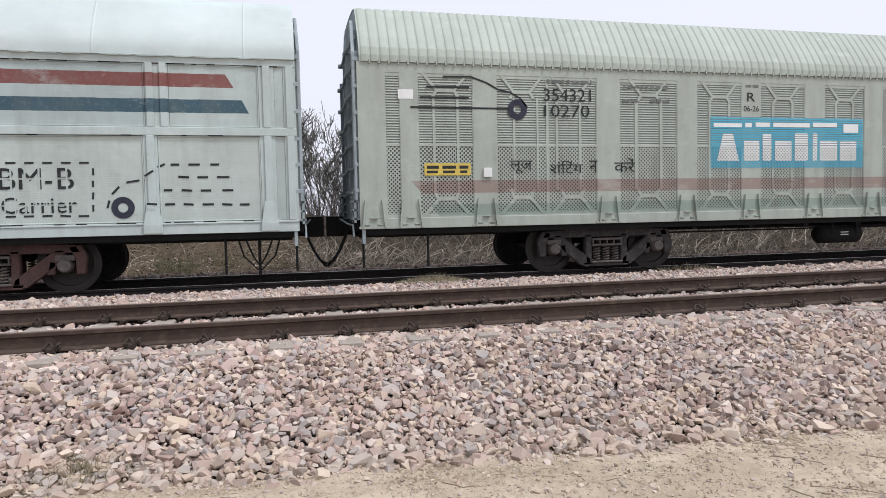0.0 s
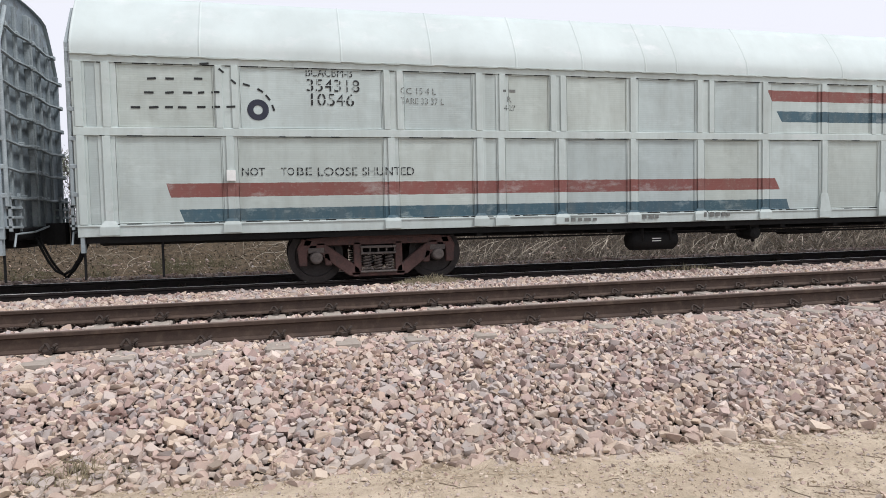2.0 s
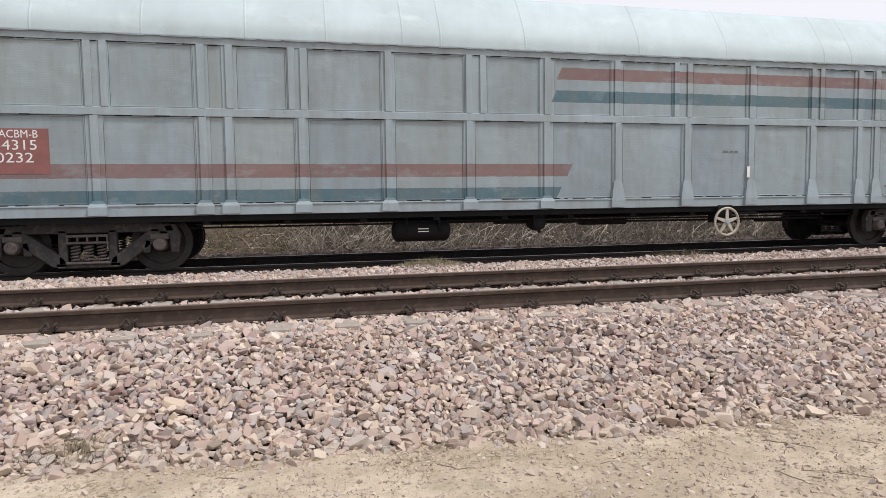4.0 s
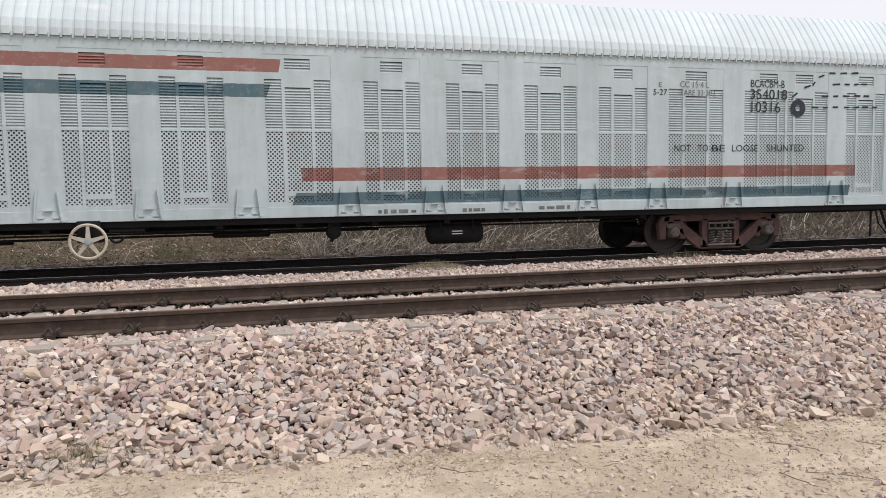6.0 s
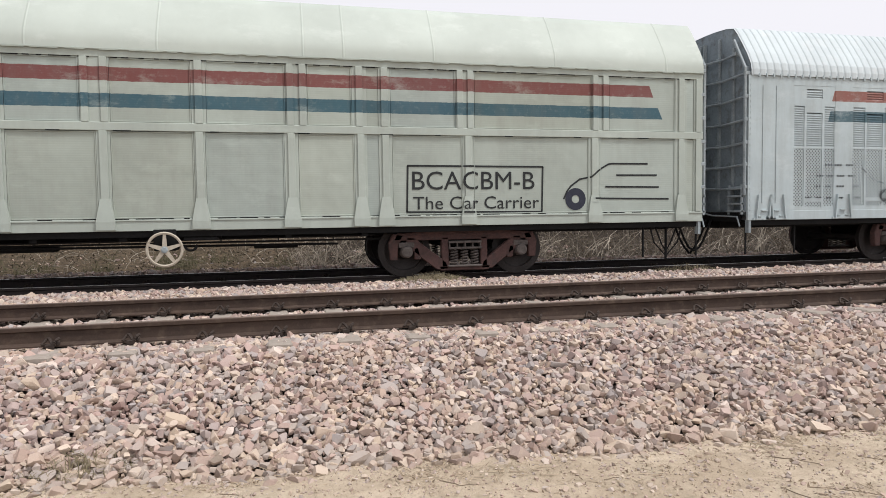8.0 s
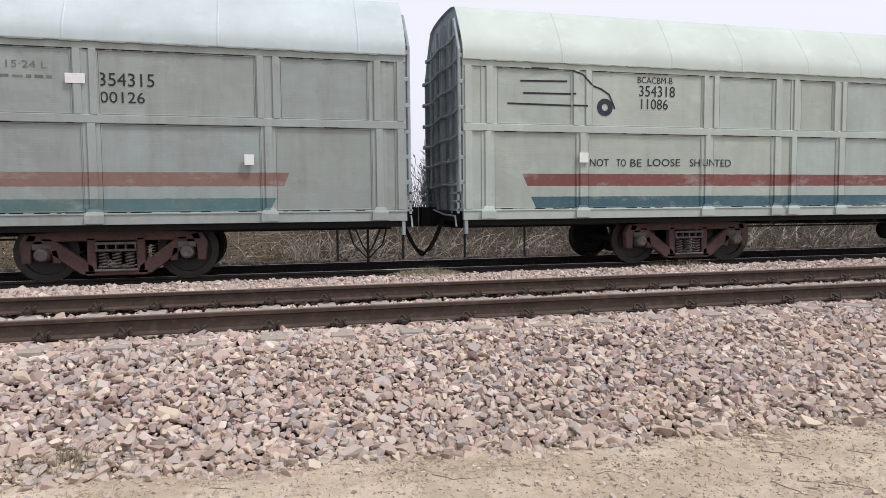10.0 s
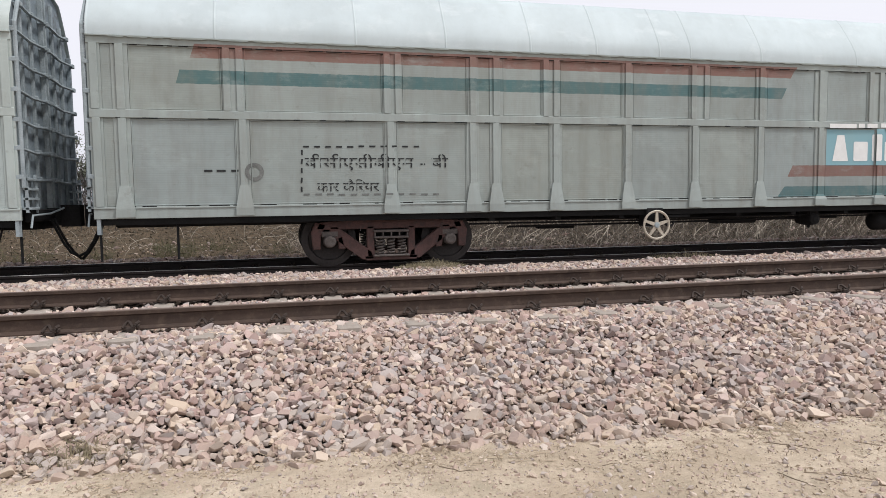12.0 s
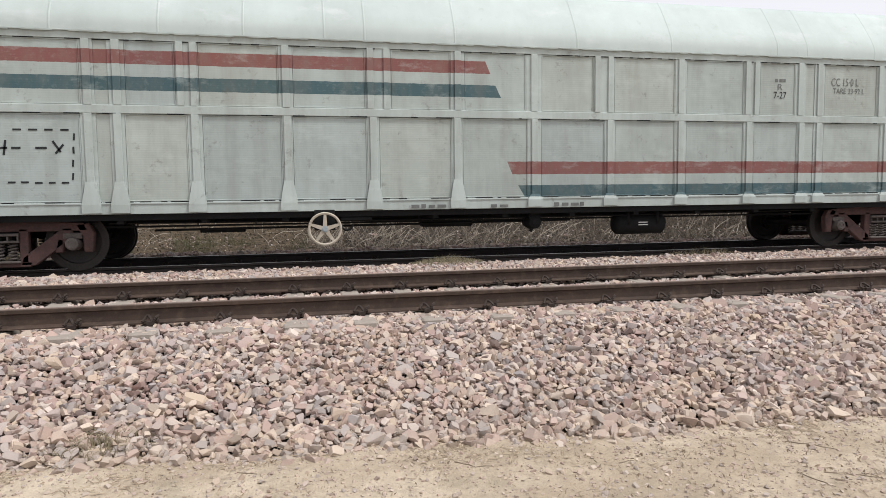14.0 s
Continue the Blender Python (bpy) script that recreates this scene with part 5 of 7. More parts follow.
TRAIN = []
SPEC = [
    # way round, louvred, paint, roof, fade, grime, streak, bogie, ends, stripes, label
    (1, True, (0.400, 0.436, 0.385), (0.390, 0.425, 0.375), 0.35, 0.22, 0.30, BOGIE_BLACK, END_GREY,
     bands((-0.4, -0.5, 11.1, 11.0), (-0.2, -0.3, 11.3, 11.2), (-11.08, -11.27, -0.2, -0.3), (-10.8, -10.95, 0.0, -0.1), RED_OLD, (0.19, 0.26, 0.22)),
     "greenish grey louvred car carrier wagon with a blue sign"),
    (1, False, (0.490, 0.553, 0.534), (0.520, 0.579, 0.568), 0.05, 0.18, 0.22, BOGIE_RED, END_LIGHT,
     bands((-0.32, -0.42, 11.19, 11.07), (-0.09, -0.21, 11.4, 11.3), (-10.82, -10.88, -0.13, -0.24), (-10.64, -10.71, 0.08, 0.02)),
     "pale grey panelled car carrier wagon with red and teal stripes"),
    (1, False, (0.311, 0.368, 0.395), (0.451, 0.526, 0.541), 0.15, 0.28, 0.38, BOGIE_BLACK, END_GREY,
     bands((-0.3, -0.2, 11.25, 11.33), (-0.4, -0.3, 11.13, 11.21), (-11.15, -11.09, -0.1, 0.0), (-11.27, -11.21, -0.3, -0.2), (0.185, 0.095, 0.088), (0.056, 0.118, 0.145)),
     "sooty blue grey panelled car carrier wagon with faded stripes"),
    (-1, True, (0.463, 0.535, 0.549), (0.528, 0.588, 0.604), 0.08, 0.16, 0.22, BOGIE_RED, END_GREY,
     bands((-10.28, -10.22, -0.24, -0.2), (-10.35, -10.3, -0.43, -0.36), (0.07, 0.04, 10.46, 10.47), (-0.1, -0.03, 10.31, 10.36), (0.225, 0.068, 0.048), (0.036, 0.09, 0.115), 0.03),
     "pale grey louvred car carrier wagon with a ridged roof"),
    (1, False, (0.418, 0.466, 0.419), (0.473, 0.521, 0.473), 0.05, 0.10, 0.16, BOGIE_RED, END_GREY,
     bands((-0.35, -0.45, 11.12, 11.04), (-0.1, -0.2, 11.3, 11.21), (-10.96, -11.06, -0.15, -0.25), (-10.81, -10.9, 0.05, 0.0), (0.165, 0.045, 0.042), (0.030, 0.090, 0.122)),
     "freshly lettered grey green panelled car carrier wagon with bold stripes"),
    (-1, False, (0.322, 0.361, 0.344),  (0.473, 0.532, 0.541), 0.08, 0.30, 0.34, BOGIE_RED, END_GREY,
     [(RED_DIM if k % 2 == 0 else TEAL_DIM, a + r, b + r, *c) for k, (a, b, r, c) in enumerate((
         (3.02, 3.22, 0.18, (-10.7, -10.63, -0.2, -0.08)), (2.64, 2.84, 0.18, (-10.91, -10.85, -0.38, -0.28)),
         (1.39, 1.60, 0.0, (-0.22, -0.11, 10.17, 10.25)), (1.02, 1.21, 0.0, (-0.43, -0.28, 9.95, 10.05))))],
     "weathered grey panelled car carrier wagon with a faded blue sign"),
    (-1, False, (0.440, 0.492, 0.468), (0.488, 0.548, 0.526), 0.06, 0.55, 0.28, BOGIE_RED, END_GREY,
     bands((-10.8, -10.9, -0.27, -0.36), (-10.6, -10.7, -0.09, -0.19), (0.1, 0.01, 10.71, 10.63), (0.31, 0.2, 10.9, 10.81), (0.20, 0.062, 0.055), (0.036, 0.085, 0.10)),
     "rust flecked pale grey panelled car carrier wagon with stripes"),
]
for way, louvred, tone, roof_tone, fade, grime, streak, bogie, ends, marks, label in SPEC:
    coat = wagon_paint("wagon_paint", tone, marks, fade, grime, False, streak)
    roof_coat = wagon_paint("roof_paint", roof_tone, (), 0.0, grime * 0.3, False, streak * 0.25)
    if louvred:
        # slats get a darker copy of the wagon tone, for shade and soiling
        TRAIN.append(louvre_wagon(way, coat, perforated(coat, "pierced_paint"), wagon_paint("shaded_louvre_paint", [c * 0.84 for c in tone], marks, fade, grime, False, streak), roof_coat, bogie, ends, len(TRAIN) == 0, label))
    else:
        dull = [c * 0.92 for c in tone]
        TRAIN.append(plain_wagon(way, coat, wagon_paint("panel_paint", dull, marks, fade, grime, True, streak), roof_coat, bogie, ends, label))


# ---- paint marks and notices on the wagons ----
def post_spans(k, z):
    """The raised posts of a wagon's near side at the height z."""
    if SPEC[k][1]:
        return []
    row = LOWER if z < (MID0 + MID1) / 2 else UPPER
    way = -SPEC[k][0]
    row = sorted((min(a * way, b * way), max(a * way, b * way)) for a, b in row)
    return [(p[1], q[0]) for p, q in zip(row, row[1:])]


def split_letters(bm, k, material):
    """Makes each painted letter a part of its own: faces whose widths overlap belong together."""
    spans = []
    for f in sorted(bm.faces, key=lambda f: min(v.co.x for v in f.verts)):
        a, b = min(v.co.x for v in f.verts), max(v.co.x for v in f.verts)
        if spans and a < spans[-1][0] + 1e-4:
            spans[-1][0] = max(spans[-1][0], b)
            spans[-1][1].append(f)
        else:
            spans.append([b, [f]])
    for _, faces in spans:
        one = bmesh.new()
        made = {}
        for f in faces:
            one.faces.new([made.setdefault(v, one.verts.new(v.co)) if v not in made else made[v] for v in f.verts])
        part("letter", one, material, TRAIN[k][0])
    bm.free()


def stick(name, bm, k, material, proud=0.003, label=""):
    """Lays a flat shape of (x, 0, z) on the near side of wagon k, up over its posts, as thin paint."""
    zs = [v.co.z for v in bm.verts]
    xs = [v.co.x for v in bm.verts]
    spans = [s for s in post_spans(k, sum(zs) / len(zs)) if s[1] > min(xs) - 0.01 and s[0] < max(xs) + 0.01]
    for s in spans:
        for x in s:
            bmesh.ops.bisect_plane(bm, geom=bm.verts[:] + bm.edges[:] + bm.faces[:], plane_co=(x, 0, 0), plane_no=(1, 0, 0))
    bmesh.ops.split_edges(bm, edges=[e for e in bm.edges if len(e.link_faces) > 1 and any(abs(e.verts[0].co.x - x) < 1e-4 and abs(e.verts[1].co.x - x) < 1e-4 for s in spans for x in s)])
    if k == 3 and material is LETTER and max(zs) < 2.2 and min(xs) < 0:
        material = LETTER_PIERCED
    base = -HW if SPEC[k][1] else -HW + 0.025
    for f in bm.faces:
        c = f.calc_center_median()
        y = base
        if not SPEC[k][1]:
            if any(a < c.x < b for a, b in spans) or not SILL1 < c.z < TOP1:
                y = -HW - 0.0125
                if SILL0 < c.z < SILL1 + 0.31 and any(a < c.x < b for a, b in spans):
                    y = -HW - 0.047
            elif MID0 < c.z < MID1:
                y = -HW - 0.010
        for v in f.verts:
            v.co.y = y - proud
    bmesh.ops.recalc_face_normals(bm, faces=bm.faces[:])
    for f in bm.faces:
        if f.normal.y > 0:
            f.normal_flip()
    if name == "lettering":
        split_letters(bm, k, material)
        return None
    if name == "blue_sign" and len(bm.faces) > 1:
        bm.faces.index_update()
        for f in list(bm.faces):
            piece = bmesh.new()
            piece.faces.new([piece.verts.new(v.co) for v in f.verts])
            part(name, piece, material, TRAIN[k][0], label)
        bm.free()
        return None
    return part(name, bm, material, TRAIN[k][0], label)


def letters(k, body, x0, x1, z0, z1, material, stencil=False):
    """Painted words fitted into a space; stencil: broken by the bridges of a stencil."""
    curve = bpy.data.curves.new("lettering", "FONT")
    curve.body, curve.resolution_u = body, 3
    ob = new("lettering", curve)
    bpy.context.view_layer.update()
    me = bpy.data.meshes.new_from_object(ob.evaluated_get(bpy.context.evaluated_depsgraph_get()))
    bpy.data.objects.remove(ob)
    bpy.data.curves.remove(curve)
    bm = bmesh.new()
    bm.from_mesh(me)
    bpy.data.meshes.remove(me)
    if not bm.verts:
        return
    ax, bx = min(v.co.x for v in bm.verts), max(v.co.x for v in bm.verts)
    ay, by = min(v.co.y for v in bm.verts), max(v.co.y for v in bm.verts)
    for v in bm.verts:
        v.co = ((v.co.x - ax) / (bx - ax) * (x1 - x0) + x0, 0, (v.co.y - ay) / (by - ay) * (z1 - z0) + z0)
    if stencil:
        high = z1 - z0
        gap, pitch = 0.045 * high, 0.58 * high
        cuts = [(x0 + pitch * (i + 0.5), 0) for i in range(int((x1 - x0) / pitch))] + [(z0 + 0.5 * high, 1)]
        for c, way in cuts:
            for q in (c - gap, c + gap):
                bmesh.ops.bisect_plane(bm, geom=bm.verts[:] + bm.edges[:] + bm.faces[:], plane_co=(q, 0, q), plane_no=(0, 0, 1) if way else (1, 0, 0))
        dead = [f for f in bm.faces if any(abs((f.calc_center_median().z if way else f.calc_center_median().x) - c) < gap for c, way in cuts)]
        bmesh.ops.delete(bm, geom=dead, context="FACES")
    stick("lettering", bm, k, material, 0.006)


def flat(points):
    bm = bmesh.new()
    bm.faces.new([bm.verts.new((x, 0, z)) for x, z in points])
    return bm


def plate(k, name, x0, x1, z0, z1, material):
    """A painted patch or a small plate; plates and holders have thickness."""
    if name in ("label_holder", "paper_label"):
        y = -HW - 0.014 if not SPEC[k][1] else -HW
        d = 0.035 if name == "label_holder" else 0.004
        part(name, boxes((x0, x1, y - d, y, z0, z1), bevel=0.001), material, TRAIN[k][0])
        return
    if name == "faded_bar":
        rnd = random.Random(int(abs(x0 * 100)) + k)
        x = x0
        while x < x1 - 0.02:
            wide = min(x1 - x, rnd.uniform(0.05, 0.16))
            drop = rnd.uniform(0.0, 0.3) * (z1 - z0)
            stick(name, flat([(x, z0 + drop * 0.4), (x + wide, z0 + drop * 0.4), (x + wide, z1 - drop), (x, z1 - drop)]), k, material, 0.003)
            x += wide + rnd.uniform(0.02, 0.05)
        return
    proud = {"sign_shape": 0.006, "notice_bar": 0.006}.get(name, 0.003)
    stick(name, flat([(x0, z0), (x1, z0), (x1, z1), (x0, z1)]), k, material, proud)


def blob(k, tall, x0, x1, z0, z1):
    """One white shape of the sign's device: a wedge, a bar or a low block."""
    c, h = (x0 + x1) / 2, z1 - z0
    if tall == 2:
        q = (x1 - x0) * 0.22
        pts = [(x0, z0), (x1, z0), (c + q, z1), (c - q, z1)]
    else:
        top = z1 if tall else z0 + 0.74 * h
        r = min(0.02, (x1 - x0) * 0.2)
        pts = [(x0 + r, z0), (x1 - r, z0), (x1, z0 + r), (x1, top - r), (x1 - r, top), (x0 + r, top), (x0, top - r), (x0, z0 + r)]
    stick("sign_shape", flat(pts), k, WHITE_PIERCED if SPEC[k][1] else WHITE, 0.006)


def ring(k, x, z, r, hole, material):
    """The painted tyre."""
    bm = bmesh.new()
    n = 28
    a = [bm.verts.new((x + r * math.cos(q), 0, z + r * math.sin(q))) for q in (2 * math.pi * i / n for i in range(n))]
    b = [bm.verts.new((x + hole * math.cos(q), 0, z + hole * math.sin(q))) for q in (2 * math.pi * i / n for i in range(n))]
    for i in range(n):
        bm.faces.new((a[i], a[(i + 1) % n], b[(i + 1) % n], b[i]))
    stick("painted_tyre", bm, k, material, 0.005)


def line(k, points, wide, material):
    """A painted stroke along points."""
    bm = bmesh.new()
    pts = [Vector((x, 0, z)) for x, z in points]
    rows = []
    for i, p in enumerate(pts):
        d = (pts[min(i + 1, len(pts) - 1)] - pts[max(i - 1, 0)]).normalized()
        s = Vector((-d.z, 0, d.x)) * wide / 2
        rows.append((bm.verts.new(p + s), bm.verts.new(p - s)))
    for a, b in zip(rows, rows[1:]):
        bm.faces.new((a[0], a[1], b[1], b[0]))
    stick("painted_stroke", bm, k, material, 0.005)


letters(0, '354321', -8.96, -8.09, 2.92, 3.13, LETTER)
letters(0, '10270', -8.95, -8.12, 2.66, 2.86, LETTER)
letters(0, 'लूज', -9.57, -9.18, 1.7, 1.92, LETTER)
letters(0, 'शंिटंग', -8.85, -8.26, 1.7, 1.92, LETTER)
letters(0, 'न', -8.13, -7.98, 1.71, 1.92, LETTER)
letters(0, 'करें', -7.66, -7.26, 1.71, 1.96, LETTER)
ring(0, -9.43, 2.77, 0.17, 0.07, NAVY)
line(0, [(-10.7, 3.28), (-10.24, 3.29), (-9.97, 3.2), (-9.76, 3.09), (-9.56, 3.05), (-9.37, 2.95), (-9.25, 2.8)], 0.03, LETTER)
line(0, [(-10.98, 3.11), (-10.26, 3.12)], 0.03, LETTER)
line(0, [(-11.09, 2.94), (-10.27, 2.95)], 0.03, LETTER)
line(0, [(-11.25, 2.78), (-9.59, 2.78)], 0.03, LETTER)
plate(0, 'yellow_notice', -11.04, -10.26, 1.68, 1.88, YELLOW)
plate(0, 'notice_bar', -11.0, -10.8, 1.79, 1.84, LETTER)
plate(0, 'notice_bar', -11.0, -10.82, 1.72, 1.76, LETTER)
plate(0, 'notice_bar', -10.74, -10.51, 1.79, 1.84, LETTER)
plate(0, 'notice_bar', -10.73, -10.53, 1.72, 1.76, LETTER)
plate(0, 'notice_bar', -10.45, -10.3, 1.79, 1.84, LETTER)
plate(0, 'notice_bar', -10.44, -10.32, 1.72, 1.76, LETTER)
plate(0, 'paper_label', -11.45, -11.2, 2.91, 3.06, WHITE)
plate(0, 'label_holder', -10.04, -9.9, 1.65, 1.8, WHITE)
plate(0, 'blue_sign', -5.75, -2.41, 1.78, 2.71, BLUE_PIERCED)
blob(0, 2, -5.62, -5.16, 1.91, 2.4)
blob(0, 0, -5.06, -4.73, 1.91, 2.41)
blob(0, 1, -4.66, -4.47, 1.91, 2.41)
blob(0, 0, -4.39, -4.03, 1.91, 2.41)
blob(0, 1, -3.96, -3.67, 1.91, 2.42)
blob(0, 1, -3.56, -3.46, 1.91, 2.42)
blob(0, 0, -3.4, -3.01, 1.91, 2.42)
blob(0, 0, -2.95, -2.57, 1.91, 2.42)
plate(0, 'sign_shape', -5.69, -5.1, 2.52, 2.59, WHITE)
plate(0, 'sign_shape', -5.03, -4.89, 2.52, 2.6, WHITE)
plate(0, 'sign_shape', -4.81, -4.5, 2.53, 2.61, WHITE)
plate(0, 'sign_shape', -4.43, -3.63, 2.53, 2.61, WHITE)
plate(0, 'sign_shape', -3.56, -3.02, 2.54, 2.62, WHITE)
plate(0, 'sign_shape', -2.87, -2.53, 2.44, 2.6, WHITE)
letters(0, 'R', -4.99, -4.82, 2.99, 3.15, LETTER)
letters(0, '06-26', -5.06, -4.74, 2.81, 2.91, LETTER)
plate(0, 'faded_bar', -5.02, -4.75, 3.24, 3.3, LETTER_OLD)
plate(0, 'faded_bar', -7.48, -6.61, 3.17, 3.23, LETTER_OLD)
plate(0, 'faded_bar', -7.49, -7.17, 2.93, 3.0, LETTER_OLD)
plate(0, 'faded_bar', -6.95, -6.58, 2.93, 3.01, LETTER_OLD)
plate(0, 'faded_bar', -8.9, -8.08, 3.22, 3.29, LETTER_OLD)
letters(1, 'BCACBM-B', -8.79, -8.07, 3.24, 3.36, LETTER, True)
letters(1, '354318', -8.78, -7.96, 3.01, 3.2, LETTER, True)
letters(1, '10546', -8.72, -8.05, 2.79, 2.98, LETTER, True)
letters(1, 'NOT', -9.79, -9.45, 1.71, 1.83, LETTER, True)
letters(1, 'TO', -9.21, -9.01, 1.71, 1.83, LETTER, True)
letters(1, 'BE', -8.97, -8.74, 1.71, 1.83, LETTER, True)
letters(1, 'LOOSE', -8.65, -8.03, 1.7, 1.83, LETTER, True)
letters(1, 'SHUNTED', -7.95, -7.11, 1.7, 1.83, LETTER, True)
line(1, [(-10.89, 3.35), (-10.76, 3.36)], 0.032, LETTER)
line(1, [(-10.34, 3.37), (-10.21, 3.38)], 0.032, LETTER)
line(1, [(-11.08, 3.14), (-10.96, 3.15)], 0.032, LETTER)
line(1, [(-10.83, 3.15), (-10.71, 3.15)], 0.032, LETTER)
line(1, [(-10.43, 3.16), (-10.31, 3.16)], 0.032, LETTER)
line(1, [(-11.13, 2.94), (-11.0, 2.94)], 0.032, LETTER)
line(1, [(-10.84, 2.94), (-10.72, 2.95)], 0.032, LETTER)
line(1, [(-10.59, 2.95), (-10.46, 2.95)], 0.032, LETTER)
line(1, [(-10.38, 2.95), (-10.29, 2.96)], 0.032, LETTER)
line(1, [(-10.19, 2.96), (-10.07, 2.96)], 0.032, LETTER)
line(1, [(-11.32, 2.72), (-11.19, 2.72)], 0.032, LETTER)
line(1, [(-11.07, 2.72), (-10.94, 2.73)], 0.032, LETTER)
line(1, [(-10.85, 2.73), (-10.74, 2.73)], 0.032, LETTER)
line(1, [(-10.67, 2.73), (-10.55, 2.73)], 0.032, LETTER)
line(1, [(-10.4, 2.74), (-10.28, 2.74)], 0.032, LETTER)
line(1, [(-10.19, 2.74), (-10.07, 2.74)], 0.032, LETTER)
line(1, [(-9.98, 2.74), (-9.85, 2.75)], 0.032, LETTER)
line(1, [(-10.07, 3.31), (-10.0, 3.25)], 0.03, LETTER)
line(1, [(-9.9, 3.15), (-9.83, 3.09)], 0.03, LETTER)
line(1, [(-9.73, 3.1), (-9.63, 3.07)], 0.03, LETTER)
line(1, [(-9.52, 3.03), (-9.44, 2.98)], 0.03, LETTER)
line(1, [(-9.4, 2.94), (-9.34, 2.86)], 0.03, LETTER)
line(1, [(-9.31, 2.79), (-9.28, 2.7)], 0.03, LETTER)
ring(1, -9.52, 2.71, 0.16, 0.07, NAVY)
plate(1, 'label_holder', -10.01, -9.88, 1.63, 1.79, WHITE)
letters(1, 'CC 15·4 L', -7.31, -6.72, 3.0, 3.1, LETTER_OLD, True)
letters(1, 'TARE 33·37 L', -7.31, -6.59, 2.84, 2.94, LETTER_OLD, True)
letters(1, '4-27', -5.57, -5.36, 2.76, 2.85, LETTER, True)
letters(1, 'R', -5.51, -5.42, 2.9, 2.99, LETTER_OLD)
plate(1, 'faded_bar', -5.58, -5.35, 3.06, 3.12, LETTER_OLD)
plate(1, 'faded_bar', -4.52, -3.9, 0.88, 0.96, LETTER_OLD)
plate(1, 'faded_bar', -3.06, -2.7, 0.9, 0.98, LETTER_OLD)
plate(1, 'faded_bar', -1.8, -1.24, 0.91, 1.0, LETTER_OLD)
letters(1, 'BCACBM-B', 6.77, 8.93, 1.52, 1.83, LETTER, True)
letters(1, 'The Car Carrier', 6.76, 8.96, 1.18, 1.41, LETTER, True)
line(1, [(6.72, 1.9), (6.84, 1.9)], 0.026, LETTER)
line(1, [(6.94, 1.9), (7.06, 1.9)], 0.026, LETTER)
line(1, [(7.16, 1.9), (7.28, 1.9)], 0.026, LETTER)
line(1, [(7.38, 1.9), (7.5, 1.9)], 0.026, LETTER)
line(1, [(7.61, 1.9), (7.73, 1.9)], 0.026, LETTER)
line(1, [(7.83, 1.9), (7.96, 1.9)], 0.026, LETTER)
line(1, [(8.06, 1.9), (8.19, 1.9)], 0.026, LETTER)
line(1, [(8.3, 1.9), (8.42, 1.9)], 0.026, LETTER)
line(1, [(8.53, 1.9), (8.66, 1.9)], 0.026, LETTER)
line(1, [(8.77, 1.9), (8.9, 1.9)], 0.026, LETTER)
line(1, [(9.01, 1.9), (9.14, 1.9)], 0.026, LETTER)
line(1, [(6.68, 1.16), (6.8, 1.16)], 0.026, LETTER)
line(1, [(6.9, 1.16), (7.02, 1.15)], 0.026, LETTER)
line(1, [(7.12, 1.15), (7.24, 1.15)], 0.026, LETTER)
line(1, [(7.34, 1.15), (7.47, 1.15)], 0.026, LETTER)
line(1, [(7.57, 1.15), (7.69, 1.15)], 0.026, LETTER)
line(1, [(7.8, 1.15), (7.92, 1.14)], 0.026, LETTER)
line(1, [(8.03, 1.14), (8.16, 1.14)], 0.026, LETTER)
line(1, [(8.26, 1.14), (8.39, 1.14)], 0.026, LETTER)
line(1, [(8.5, 1.14), (8.63, 1.14)], 0.026, LETTER)
line(1, [(8.73, 1.14), (8.87, 1.13)], 0.026, LETTER)
line(1, [(8.97, 1.13), (9.11, 1.13)], 0.026, LETTER)
line(1, [(6.69, 1.83), (6.69, 1.74)], 0.026, LETTER)
line(1, [(6.68, 1.67), (6.68, 1.58)], 0.026, LETTER)
line(1, [(6.68, 1.5), (6.68, 1.41)], 0.026, LETTER)
line(1, [(6.68, 1.33), (6.67, 1.24)], 0.026, LETTER)
line(1, [(9.19, 1.82), (9.19, 1.72)], 0.026, LETTER)
line(1, [(9.18, 1.64), (9.18, 1.55)], 0.026, LETTER)
line(1, [(9.18, 1.47), (9.17, 1.37)], 0.026, LETTER)
line(1, [(9.17, 1.29), (9.17, 1.19)], 0.026, LETTER)
ring(1, 9.57, 1.24, 0.16, 0.07, NAVY)
line(1, [(9.36, 1.24), (9.39, 1.35)], 0.03, LETTER)
line(1, [(9.43, 1.44), (9.53, 1.55)], 0.03, LETTER)
line(1, [(9.63, 1.61), (9.81, 1.64)], 0.03, LETTER)
line(1, [(9.89, 1.7), (10.01, 1.78)], 0.03, LETTER)
line(1, [(10.07, 1.83), (10.17, 1.88)], 0.03, LETTER)
line(1, [(10.25, 1.87), (10.37, 1.87)], 0.032, LETTER)
line(1, [(10.5, 1.87), (10.66, 1.87)], 0.032, LETTER)
line(1, [(10.81, 1.87), (10.94, 1.87)], 0.032, LETTER)
line(1, [(10.35, 1.69), (10.5, 1.68)], 0.032, LETTER)
line(1, [(10.62, 1.68), (10.77, 1.68)], 0.032, LETTER)
line(1, [(10.9, 1.68), (11.08, 1.68)], 0.032, LETTER)
line(1, [(10.14, 1.49), (10.26, 1.49)], 0.032, LETTER)
line(1, [(10.39, 1.49), (10.54, 1.48)], 0.032, LETTER)
line(1, [(10.66, 1.48), (10.81, 1.48)], 0.032, LETTER)
line(1, [(10.97, 1.48), (11.13, 1.48)], 0.032, LETTER)
line(1, [(9.91, 1.29), (10.05, 1.28)], 0.032, LETTER)
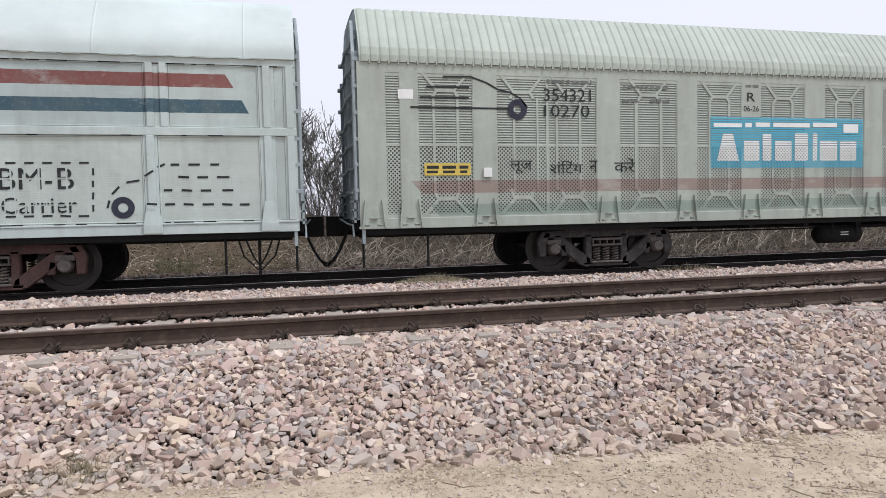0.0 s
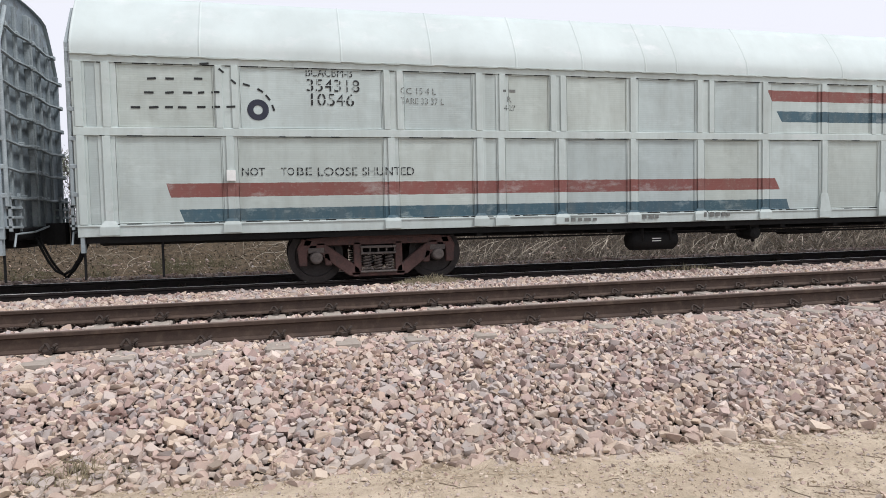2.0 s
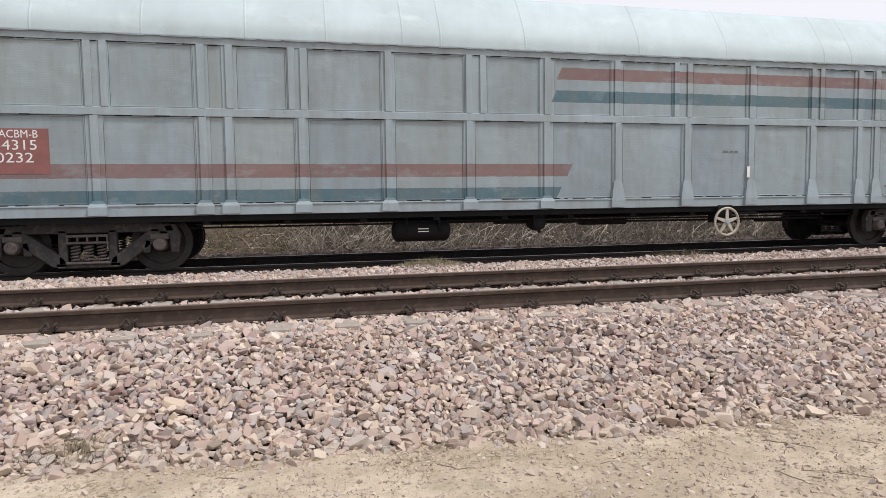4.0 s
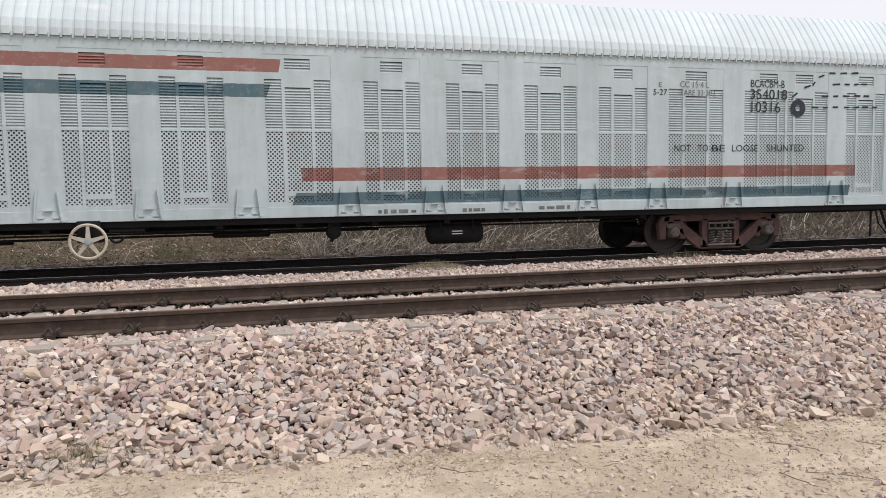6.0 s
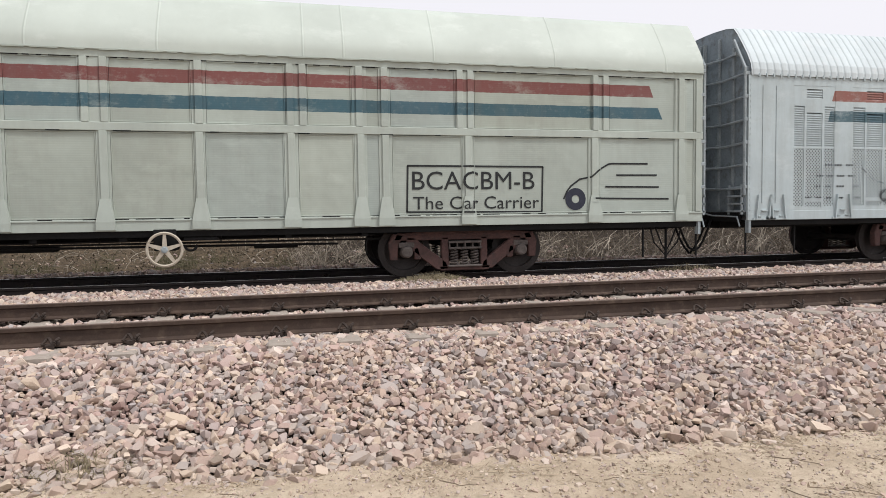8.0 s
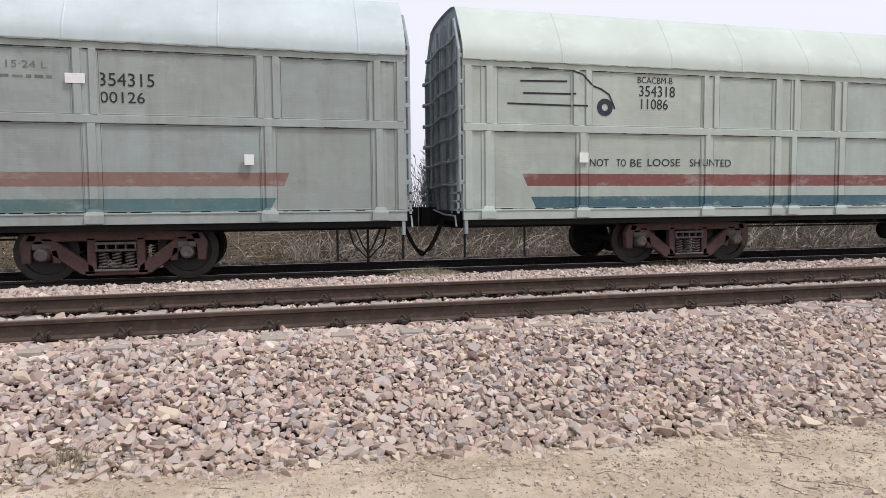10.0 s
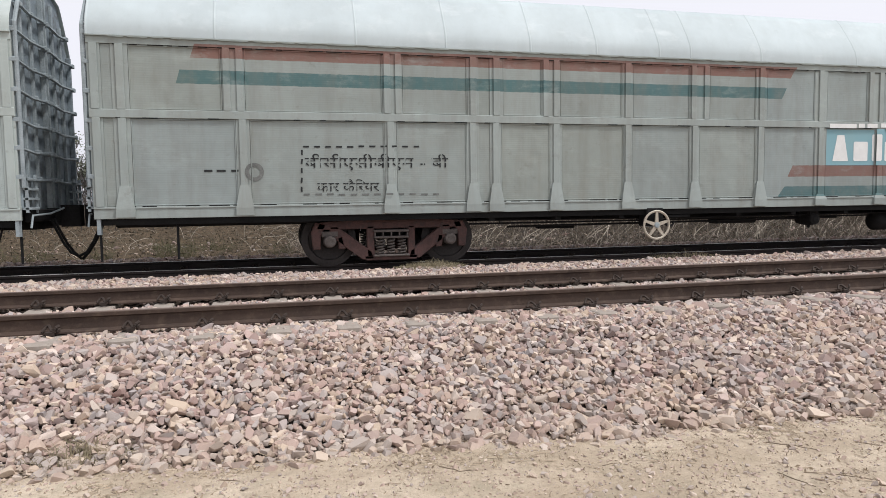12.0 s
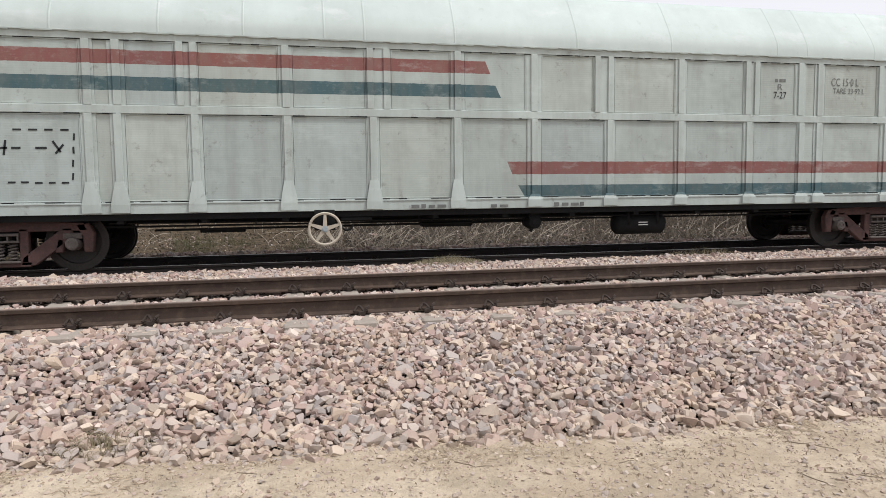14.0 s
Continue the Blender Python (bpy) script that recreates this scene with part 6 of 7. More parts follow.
line(1, [(10.15, 1.28), (10.29, 1.28)], 0.032, LETTER)
line(1, [(10.41, 1.28), (10.55, 1.27)], 0.032, LETTER)
line(1, [(10.68, 1.27), (10.84, 1.27)], 0.032, LETTER)
line(1, [(10.96, 1.27), (11.11, 1.26)], 0.032, LETTER)
line(1, [(11.22, 1.26), (11.36, 1.26)], 0.032, LETTER)
plate(2, 'paper_label', 10.03, 10.27, 2.39, 2.55, WHITE)
ring(2, 9.52, 1.28, 0.15, 0.1, LETTER_OLD)
plate(2, 'paper_label', 3.44, 3.5, 1.35, 1.55, WHITE)
line(2, [(6.75, 1.9), (6.82, 1.9)], 0.026, LETTER_OLD)
line(2, [(6.88, 1.9), (6.96, 1.9)], 0.026, LETTER_OLD)
line(2, [(7.02, 1.9), (7.09, 1.9)], 0.026, LETTER_OLD)
line(2, [(7.15, 1.9), (7.22, 1.9)], 0.026, LETTER_OLD)
line(2, [(7.28, 1.9), (7.35, 1.9)], 0.026, LETTER_OLD)
line(2, [(7.42, 1.9), (7.49, 1.9)], 0.026, LETTER_OLD)
line(2, [(7.55, 1.9), (7.63, 1.9)], 0.026, LETTER_OLD)
line(2, [(7.69, 1.9), (7.76, 1.91)], 0.026, LETTER_OLD)
line(2, [(7.82, 1.91), (7.9, 1.91)], 0.026, LETTER_OLD)
line(2, [(7.96, 1.91), (8.04, 1.91)], 0.026, LETTER_OLD)
line(2, [(8.1, 1.91), (8.18, 1.91)], 0.026, LETTER_OLD)
line(2, [(8.24, 1.91), (8.31, 1.91)], 0.026, LETTER_OLD)
line(2, [(6.59, 1.17), (6.68, 1.17)], 0.026, LETTER_OLD)
line(2, [(6.76, 1.17), (6.85, 1.17)], 0.026, LETTER_OLD)
line(2, [(6.92, 1.16), (7.01, 1.16)], 0.026, LETTER_OLD)
line(2, [(7.09, 1.16), (7.18, 1.16)], 0.026, LETTER_OLD)
line(2, [(7.25, 1.16), (7.34, 1.16)], 0.026, LETTER_OLD)
line(2, [(7.42, 1.16), (7.51, 1.16)], 0.026, LETTER_OLD)
line(2, [(7.59, 1.16), (7.68, 1.16)], 0.026, LETTER_OLD)
line(2, [(7.76, 1.16), (7.85, 1.15)], 0.026, LETTER_OLD)
line(2, [(8.81, 1.71), (8.81, 1.63)], 0.026, LETTER_OLD)
line(2, [(8.81, 1.57), (8.81, 1.49)], 0.026, LETTER_OLD)
line(2, [(8.81, 1.43), (8.81, 1.35)], 0.026, LETTER_OLD)
line(2, [(8.81, 1.29), (8.81, 1.21)], 0.026, LETTER_OLD)
line(2, [(8.98, 1.71), (8.98, 1.63)], 0.026, LETTER_OLD)
line(2, [(8.98, 1.57), (8.98, 1.49)], 0.026, LETTER_OLD)
line(2, [(8.98, 1.43), (8.98, 1.35)], 0.026, LETTER_OLD)
line(2, [(8.98, 1.28), (8.98, 1.21)], 0.026, LETTER_OLD)
plate(2, 'faded_bar', 6.72, 6.93, 1.64, 1.79, LETTER_OLD)
plate(2, 'faded_bar', 7.75, 7.95, 1.62, 1.8, LETTER_OLD)
plate(2, 'faded_bar', 8.03, 8.15, 1.61, 1.79, LETTER_OLD)
plate(2, 'faded_bar', 8.78, 9.0, 1.71, 1.78, LETTER_OLD)
line(2, [(9.25, 1.51), (9.32, 1.53)], 0.026, LETTER)
line(2, [(9.38, 1.55), (9.45, 1.58)], 0.026, LETTER)
line(2, [(9.51, 1.6), (9.58, 1.62)], 0.026, LETTER)
line(2, [(9.64, 1.64), (9.72, 1.66)], 0.026, LETTER)
line(2, [(9.78, 1.68), (9.85, 1.71)], 0.026, LETTER)
line(2, [(2.95, 1.82), (3.07, 1.82)], 0.032, LETTER_OLD)
line(2, [(3.1, 1.82), (3.16, 1.82)], 0.032, LETTER_OLD)
line(2, [(3.19, 1.82), (3.27, 1.82)], 0.032, LETTER_OLD)
plate(2, 'maroon_patch', -9.05, -8.08, 1.46, 2.1, MAROON)
letters(2, 'BCACBM-B', -8.88, -8.22, 1.97, 2.08, WHITE)
letters(2, '354315', -8.9, -8.24, 1.8, 1.94, WHITE)
letters(2, '00232', -8.89, -8.29, 1.62, 1.76, WHITE)
ring(2, -9.44, 2.63, 0.14, 0.11, LETTER_OLD)
plate(2, 'label_holder', -9.98, -9.83, 1.73, 1.92, WHITE)
line(2, [(-11.55, 3.2), (-11.47, 3.2)], 0.026, LETTER_OLD)
line(2, [(-11.33, 3.2), (-11.25, 3.2)], 0.026, LETTER_OLD)
line(2, [(-11.1, 3.2), (-11.03, 3.2)], 0.026, LETTER_OLD)
line(2, [(-10.88, 3.2), (-10.8, 3.2)], 0.026, LETTER_OLD)
line(2, [(-10.65, 3.2), (-10.57, 3.2)], 0.026, LETTER_OLD)
line(2, [(-10.43, 3.2), (-10.35, 3.2)], 0.026, LETTER_OLD)
line(2, [(-10.2, 3.2), (-10.12, 3.2)], 0.026, LETTER_OLD)
line(2, [(-11.62, 2.81), (-11.54, 2.81)], 0.026, LETTER_OLD)
line(2, [(-11.4, 2.81), (-11.33, 2.82)], 0.026, LETTER_OLD)
line(2, [(-11.19, 2.82), (-11.11, 2.82)], 0.026, LETTER_OLD)
line(2, [(-10.97, 2.82), (-10.89, 2.82)], 0.026, LETTER_OLD)
line(2, [(-10.75, 2.82), (-10.68, 2.82)], 0.026, LETTER_OLD)
line(2, [(-10.53, 2.83), (-10.45, 2.83)], 0.026, LETTER_OLD)
line(2, [(-10.31, 2.83), (-10.23, 2.83)], 0.026, LETTER_OLD)
letters(3, 'BCACBM-B', 8.12, 8.84, 3.01, 3.15, LETTER)
letters(3, '354018', 8.11, 8.9, 2.8, 2.98, LETTER)
letters(3, '10316', 8.13, 8.75, 2.56, 2.76, LETTER)
ring(3, 9.14, 2.65, 0.16, 0.06, NAVY)
letters(3, 'NOT', 6.56, 6.89, 1.85, 1.97, LETTER)
letters(3, 'TO', 7.03, 7.24, 1.85, 1.97, LETTER)
letters(3, 'BE', 7.32, 7.59, 1.85, 1.97, LETTER)
letters(3, 'LOOSE', 7.74, 8.28, 1.85, 1.97, LETTER)
letters(3, 'SHUNTED', 8.47, 9.28, 1.85, 1.98, LETTER)
line(3, [(9.82, 3.31), (9.96, 3.31)], 0.032, LETTER)
line(3, [(10.07, 3.31), (10.22, 3.32)], 0.032, LETTER)
line(3, [(10.33, 3.32), (10.48, 3.33)], 0.032, LETTER)
line(3, [(9.9, 3.1), (10.07, 3.11)], 0.032, LETTER)
line(3, [(10.17, 3.11), (10.29, 3.11)], 0.032, LETTER)
line(3, [(10.39, 3.11), (10.49, 3.12)], 0.032, LETTER)
line(3, [(10.56, 3.12), (10.69, 3.12)], 0.032, LETTER)
line(3, [(9.66, 2.88), (9.81, 2.88)], 0.032, LETTER)
line(3, [(9.92, 2.88), (10.03, 2.89)], 0.032, LETTER)
line(3, [(10.14, 2.89), (10.29, 2.89)], 0.032, LETTER)
line(3, [(10.39, 2.9), (10.54, 2.9)], 0.032, LETTER)
line(3, [(10.61, 2.9), (10.74, 2.9)], 0.032, LETTER)
line(3, [(9.44, 2.67), (9.59, 2.67)], 0.032, LETTER)
line(3, [(9.69, 2.67), (9.8, 2.67)], 0.032, LETTER)
line(3, [(9.91, 2.68), (10.03, 2.68)], 0.032, LETTER)
line(3, [(10.17, 2.68), (10.29, 2.68)], 0.032, LETTER)
line(3, [(10.38, 2.68), (10.51, 2.69)], 0.032, LETTER)
line(3, [(10.59, 2.69), (10.72, 2.69)], 0.032, LETTER)
line(3, [(10.82, 2.69), (10.93, 2.69)], 0.032, LETTER)
line(3, [(9.01, 2.85), (9.12, 2.93)], 0.03, LETTER)
line(3, [(9.27, 3.03), (9.41, 3.07)], 0.03, LETTER)
line(3, [(9.45, 3.07), (9.51, 3.14)], 0.03, LETTER)
line(3, [(9.59, 3.23), (9.71, 3.27)], 0.03, LETTER)
plate(3, 'label_holder', 11.59, 11.74, 1.65, 1.81, WHITE)
letters(3, '5-27', 6.14, 6.41, 2.84, 2.94, LETTER)
letters(3, 'E', 6.25, 6.31, 2.98, 3.06, LETTER_OLD)
letters(3, 'CC 15·4 L', 6.67, 7.25, 2.98, 3.09, LETTER_OLD)
letters(3, 'TARE 33·30 L', 6.66, 7.41, 2.84, 2.94, LETTER_OLD)
plate(3, 'faded_bar', 1.24, 1.86, 0.86, 0.93, LETTER_OLD)
plate(3, 'faded_bar', 2.64, 3.03, 0.86, 0.93, LETTER_OLD)
plate(3, 'faded_bar', 3.98, 4.55, 0.87, 0.94, LETTER_OLD)
letters(3, 'BCACBM-B', -8.53, -6.4, 1.5, 1.81, LETTER)
letters(3, 'The Car Carrier', -8.55, -6.43, 1.14, 1.38, LETTER)
line(3, [(-8.61, 1.87), (-8.46, 1.87)], 0.026, LETTER)
line(3, [(-8.34, 1.87), (-8.19, 1.87)], 0.026, LETTER)
line(3, [(-8.07, 1.87), (-7.92, 1.87)], 0.026, LETTER)
line(3, [(-7.8, 1.87), (-7.64, 1.87)], 0.026, LETTER)
line(3, [(-7.52, 1.88), (-7.37, 1.88)], 0.026, LETTER)
line(3, [(-7.24, 1.88), (-7.08, 1.88)], 0.026, LETTER)
line(3, [(-6.96, 1.88), (-6.8, 1.88)], 0.026, LETTER)
line(3, [(-6.67, 1.88), (-6.51, 1.88)], 0.026, LETTER)
line(3, [(-6.38, 1.88), (-6.22, 1.89)], 0.026, LETTER)
line(3, [(-6.15, 1.82), (-6.15, 1.66)], 0.026, LETTER)
line(3, [(-6.15, 1.54), (-6.15, 1.38)], 0.026, LETTER)
line(3, [(-6.15, 1.25), (-6.16, 1.1)], 0.026, LETTER)
line(3, [(-8.65, 1.76), (-8.66, 1.63)], 0.026, LETTER_OLD)
line(3, [(-8.66, 1.52), (-8.66, 1.39)], 0.026, LETTER_OLD)
line(3, [(-8.66, 1.29), (-8.67, 1.16)], 0.026, LETTER_OLD)
ring(3, -9.02, 1.27, 0.13, 0.06, LETTER)
line(3, [(-10.43, 1.85), (-10.27, 1.85)], 0.032, LETTER)
line(3, [(-10.2, 1.85), (-10.04, 1.85)], 0.032, LETTER)
line(3, [(-9.94, 1.85), (-9.77, 1.85)], 0.032, LETTER)
line(3, [(-10.61, 1.65), (-10.46, 1.65)], 0.032, LETTER)
line(3, [(-10.39, 1.65), (-10.23, 1.65)], 0.032, LETTER)
line(3, [(-10.15, 1.65), (-9.97, 1.65)], 0.032, LETTER)
line(3, [(-9.89, 1.65), (-9.74, 1.65)], 0.032, LETTER)
line(3, [(-10.66, 1.45), (-10.52, 1.45)], 0.032, LETTER)
line(3, [(-10.41, 1.45), (-10.27, 1.45)], 0.032, LETTER)
line(3, [(-10.16, 1.45), (-9.98, 1.45)], 0.032, LETTER)
line(3, [(-9.77, 1.45), (-9.63, 1.45)], 0.032, LETTER)
line(3, [(-10.86, 1.24), (-10.73, 1.24)], 0.032, LETTER)
line(3, [(-10.63, 1.24), (-10.49, 1.24)], 0.032, LETTER)
line(3, [(-10.38, 1.23), (-10.25, 1.23)], 0.032, LETTER)
line(3, [(-10.14, 1.23), (-9.99, 1.23)], 0.032, LETTER)
line(3, [(-9.73, 1.23), (-9.6, 1.23)], 0.032, LETTER)
line(3, [(-9.58, 1.8), (-9.46, 1.71)], 0.03, LETTER)
line(3, [(-9.39, 1.64), (-9.28, 1.57)], 0.03, LETTER)
line(3, [(-9.21, 1.54), (-9.05, 1.51)], 0.03, LETTER)
line(3, [(-8.89, 1.42), (-8.83, 1.28)], 0.03, LETTER)
letters(4, 'BCACBM-B', 6.77, 8.88, 1.42, 1.72, LETTER)
letters(4, 'The Car Carrier', 6.78, 8.96, 1.1, 1.31, LETTER)
line(4, [(6.69, 1.81), (9.04, 1.8)], 0.03, LETTER)
line(4, [(6.67, 1.06), (9.02, 1.04)], 0.03, LETTER)
line(4, [(6.7, 1.81), (6.68, 1.06)], 0.03, LETTER)
line(4, [(9.03, 1.8), (9.01, 1.04)], 0.03, LETTER)
ring(4, 9.63, 1.25, 0.19, 0.07, NAVY)
line(4, [(9.41, 1.25), (9.47, 1.38), (9.54, 1.47), (9.71, 1.59), (9.92, 1.63), (10.05, 1.74), (10.25, 1.85), (10.32, 1.86), (11.01, 1.86)], 0.03, LETTER)
line(4, [(10.4, 1.66), (11.19, 1.66)], 0.03, LETTER)
line(4, [(10.19, 1.46), (11.23, 1.45)], 0.03, LETTER)
line(4, [(9.97, 1.26), (11.43, 1.24)], 0.03, LETTER)
letters(4, 'NOT', -9.81, -9.45, 1.73, 1.86, LETTER)
letters(4, 'TO', -9.3, -9.12, 1.73, 1.86, LETTER)
letters(4, 'BE', -9.03, -8.81, 1.73, 1.86, LETTER)
letters(4, 'LOOSE', -8.69, -8.04, 1.74, 1.87, LETTER)
letters(4, 'SHUNTED', -7.84, -6.98, 1.74, 1.87, LETTER)
letters(4, 'BCACBM-B', -8.9, -8.21, 3.19, 3.3, LETTER)
letters(4, '354318', -8.87, -8.16, 2.96, 3.15, LETTER)
letters(4, '11086', -8.83, -8.3, 2.74, 2.92, LETTER)
ring(4, -9.53, 2.75, 0.15, 0.06, NAVY)
line(4, [(-10.9, 3.36), (-10.22, 3.37), (-9.97, 3.29), (-9.79, 3.12), (-9.6, 3.06), (-9.45, 2.97), (-9.34, 2.73)], 0.03, LETTER)
line(4, [(-11.09, 3.15), (-10.24, 3.17)], 0.03, LETTER)
line(4, [(-11.04, 2.95), (-10.09, 2.96)], 0.03, LETTER)
line(4, [(-11.32, 2.77), (-9.87, 2.76)], 0.03, LETTER)
plate(4, 'label_holder', -10.03, -9.87, 1.79, 1.96, WHITE)
plate(5, 'blue_sign', 0.62, 4.16, 1.6, 2.29, BLUE_OLD)
blob(5, 2, 0.77, 1.13, 1.68, 2.17)
blob(5, 0, 1.25, 1.58, 1.68, 2.18)
blob(5, 1, 1.68, 1.88, 1.68, 2.19)
blob(5, 0, 1.98, 2.32, 1.68, 2.19)
blob(5, 1, 2.42, 2.7, 1.68, 2.19)
blob(5, 1, 2.8, 2.9, 1.68, 2.2)
blob(5, 0, 2.99, 3.34, 1.68, 2.2)
blob(5, 0, 3.43, 3.84, 1.68, 2.21)
plate(5, 'sign_shape', 0.66, 1.27, 2.3, 2.38, WHITE)
plate(5, 'sign_shape', 1.32, 1.46, 2.31, 2.39, WHITE)
plate(5, 'sign_shape', 1.52, 1.76, 2.31, 2.39, WHITE)
plate(5, 'sign_shape', 1.84, 2.59, 2.32, 2.4, WHITE)
plate(5, 'sign_shape', 2.65, 3.22, 2.33, 2.41, WHITE)
plate(5, 'sign_shape', 3.29, 3.76, 2.28, 2.4, WHITE)
letters(5, '354315', 7.6, 8.35, 2.84, 3.03, LETTER)
letters(5, '00126', 7.61, 8.21, 2.6, 2.76, LETTER)
letters(5, '15·24 L', 6.42, 6.94, 3.06, 3.16, LETTER_OLD)
plate(5, 'faded_bar', 6.33, 7.0, 2.92, 2.97, LETTER_OLD)
plate(5, 'faded_bar', 5.01, 5.24, 3.09, 3.15, LETTER_OLD)
letters(5, 'R', 5.09, 5.17, 2.95, 3.04, LETTER_OLD)
letters(5, '10-26', 4.98, 5.27, 2.82, 2.92, LETTER_OLD)
plate(5, 'paper_label', 7.17, 7.43, 2.86, 3.0, WHITE)
plate(5, 'label_holder', 9.59, 9.73, 1.71, 1.87, WHITE)
letters(5, 'बीसीएसीबीएम - बी', -9.07, -6.77, 1.53, 1.79, LETTER, True)
letters(5, 'कार कैिरयर', -8.89, -7.91, 1.2, 1.39, LETTER, True)
line(5, [(-9.09, 1.9), (-9.0, 1.9)], 0.026, LETTER)
line(5, [(-8.92, 1.9), (-8.83, 1.9)], 0.026, LETTER)
line(5, [(-8.75, 1.9), (-8.66, 1.9)], 0.026, LETTER)
line(5, [(-8.58, 1.9), (-8.49, 1.9)], 0.026, LETTER)
line(5, [(-8.41, 1.9), (-8.31, 1.9)], 0.026, LETTER)
line(5, [(-8.23, 1.91), (-8.14, 1.91)], 0.026, LETTER)
line(5, [(-8.06, 1.91), (-7.96, 1.91)], 0.026, LETTER)
line(5, [(-7.88, 1.91), (-7.78, 1.91)], 0.026, LETTER)
line(5, [(-7.7, 1.91), (-7.61, 1.91)], 0.026, LETTER)
line(5, [(-7.53, 1.91), (-7.43, 1.91)], 0.026, LETTER)
line(5, [(-7.34, 1.91), (-7.25, 1.91)], 0.026, LETTER)
line(5, [(-9.11, 1.85), (-9.11, 1.77)], 0.026, LETTER)
line(5, [(-9.11, 1.71), (-9.12, 1.63)], 0.026, LETTER)
line(5, [(-9.12, 1.57), (-9.12, 1.49)], 0.026, LETTER)
line(5, [(-9.12, 1.42), (-9.13, 1.34)], 0.026, LETTER)
line(5, [(-9.13, 1.28), (-9.13, 1.2)], 0.026, LETTER)
line(5, [(-9.1, 1.16), (-9.01, 1.16)], 0.026, LETTER_OLD)
line(5, [(-8.92, 1.16), (-8.82, 1.16)], 0.026, LETTER_OLD)
line(5, [(-8.74, 1.16), (-8.64, 1.16)], 0.026, LETTER_OLD)
line(5, [(-8.56, 1.15), (-8.46, 1.15)], 0.026, LETTER_OLD)
line(5, [(-8.37, 1.15), (-8.27, 1.15)], 0.026, LETTER_OLD)
line(5, [(-8.19, 1.15), (-8.08, 1.15)], 0.026, LETTER_OLD)
line(5, [(-8.0, 1.15), (-7.89, 1.15)], 0.026, LETTER_OLD)
line(5, [(-7.81, 1.15), (-7.7, 1.15)], 0.026, LETTER_OLD)
line(5, [(-7.62, 1.15), (-7.51, 1.15)], 0.026, LETTER_OLD)
line(5, [(-7.42, 1.15), (-7.32, 1.15)], 0.026, LETTER_OLD)
line(5, [(-7.23, 1.14), (-7.12, 1.14)], 0.026, LETTER_OLD)
line(5, [(-7.03, 1.14), (-6.93, 1.14)], 0.026, LETTER_OLD)
ring(5, -9.83, 1.51, 0.14, 0.08, LETTER_OLD)
line(5, [(-10.56, 1.53), (-10.44, 1.53)], 0.032, LETTER)
line(5, [(-10.38, 1.53), (-10.25, 1.53)], 0.032, LETTER)
line(5, [(-10.17, 1.53), (-10.06, 1.53)], 0.032, LETTER)
letters(6, 'बीसीएसीबीएम-ए', 7.98, 8.96, 3.16, 3.32, LETTER)
letters(6, '344318', 8.03, 8.8, 2.88, 3.08, LETTER)
letters(6, '10266', 8.06, 8.7, 2.63, 2.83, LETTER)
ring(6, 9.66, 2.63, 0.15, 0.06, NAVY)
line(6, [(10.36, 3.25), (10.47, 3.26)], 0.032, LETTER)
line(6, [(10.62, 3.26), (10.75, 3.27)], 0.032, LETTER)
line(6, [(10.89, 3.27), (11.02, 3.28)], 0.032, LETTER)
line(6, [(10.45, 3.05), (10.57, 3.06)], 0.032, LETTER)
line(6, [(10.68, 3.06), (10.8, 3.07)], 0.032, LETTER)
line(6, [(10.88, 3.07), (11.0, 3.07)], 0.032, LETTER)
line(6, [(11.1, 3.08), (11.22, 3.08)], 0.032, LETTER)
line(6, [(10.23, 2.83), (10.33, 2.83)], 0.032, LETTER)
line(6, [(10.46, 2.83), (10.57, 2.84)], 0.032, LETTER)
line(6, [(10.7, 2.84), (10.81, 2.85)], 0.032, LETTER)
line(6, [(10.91, 2.85), (11.02, 2.85)], 0.032, LETTER)
line(6, [(11.13, 2.86), (11.26, 2.86)], 0.032, LETTER)
line(6, [(10.0, 2.63), (10.12, 2.63)], 0.032, LETTER)
line(6, [(10.22, 2.63), (10.35, 2.64)], 0.032, LETTER)
line(6, [(10.45, 2.64), (10.57, 2.64)], 0.032, LETTER)
line(6, [(10.68, 2.65), (10.8, 2.65)], 0.032, LETTER)
line(6, [(10.91, 2.65), (11.02, 2.66)], 0.032, LETTER)
line(6, [(11.13, 2.66), (11.25, 2.66)], 0.032, LETTER)
line(6, [(11.36, 2.67), (11.46, 2.67)], 0.032, LETTER)
line(6, [(9.47, 2.65), (9.45, 2.74)], 0.03, LETTER)
line(6, [(9.5, 2.81), (9.55, 2.87)], 0.03, LETTER)
line(6, [(9.6, 2.91), (9.66, 2.95)], 0.03, LETTER)
line(6, [(9.77, 3.01), (9.86, 3.04)], 0.03, LETTER)
line(6, [(9.95, 3.11), (10.0, 3.18)], 0.03, LETTER)
line(6, [(10.13, 3.21), (10.2, 3.26)], 0.03, LETTER)
letters(6, 'लूज', 8.48, 8.71, 1.83, 2.0, LETTER)
letters(6, 'शंिटंग', 8.89, 9.24, 1.84, 2.0, LETTER)
letters(6, 'न', 9.43, 9.51, 1.84, 2.01, LETTER)
letters(6, 'करें', 9.6, 9.87, 1.84, 2.01, LETTER)
plate(6, 'label_holder', 9.92, 10.06, 1.71, 1.8, WHITE)
letters(6, 'CC 15·0 L', 6.25, 6.84, 2.98, 3.12, LETTER_OLD)
letters(6, 'TARE 33·92 L', 6.29, 6.97, 2.84, 2.94, LETTER_OLD)
letters(6, '7-27', 5.04, 5.3, 2.73, 2.85, LETTER)
letters(6, 'R', 5.12, 5.22, 2.88, 2.99, LETTER_OLD)
plate(6, 'faded_bar', 5.06, 5.3, 3.02, 3.08, LETTER_OLD)
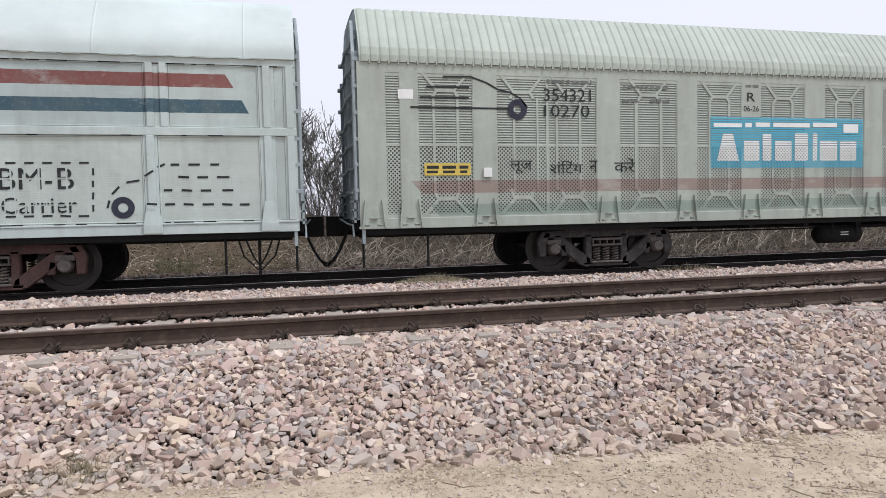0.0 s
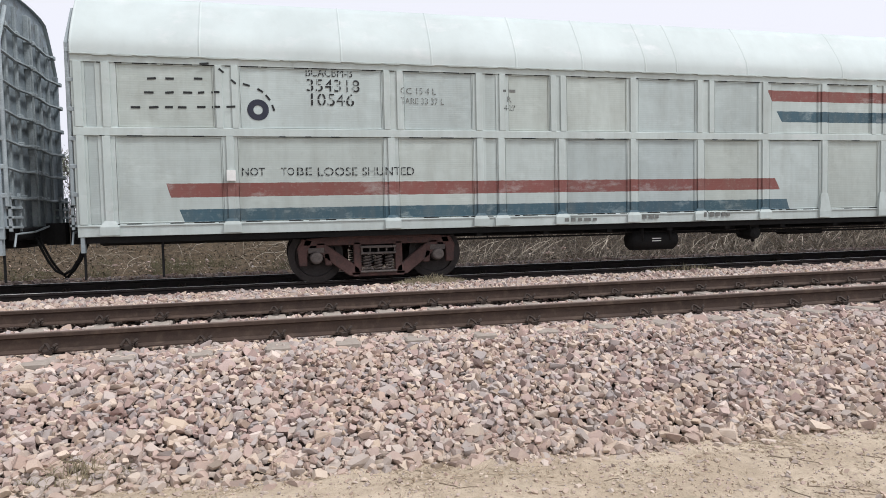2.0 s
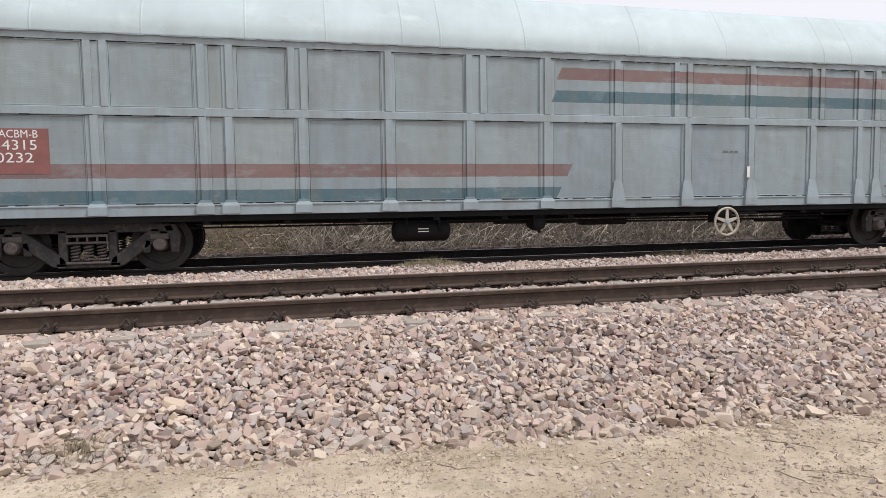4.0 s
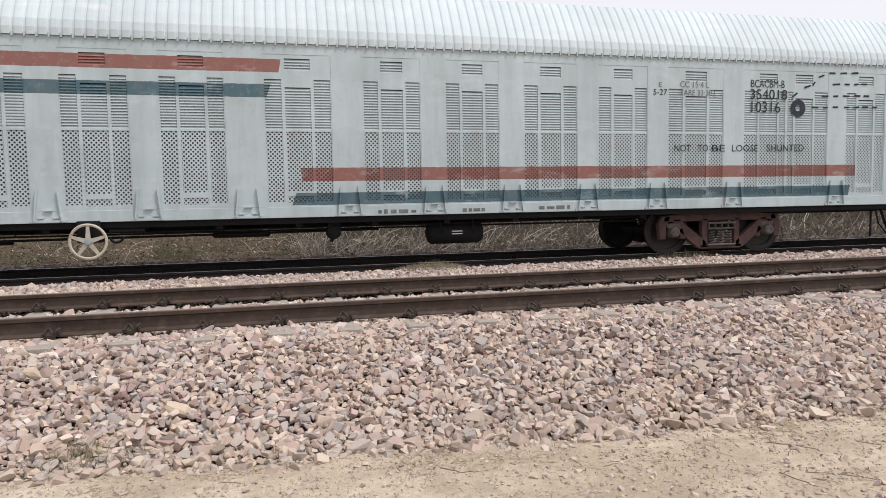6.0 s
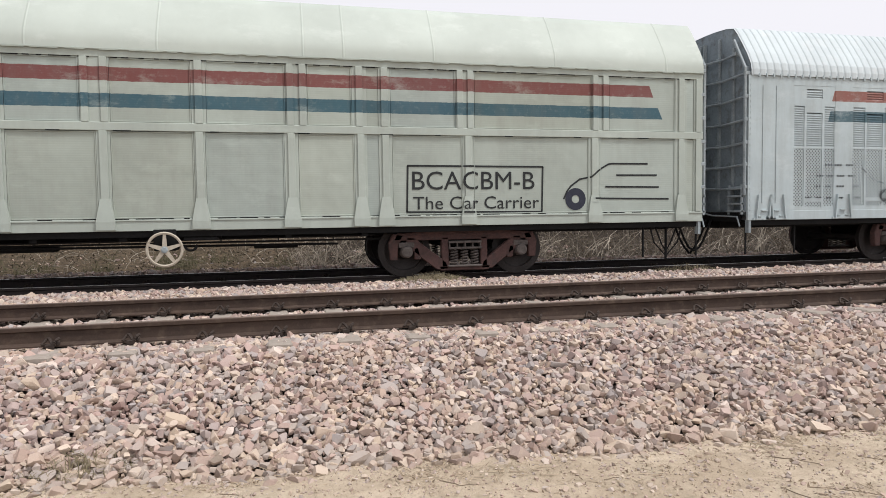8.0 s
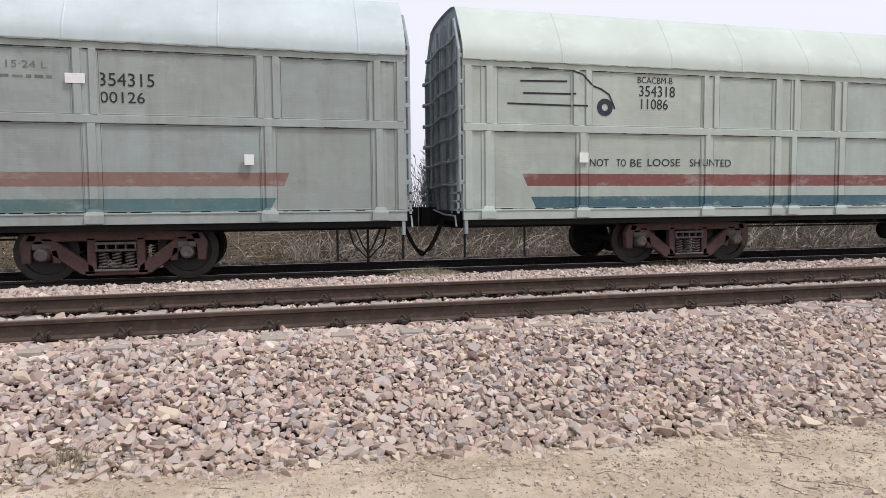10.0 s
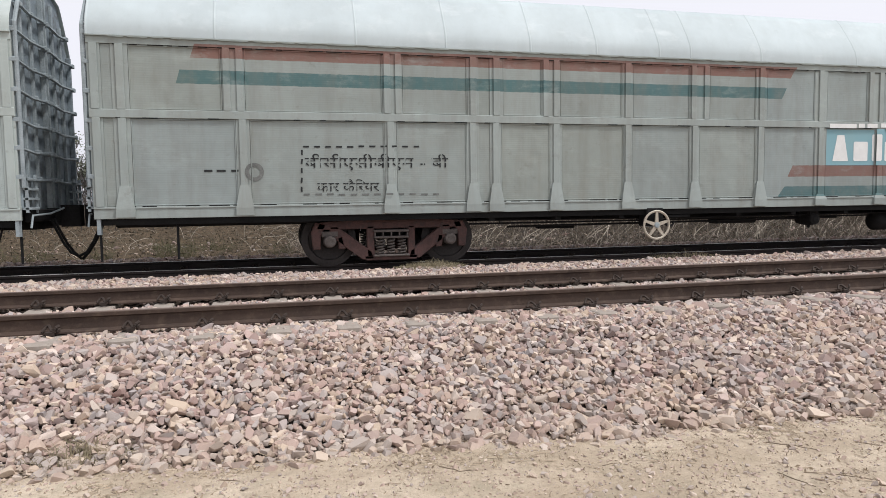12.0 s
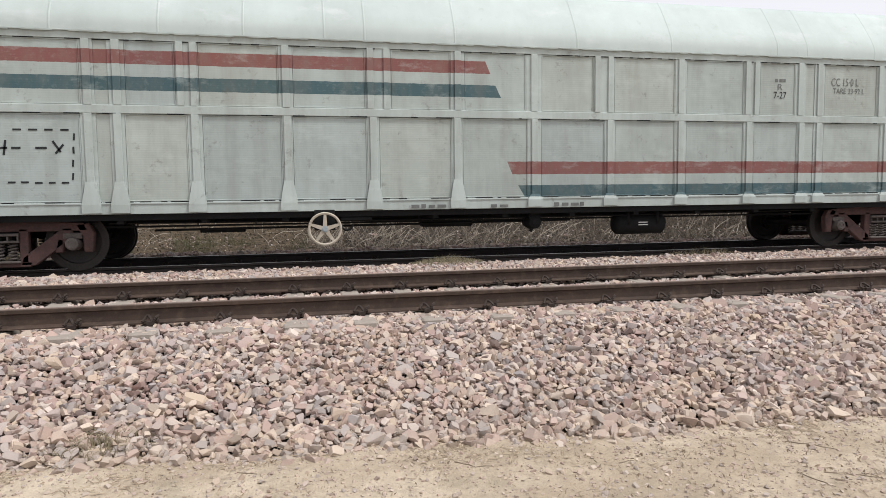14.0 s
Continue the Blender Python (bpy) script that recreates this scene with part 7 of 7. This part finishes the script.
plate(6, 'faded_bar', -1.62, -1.01, 0.85, 0.92, LETTER_OLD)
plate(6, 'faded_bar', -0.29, 0.05, 0.84, 0.91, LETTER_OLD)
plate(6, 'faded_bar', 0.82, 1.36, 0.85, 0.92, LETTER_OLD)
line(6, [(-7.34, 2.06), (-7.23, 2.06)], 0.026, LETTER)
line(6, [(-7.14, 2.06), (-7.02, 2.06)], 0.026, LETTER)
line(6, [(-6.93, 2.06), (-6.82, 2.06)], 0.026, LETTER)
line(6, [(-6.72, 2.06), (-6.61, 2.06)], 0.026, LETTER)
line(6, [(-6.54, 2.01), (-6.55, 1.91)], 0.026, LETTER)
line(6, [(-6.56, 1.82), (-6.56, 1.72)], 0.026, LETTER)
line(6, [(-6.57, 1.63), (-6.58, 1.53)], 0.026, LETTER)
line(6, [(-6.58, 1.44), (-6.59, 1.34)], 0.026, LETTER)
line(6, [(-7.44, 1.31), (-7.34, 1.31)], 0.026, LETTER)
line(6, [(-7.27, 1.31), (-7.17, 1.31)], 0.026, LETTER)
line(6, [(-7.09, 1.3), (-6.99, 1.3)], 0.026, LETTER)
line(6, [(-6.91, 1.3), (-6.82, 1.3)], 0.026, LETTER)
line(6, [(-6.74, 1.3), (-6.64, 1.3)], 0.026, LETTER)
line(6, [(-7.51, 1.8), (-7.42, 1.8)], 0.032, LETTER)
line(6, [(-7.37, 1.8), (-7.25, 1.8)], 0.032, LETTER)
line(6, [(-7.06, 1.8), (-6.91, 1.8)], 0.032, LETTER)
line(6, [(-6.83, 1.9), (-6.73, 1.74)], 0.03, LETTER)
line(6, [(-6.8, 1.72), (-6.69, 1.85)], 0.03, LETTER)
line(6, [(-7.44, 1.91), (-7.47, 1.7)], 0.03, LETTER)


# ---- the nearest stones, one by one ----
def single_stones():
    rng = np.random.default_rng(29)
    meshes = []
    for p, tris in SHAPES:
        me = bpy.data.meshes.new("ballast_stone")
        me.from_pydata([tuple(v) for v in p], [], [tuple(int(i) for i in t) for t in tris])
        me.materials.append(STONE_ONE)
        meshes.append(me)
    for i in range(300):
        x = rng.uniform(-1.6, 4.2)
        f = foot_edge(x)
        y = f + rng.uniform(-0.04, 0.22) * (5.8 - f)
        s = 0.035 * min(1.9, max(0.6, rng.lognormal(0, 0.3)))
        m = pose(x, y, bed_height(x, y) + 0.012, rng.normal(0, 20), rng.normal(0, 20), rng.uniform(0, 360)) @ Matrix.Diagonal((s, s, s, 1))
        ob = shared("stone", meshes[int(rng.integers(0, len(meshes)))], bed, m)
    for x, y, s in ((2.28, 4.12, 0.07), (2.71, 4.19, 0.055), (3.0, 4.26, 0.06), (-0.77, 4.95, 0.08), (3.43, 4.16, 0.05), (0.67, 4.58, 0.06), (0.25, 4.65, 0.065)):
        m = pose(x, y, bed_height(x, y) + 0.02, 8, 6, 20 * x) @ Matrix.Diagonal((s, s, s, 1))
        shared("stone", meshes[int(abs(x * 7)) % len(meshes)], bed, m)


single_stones()


def motions():
    """The train rolls by and its wheels turn."""
    times = [k * 0.5 for k in range(29)]
    frames = [k / FPS for k in range(14 * FPS + 1)]
    for k, (w, wheels) in enumerate(TRAIN):
        x0 = FIRST - k * PITCH
        walk(w, [(t, pose(x0 + travel(t), TRAIN_Y, TRAIN_Z)) for t in times])
        for wheel, x in wheels:
            walk(wheel, [(t, pose(x, 0, 0.42, 0, math.degrees(travel(t) / 0.42) % 360, 0)) for t in frames])


motions()
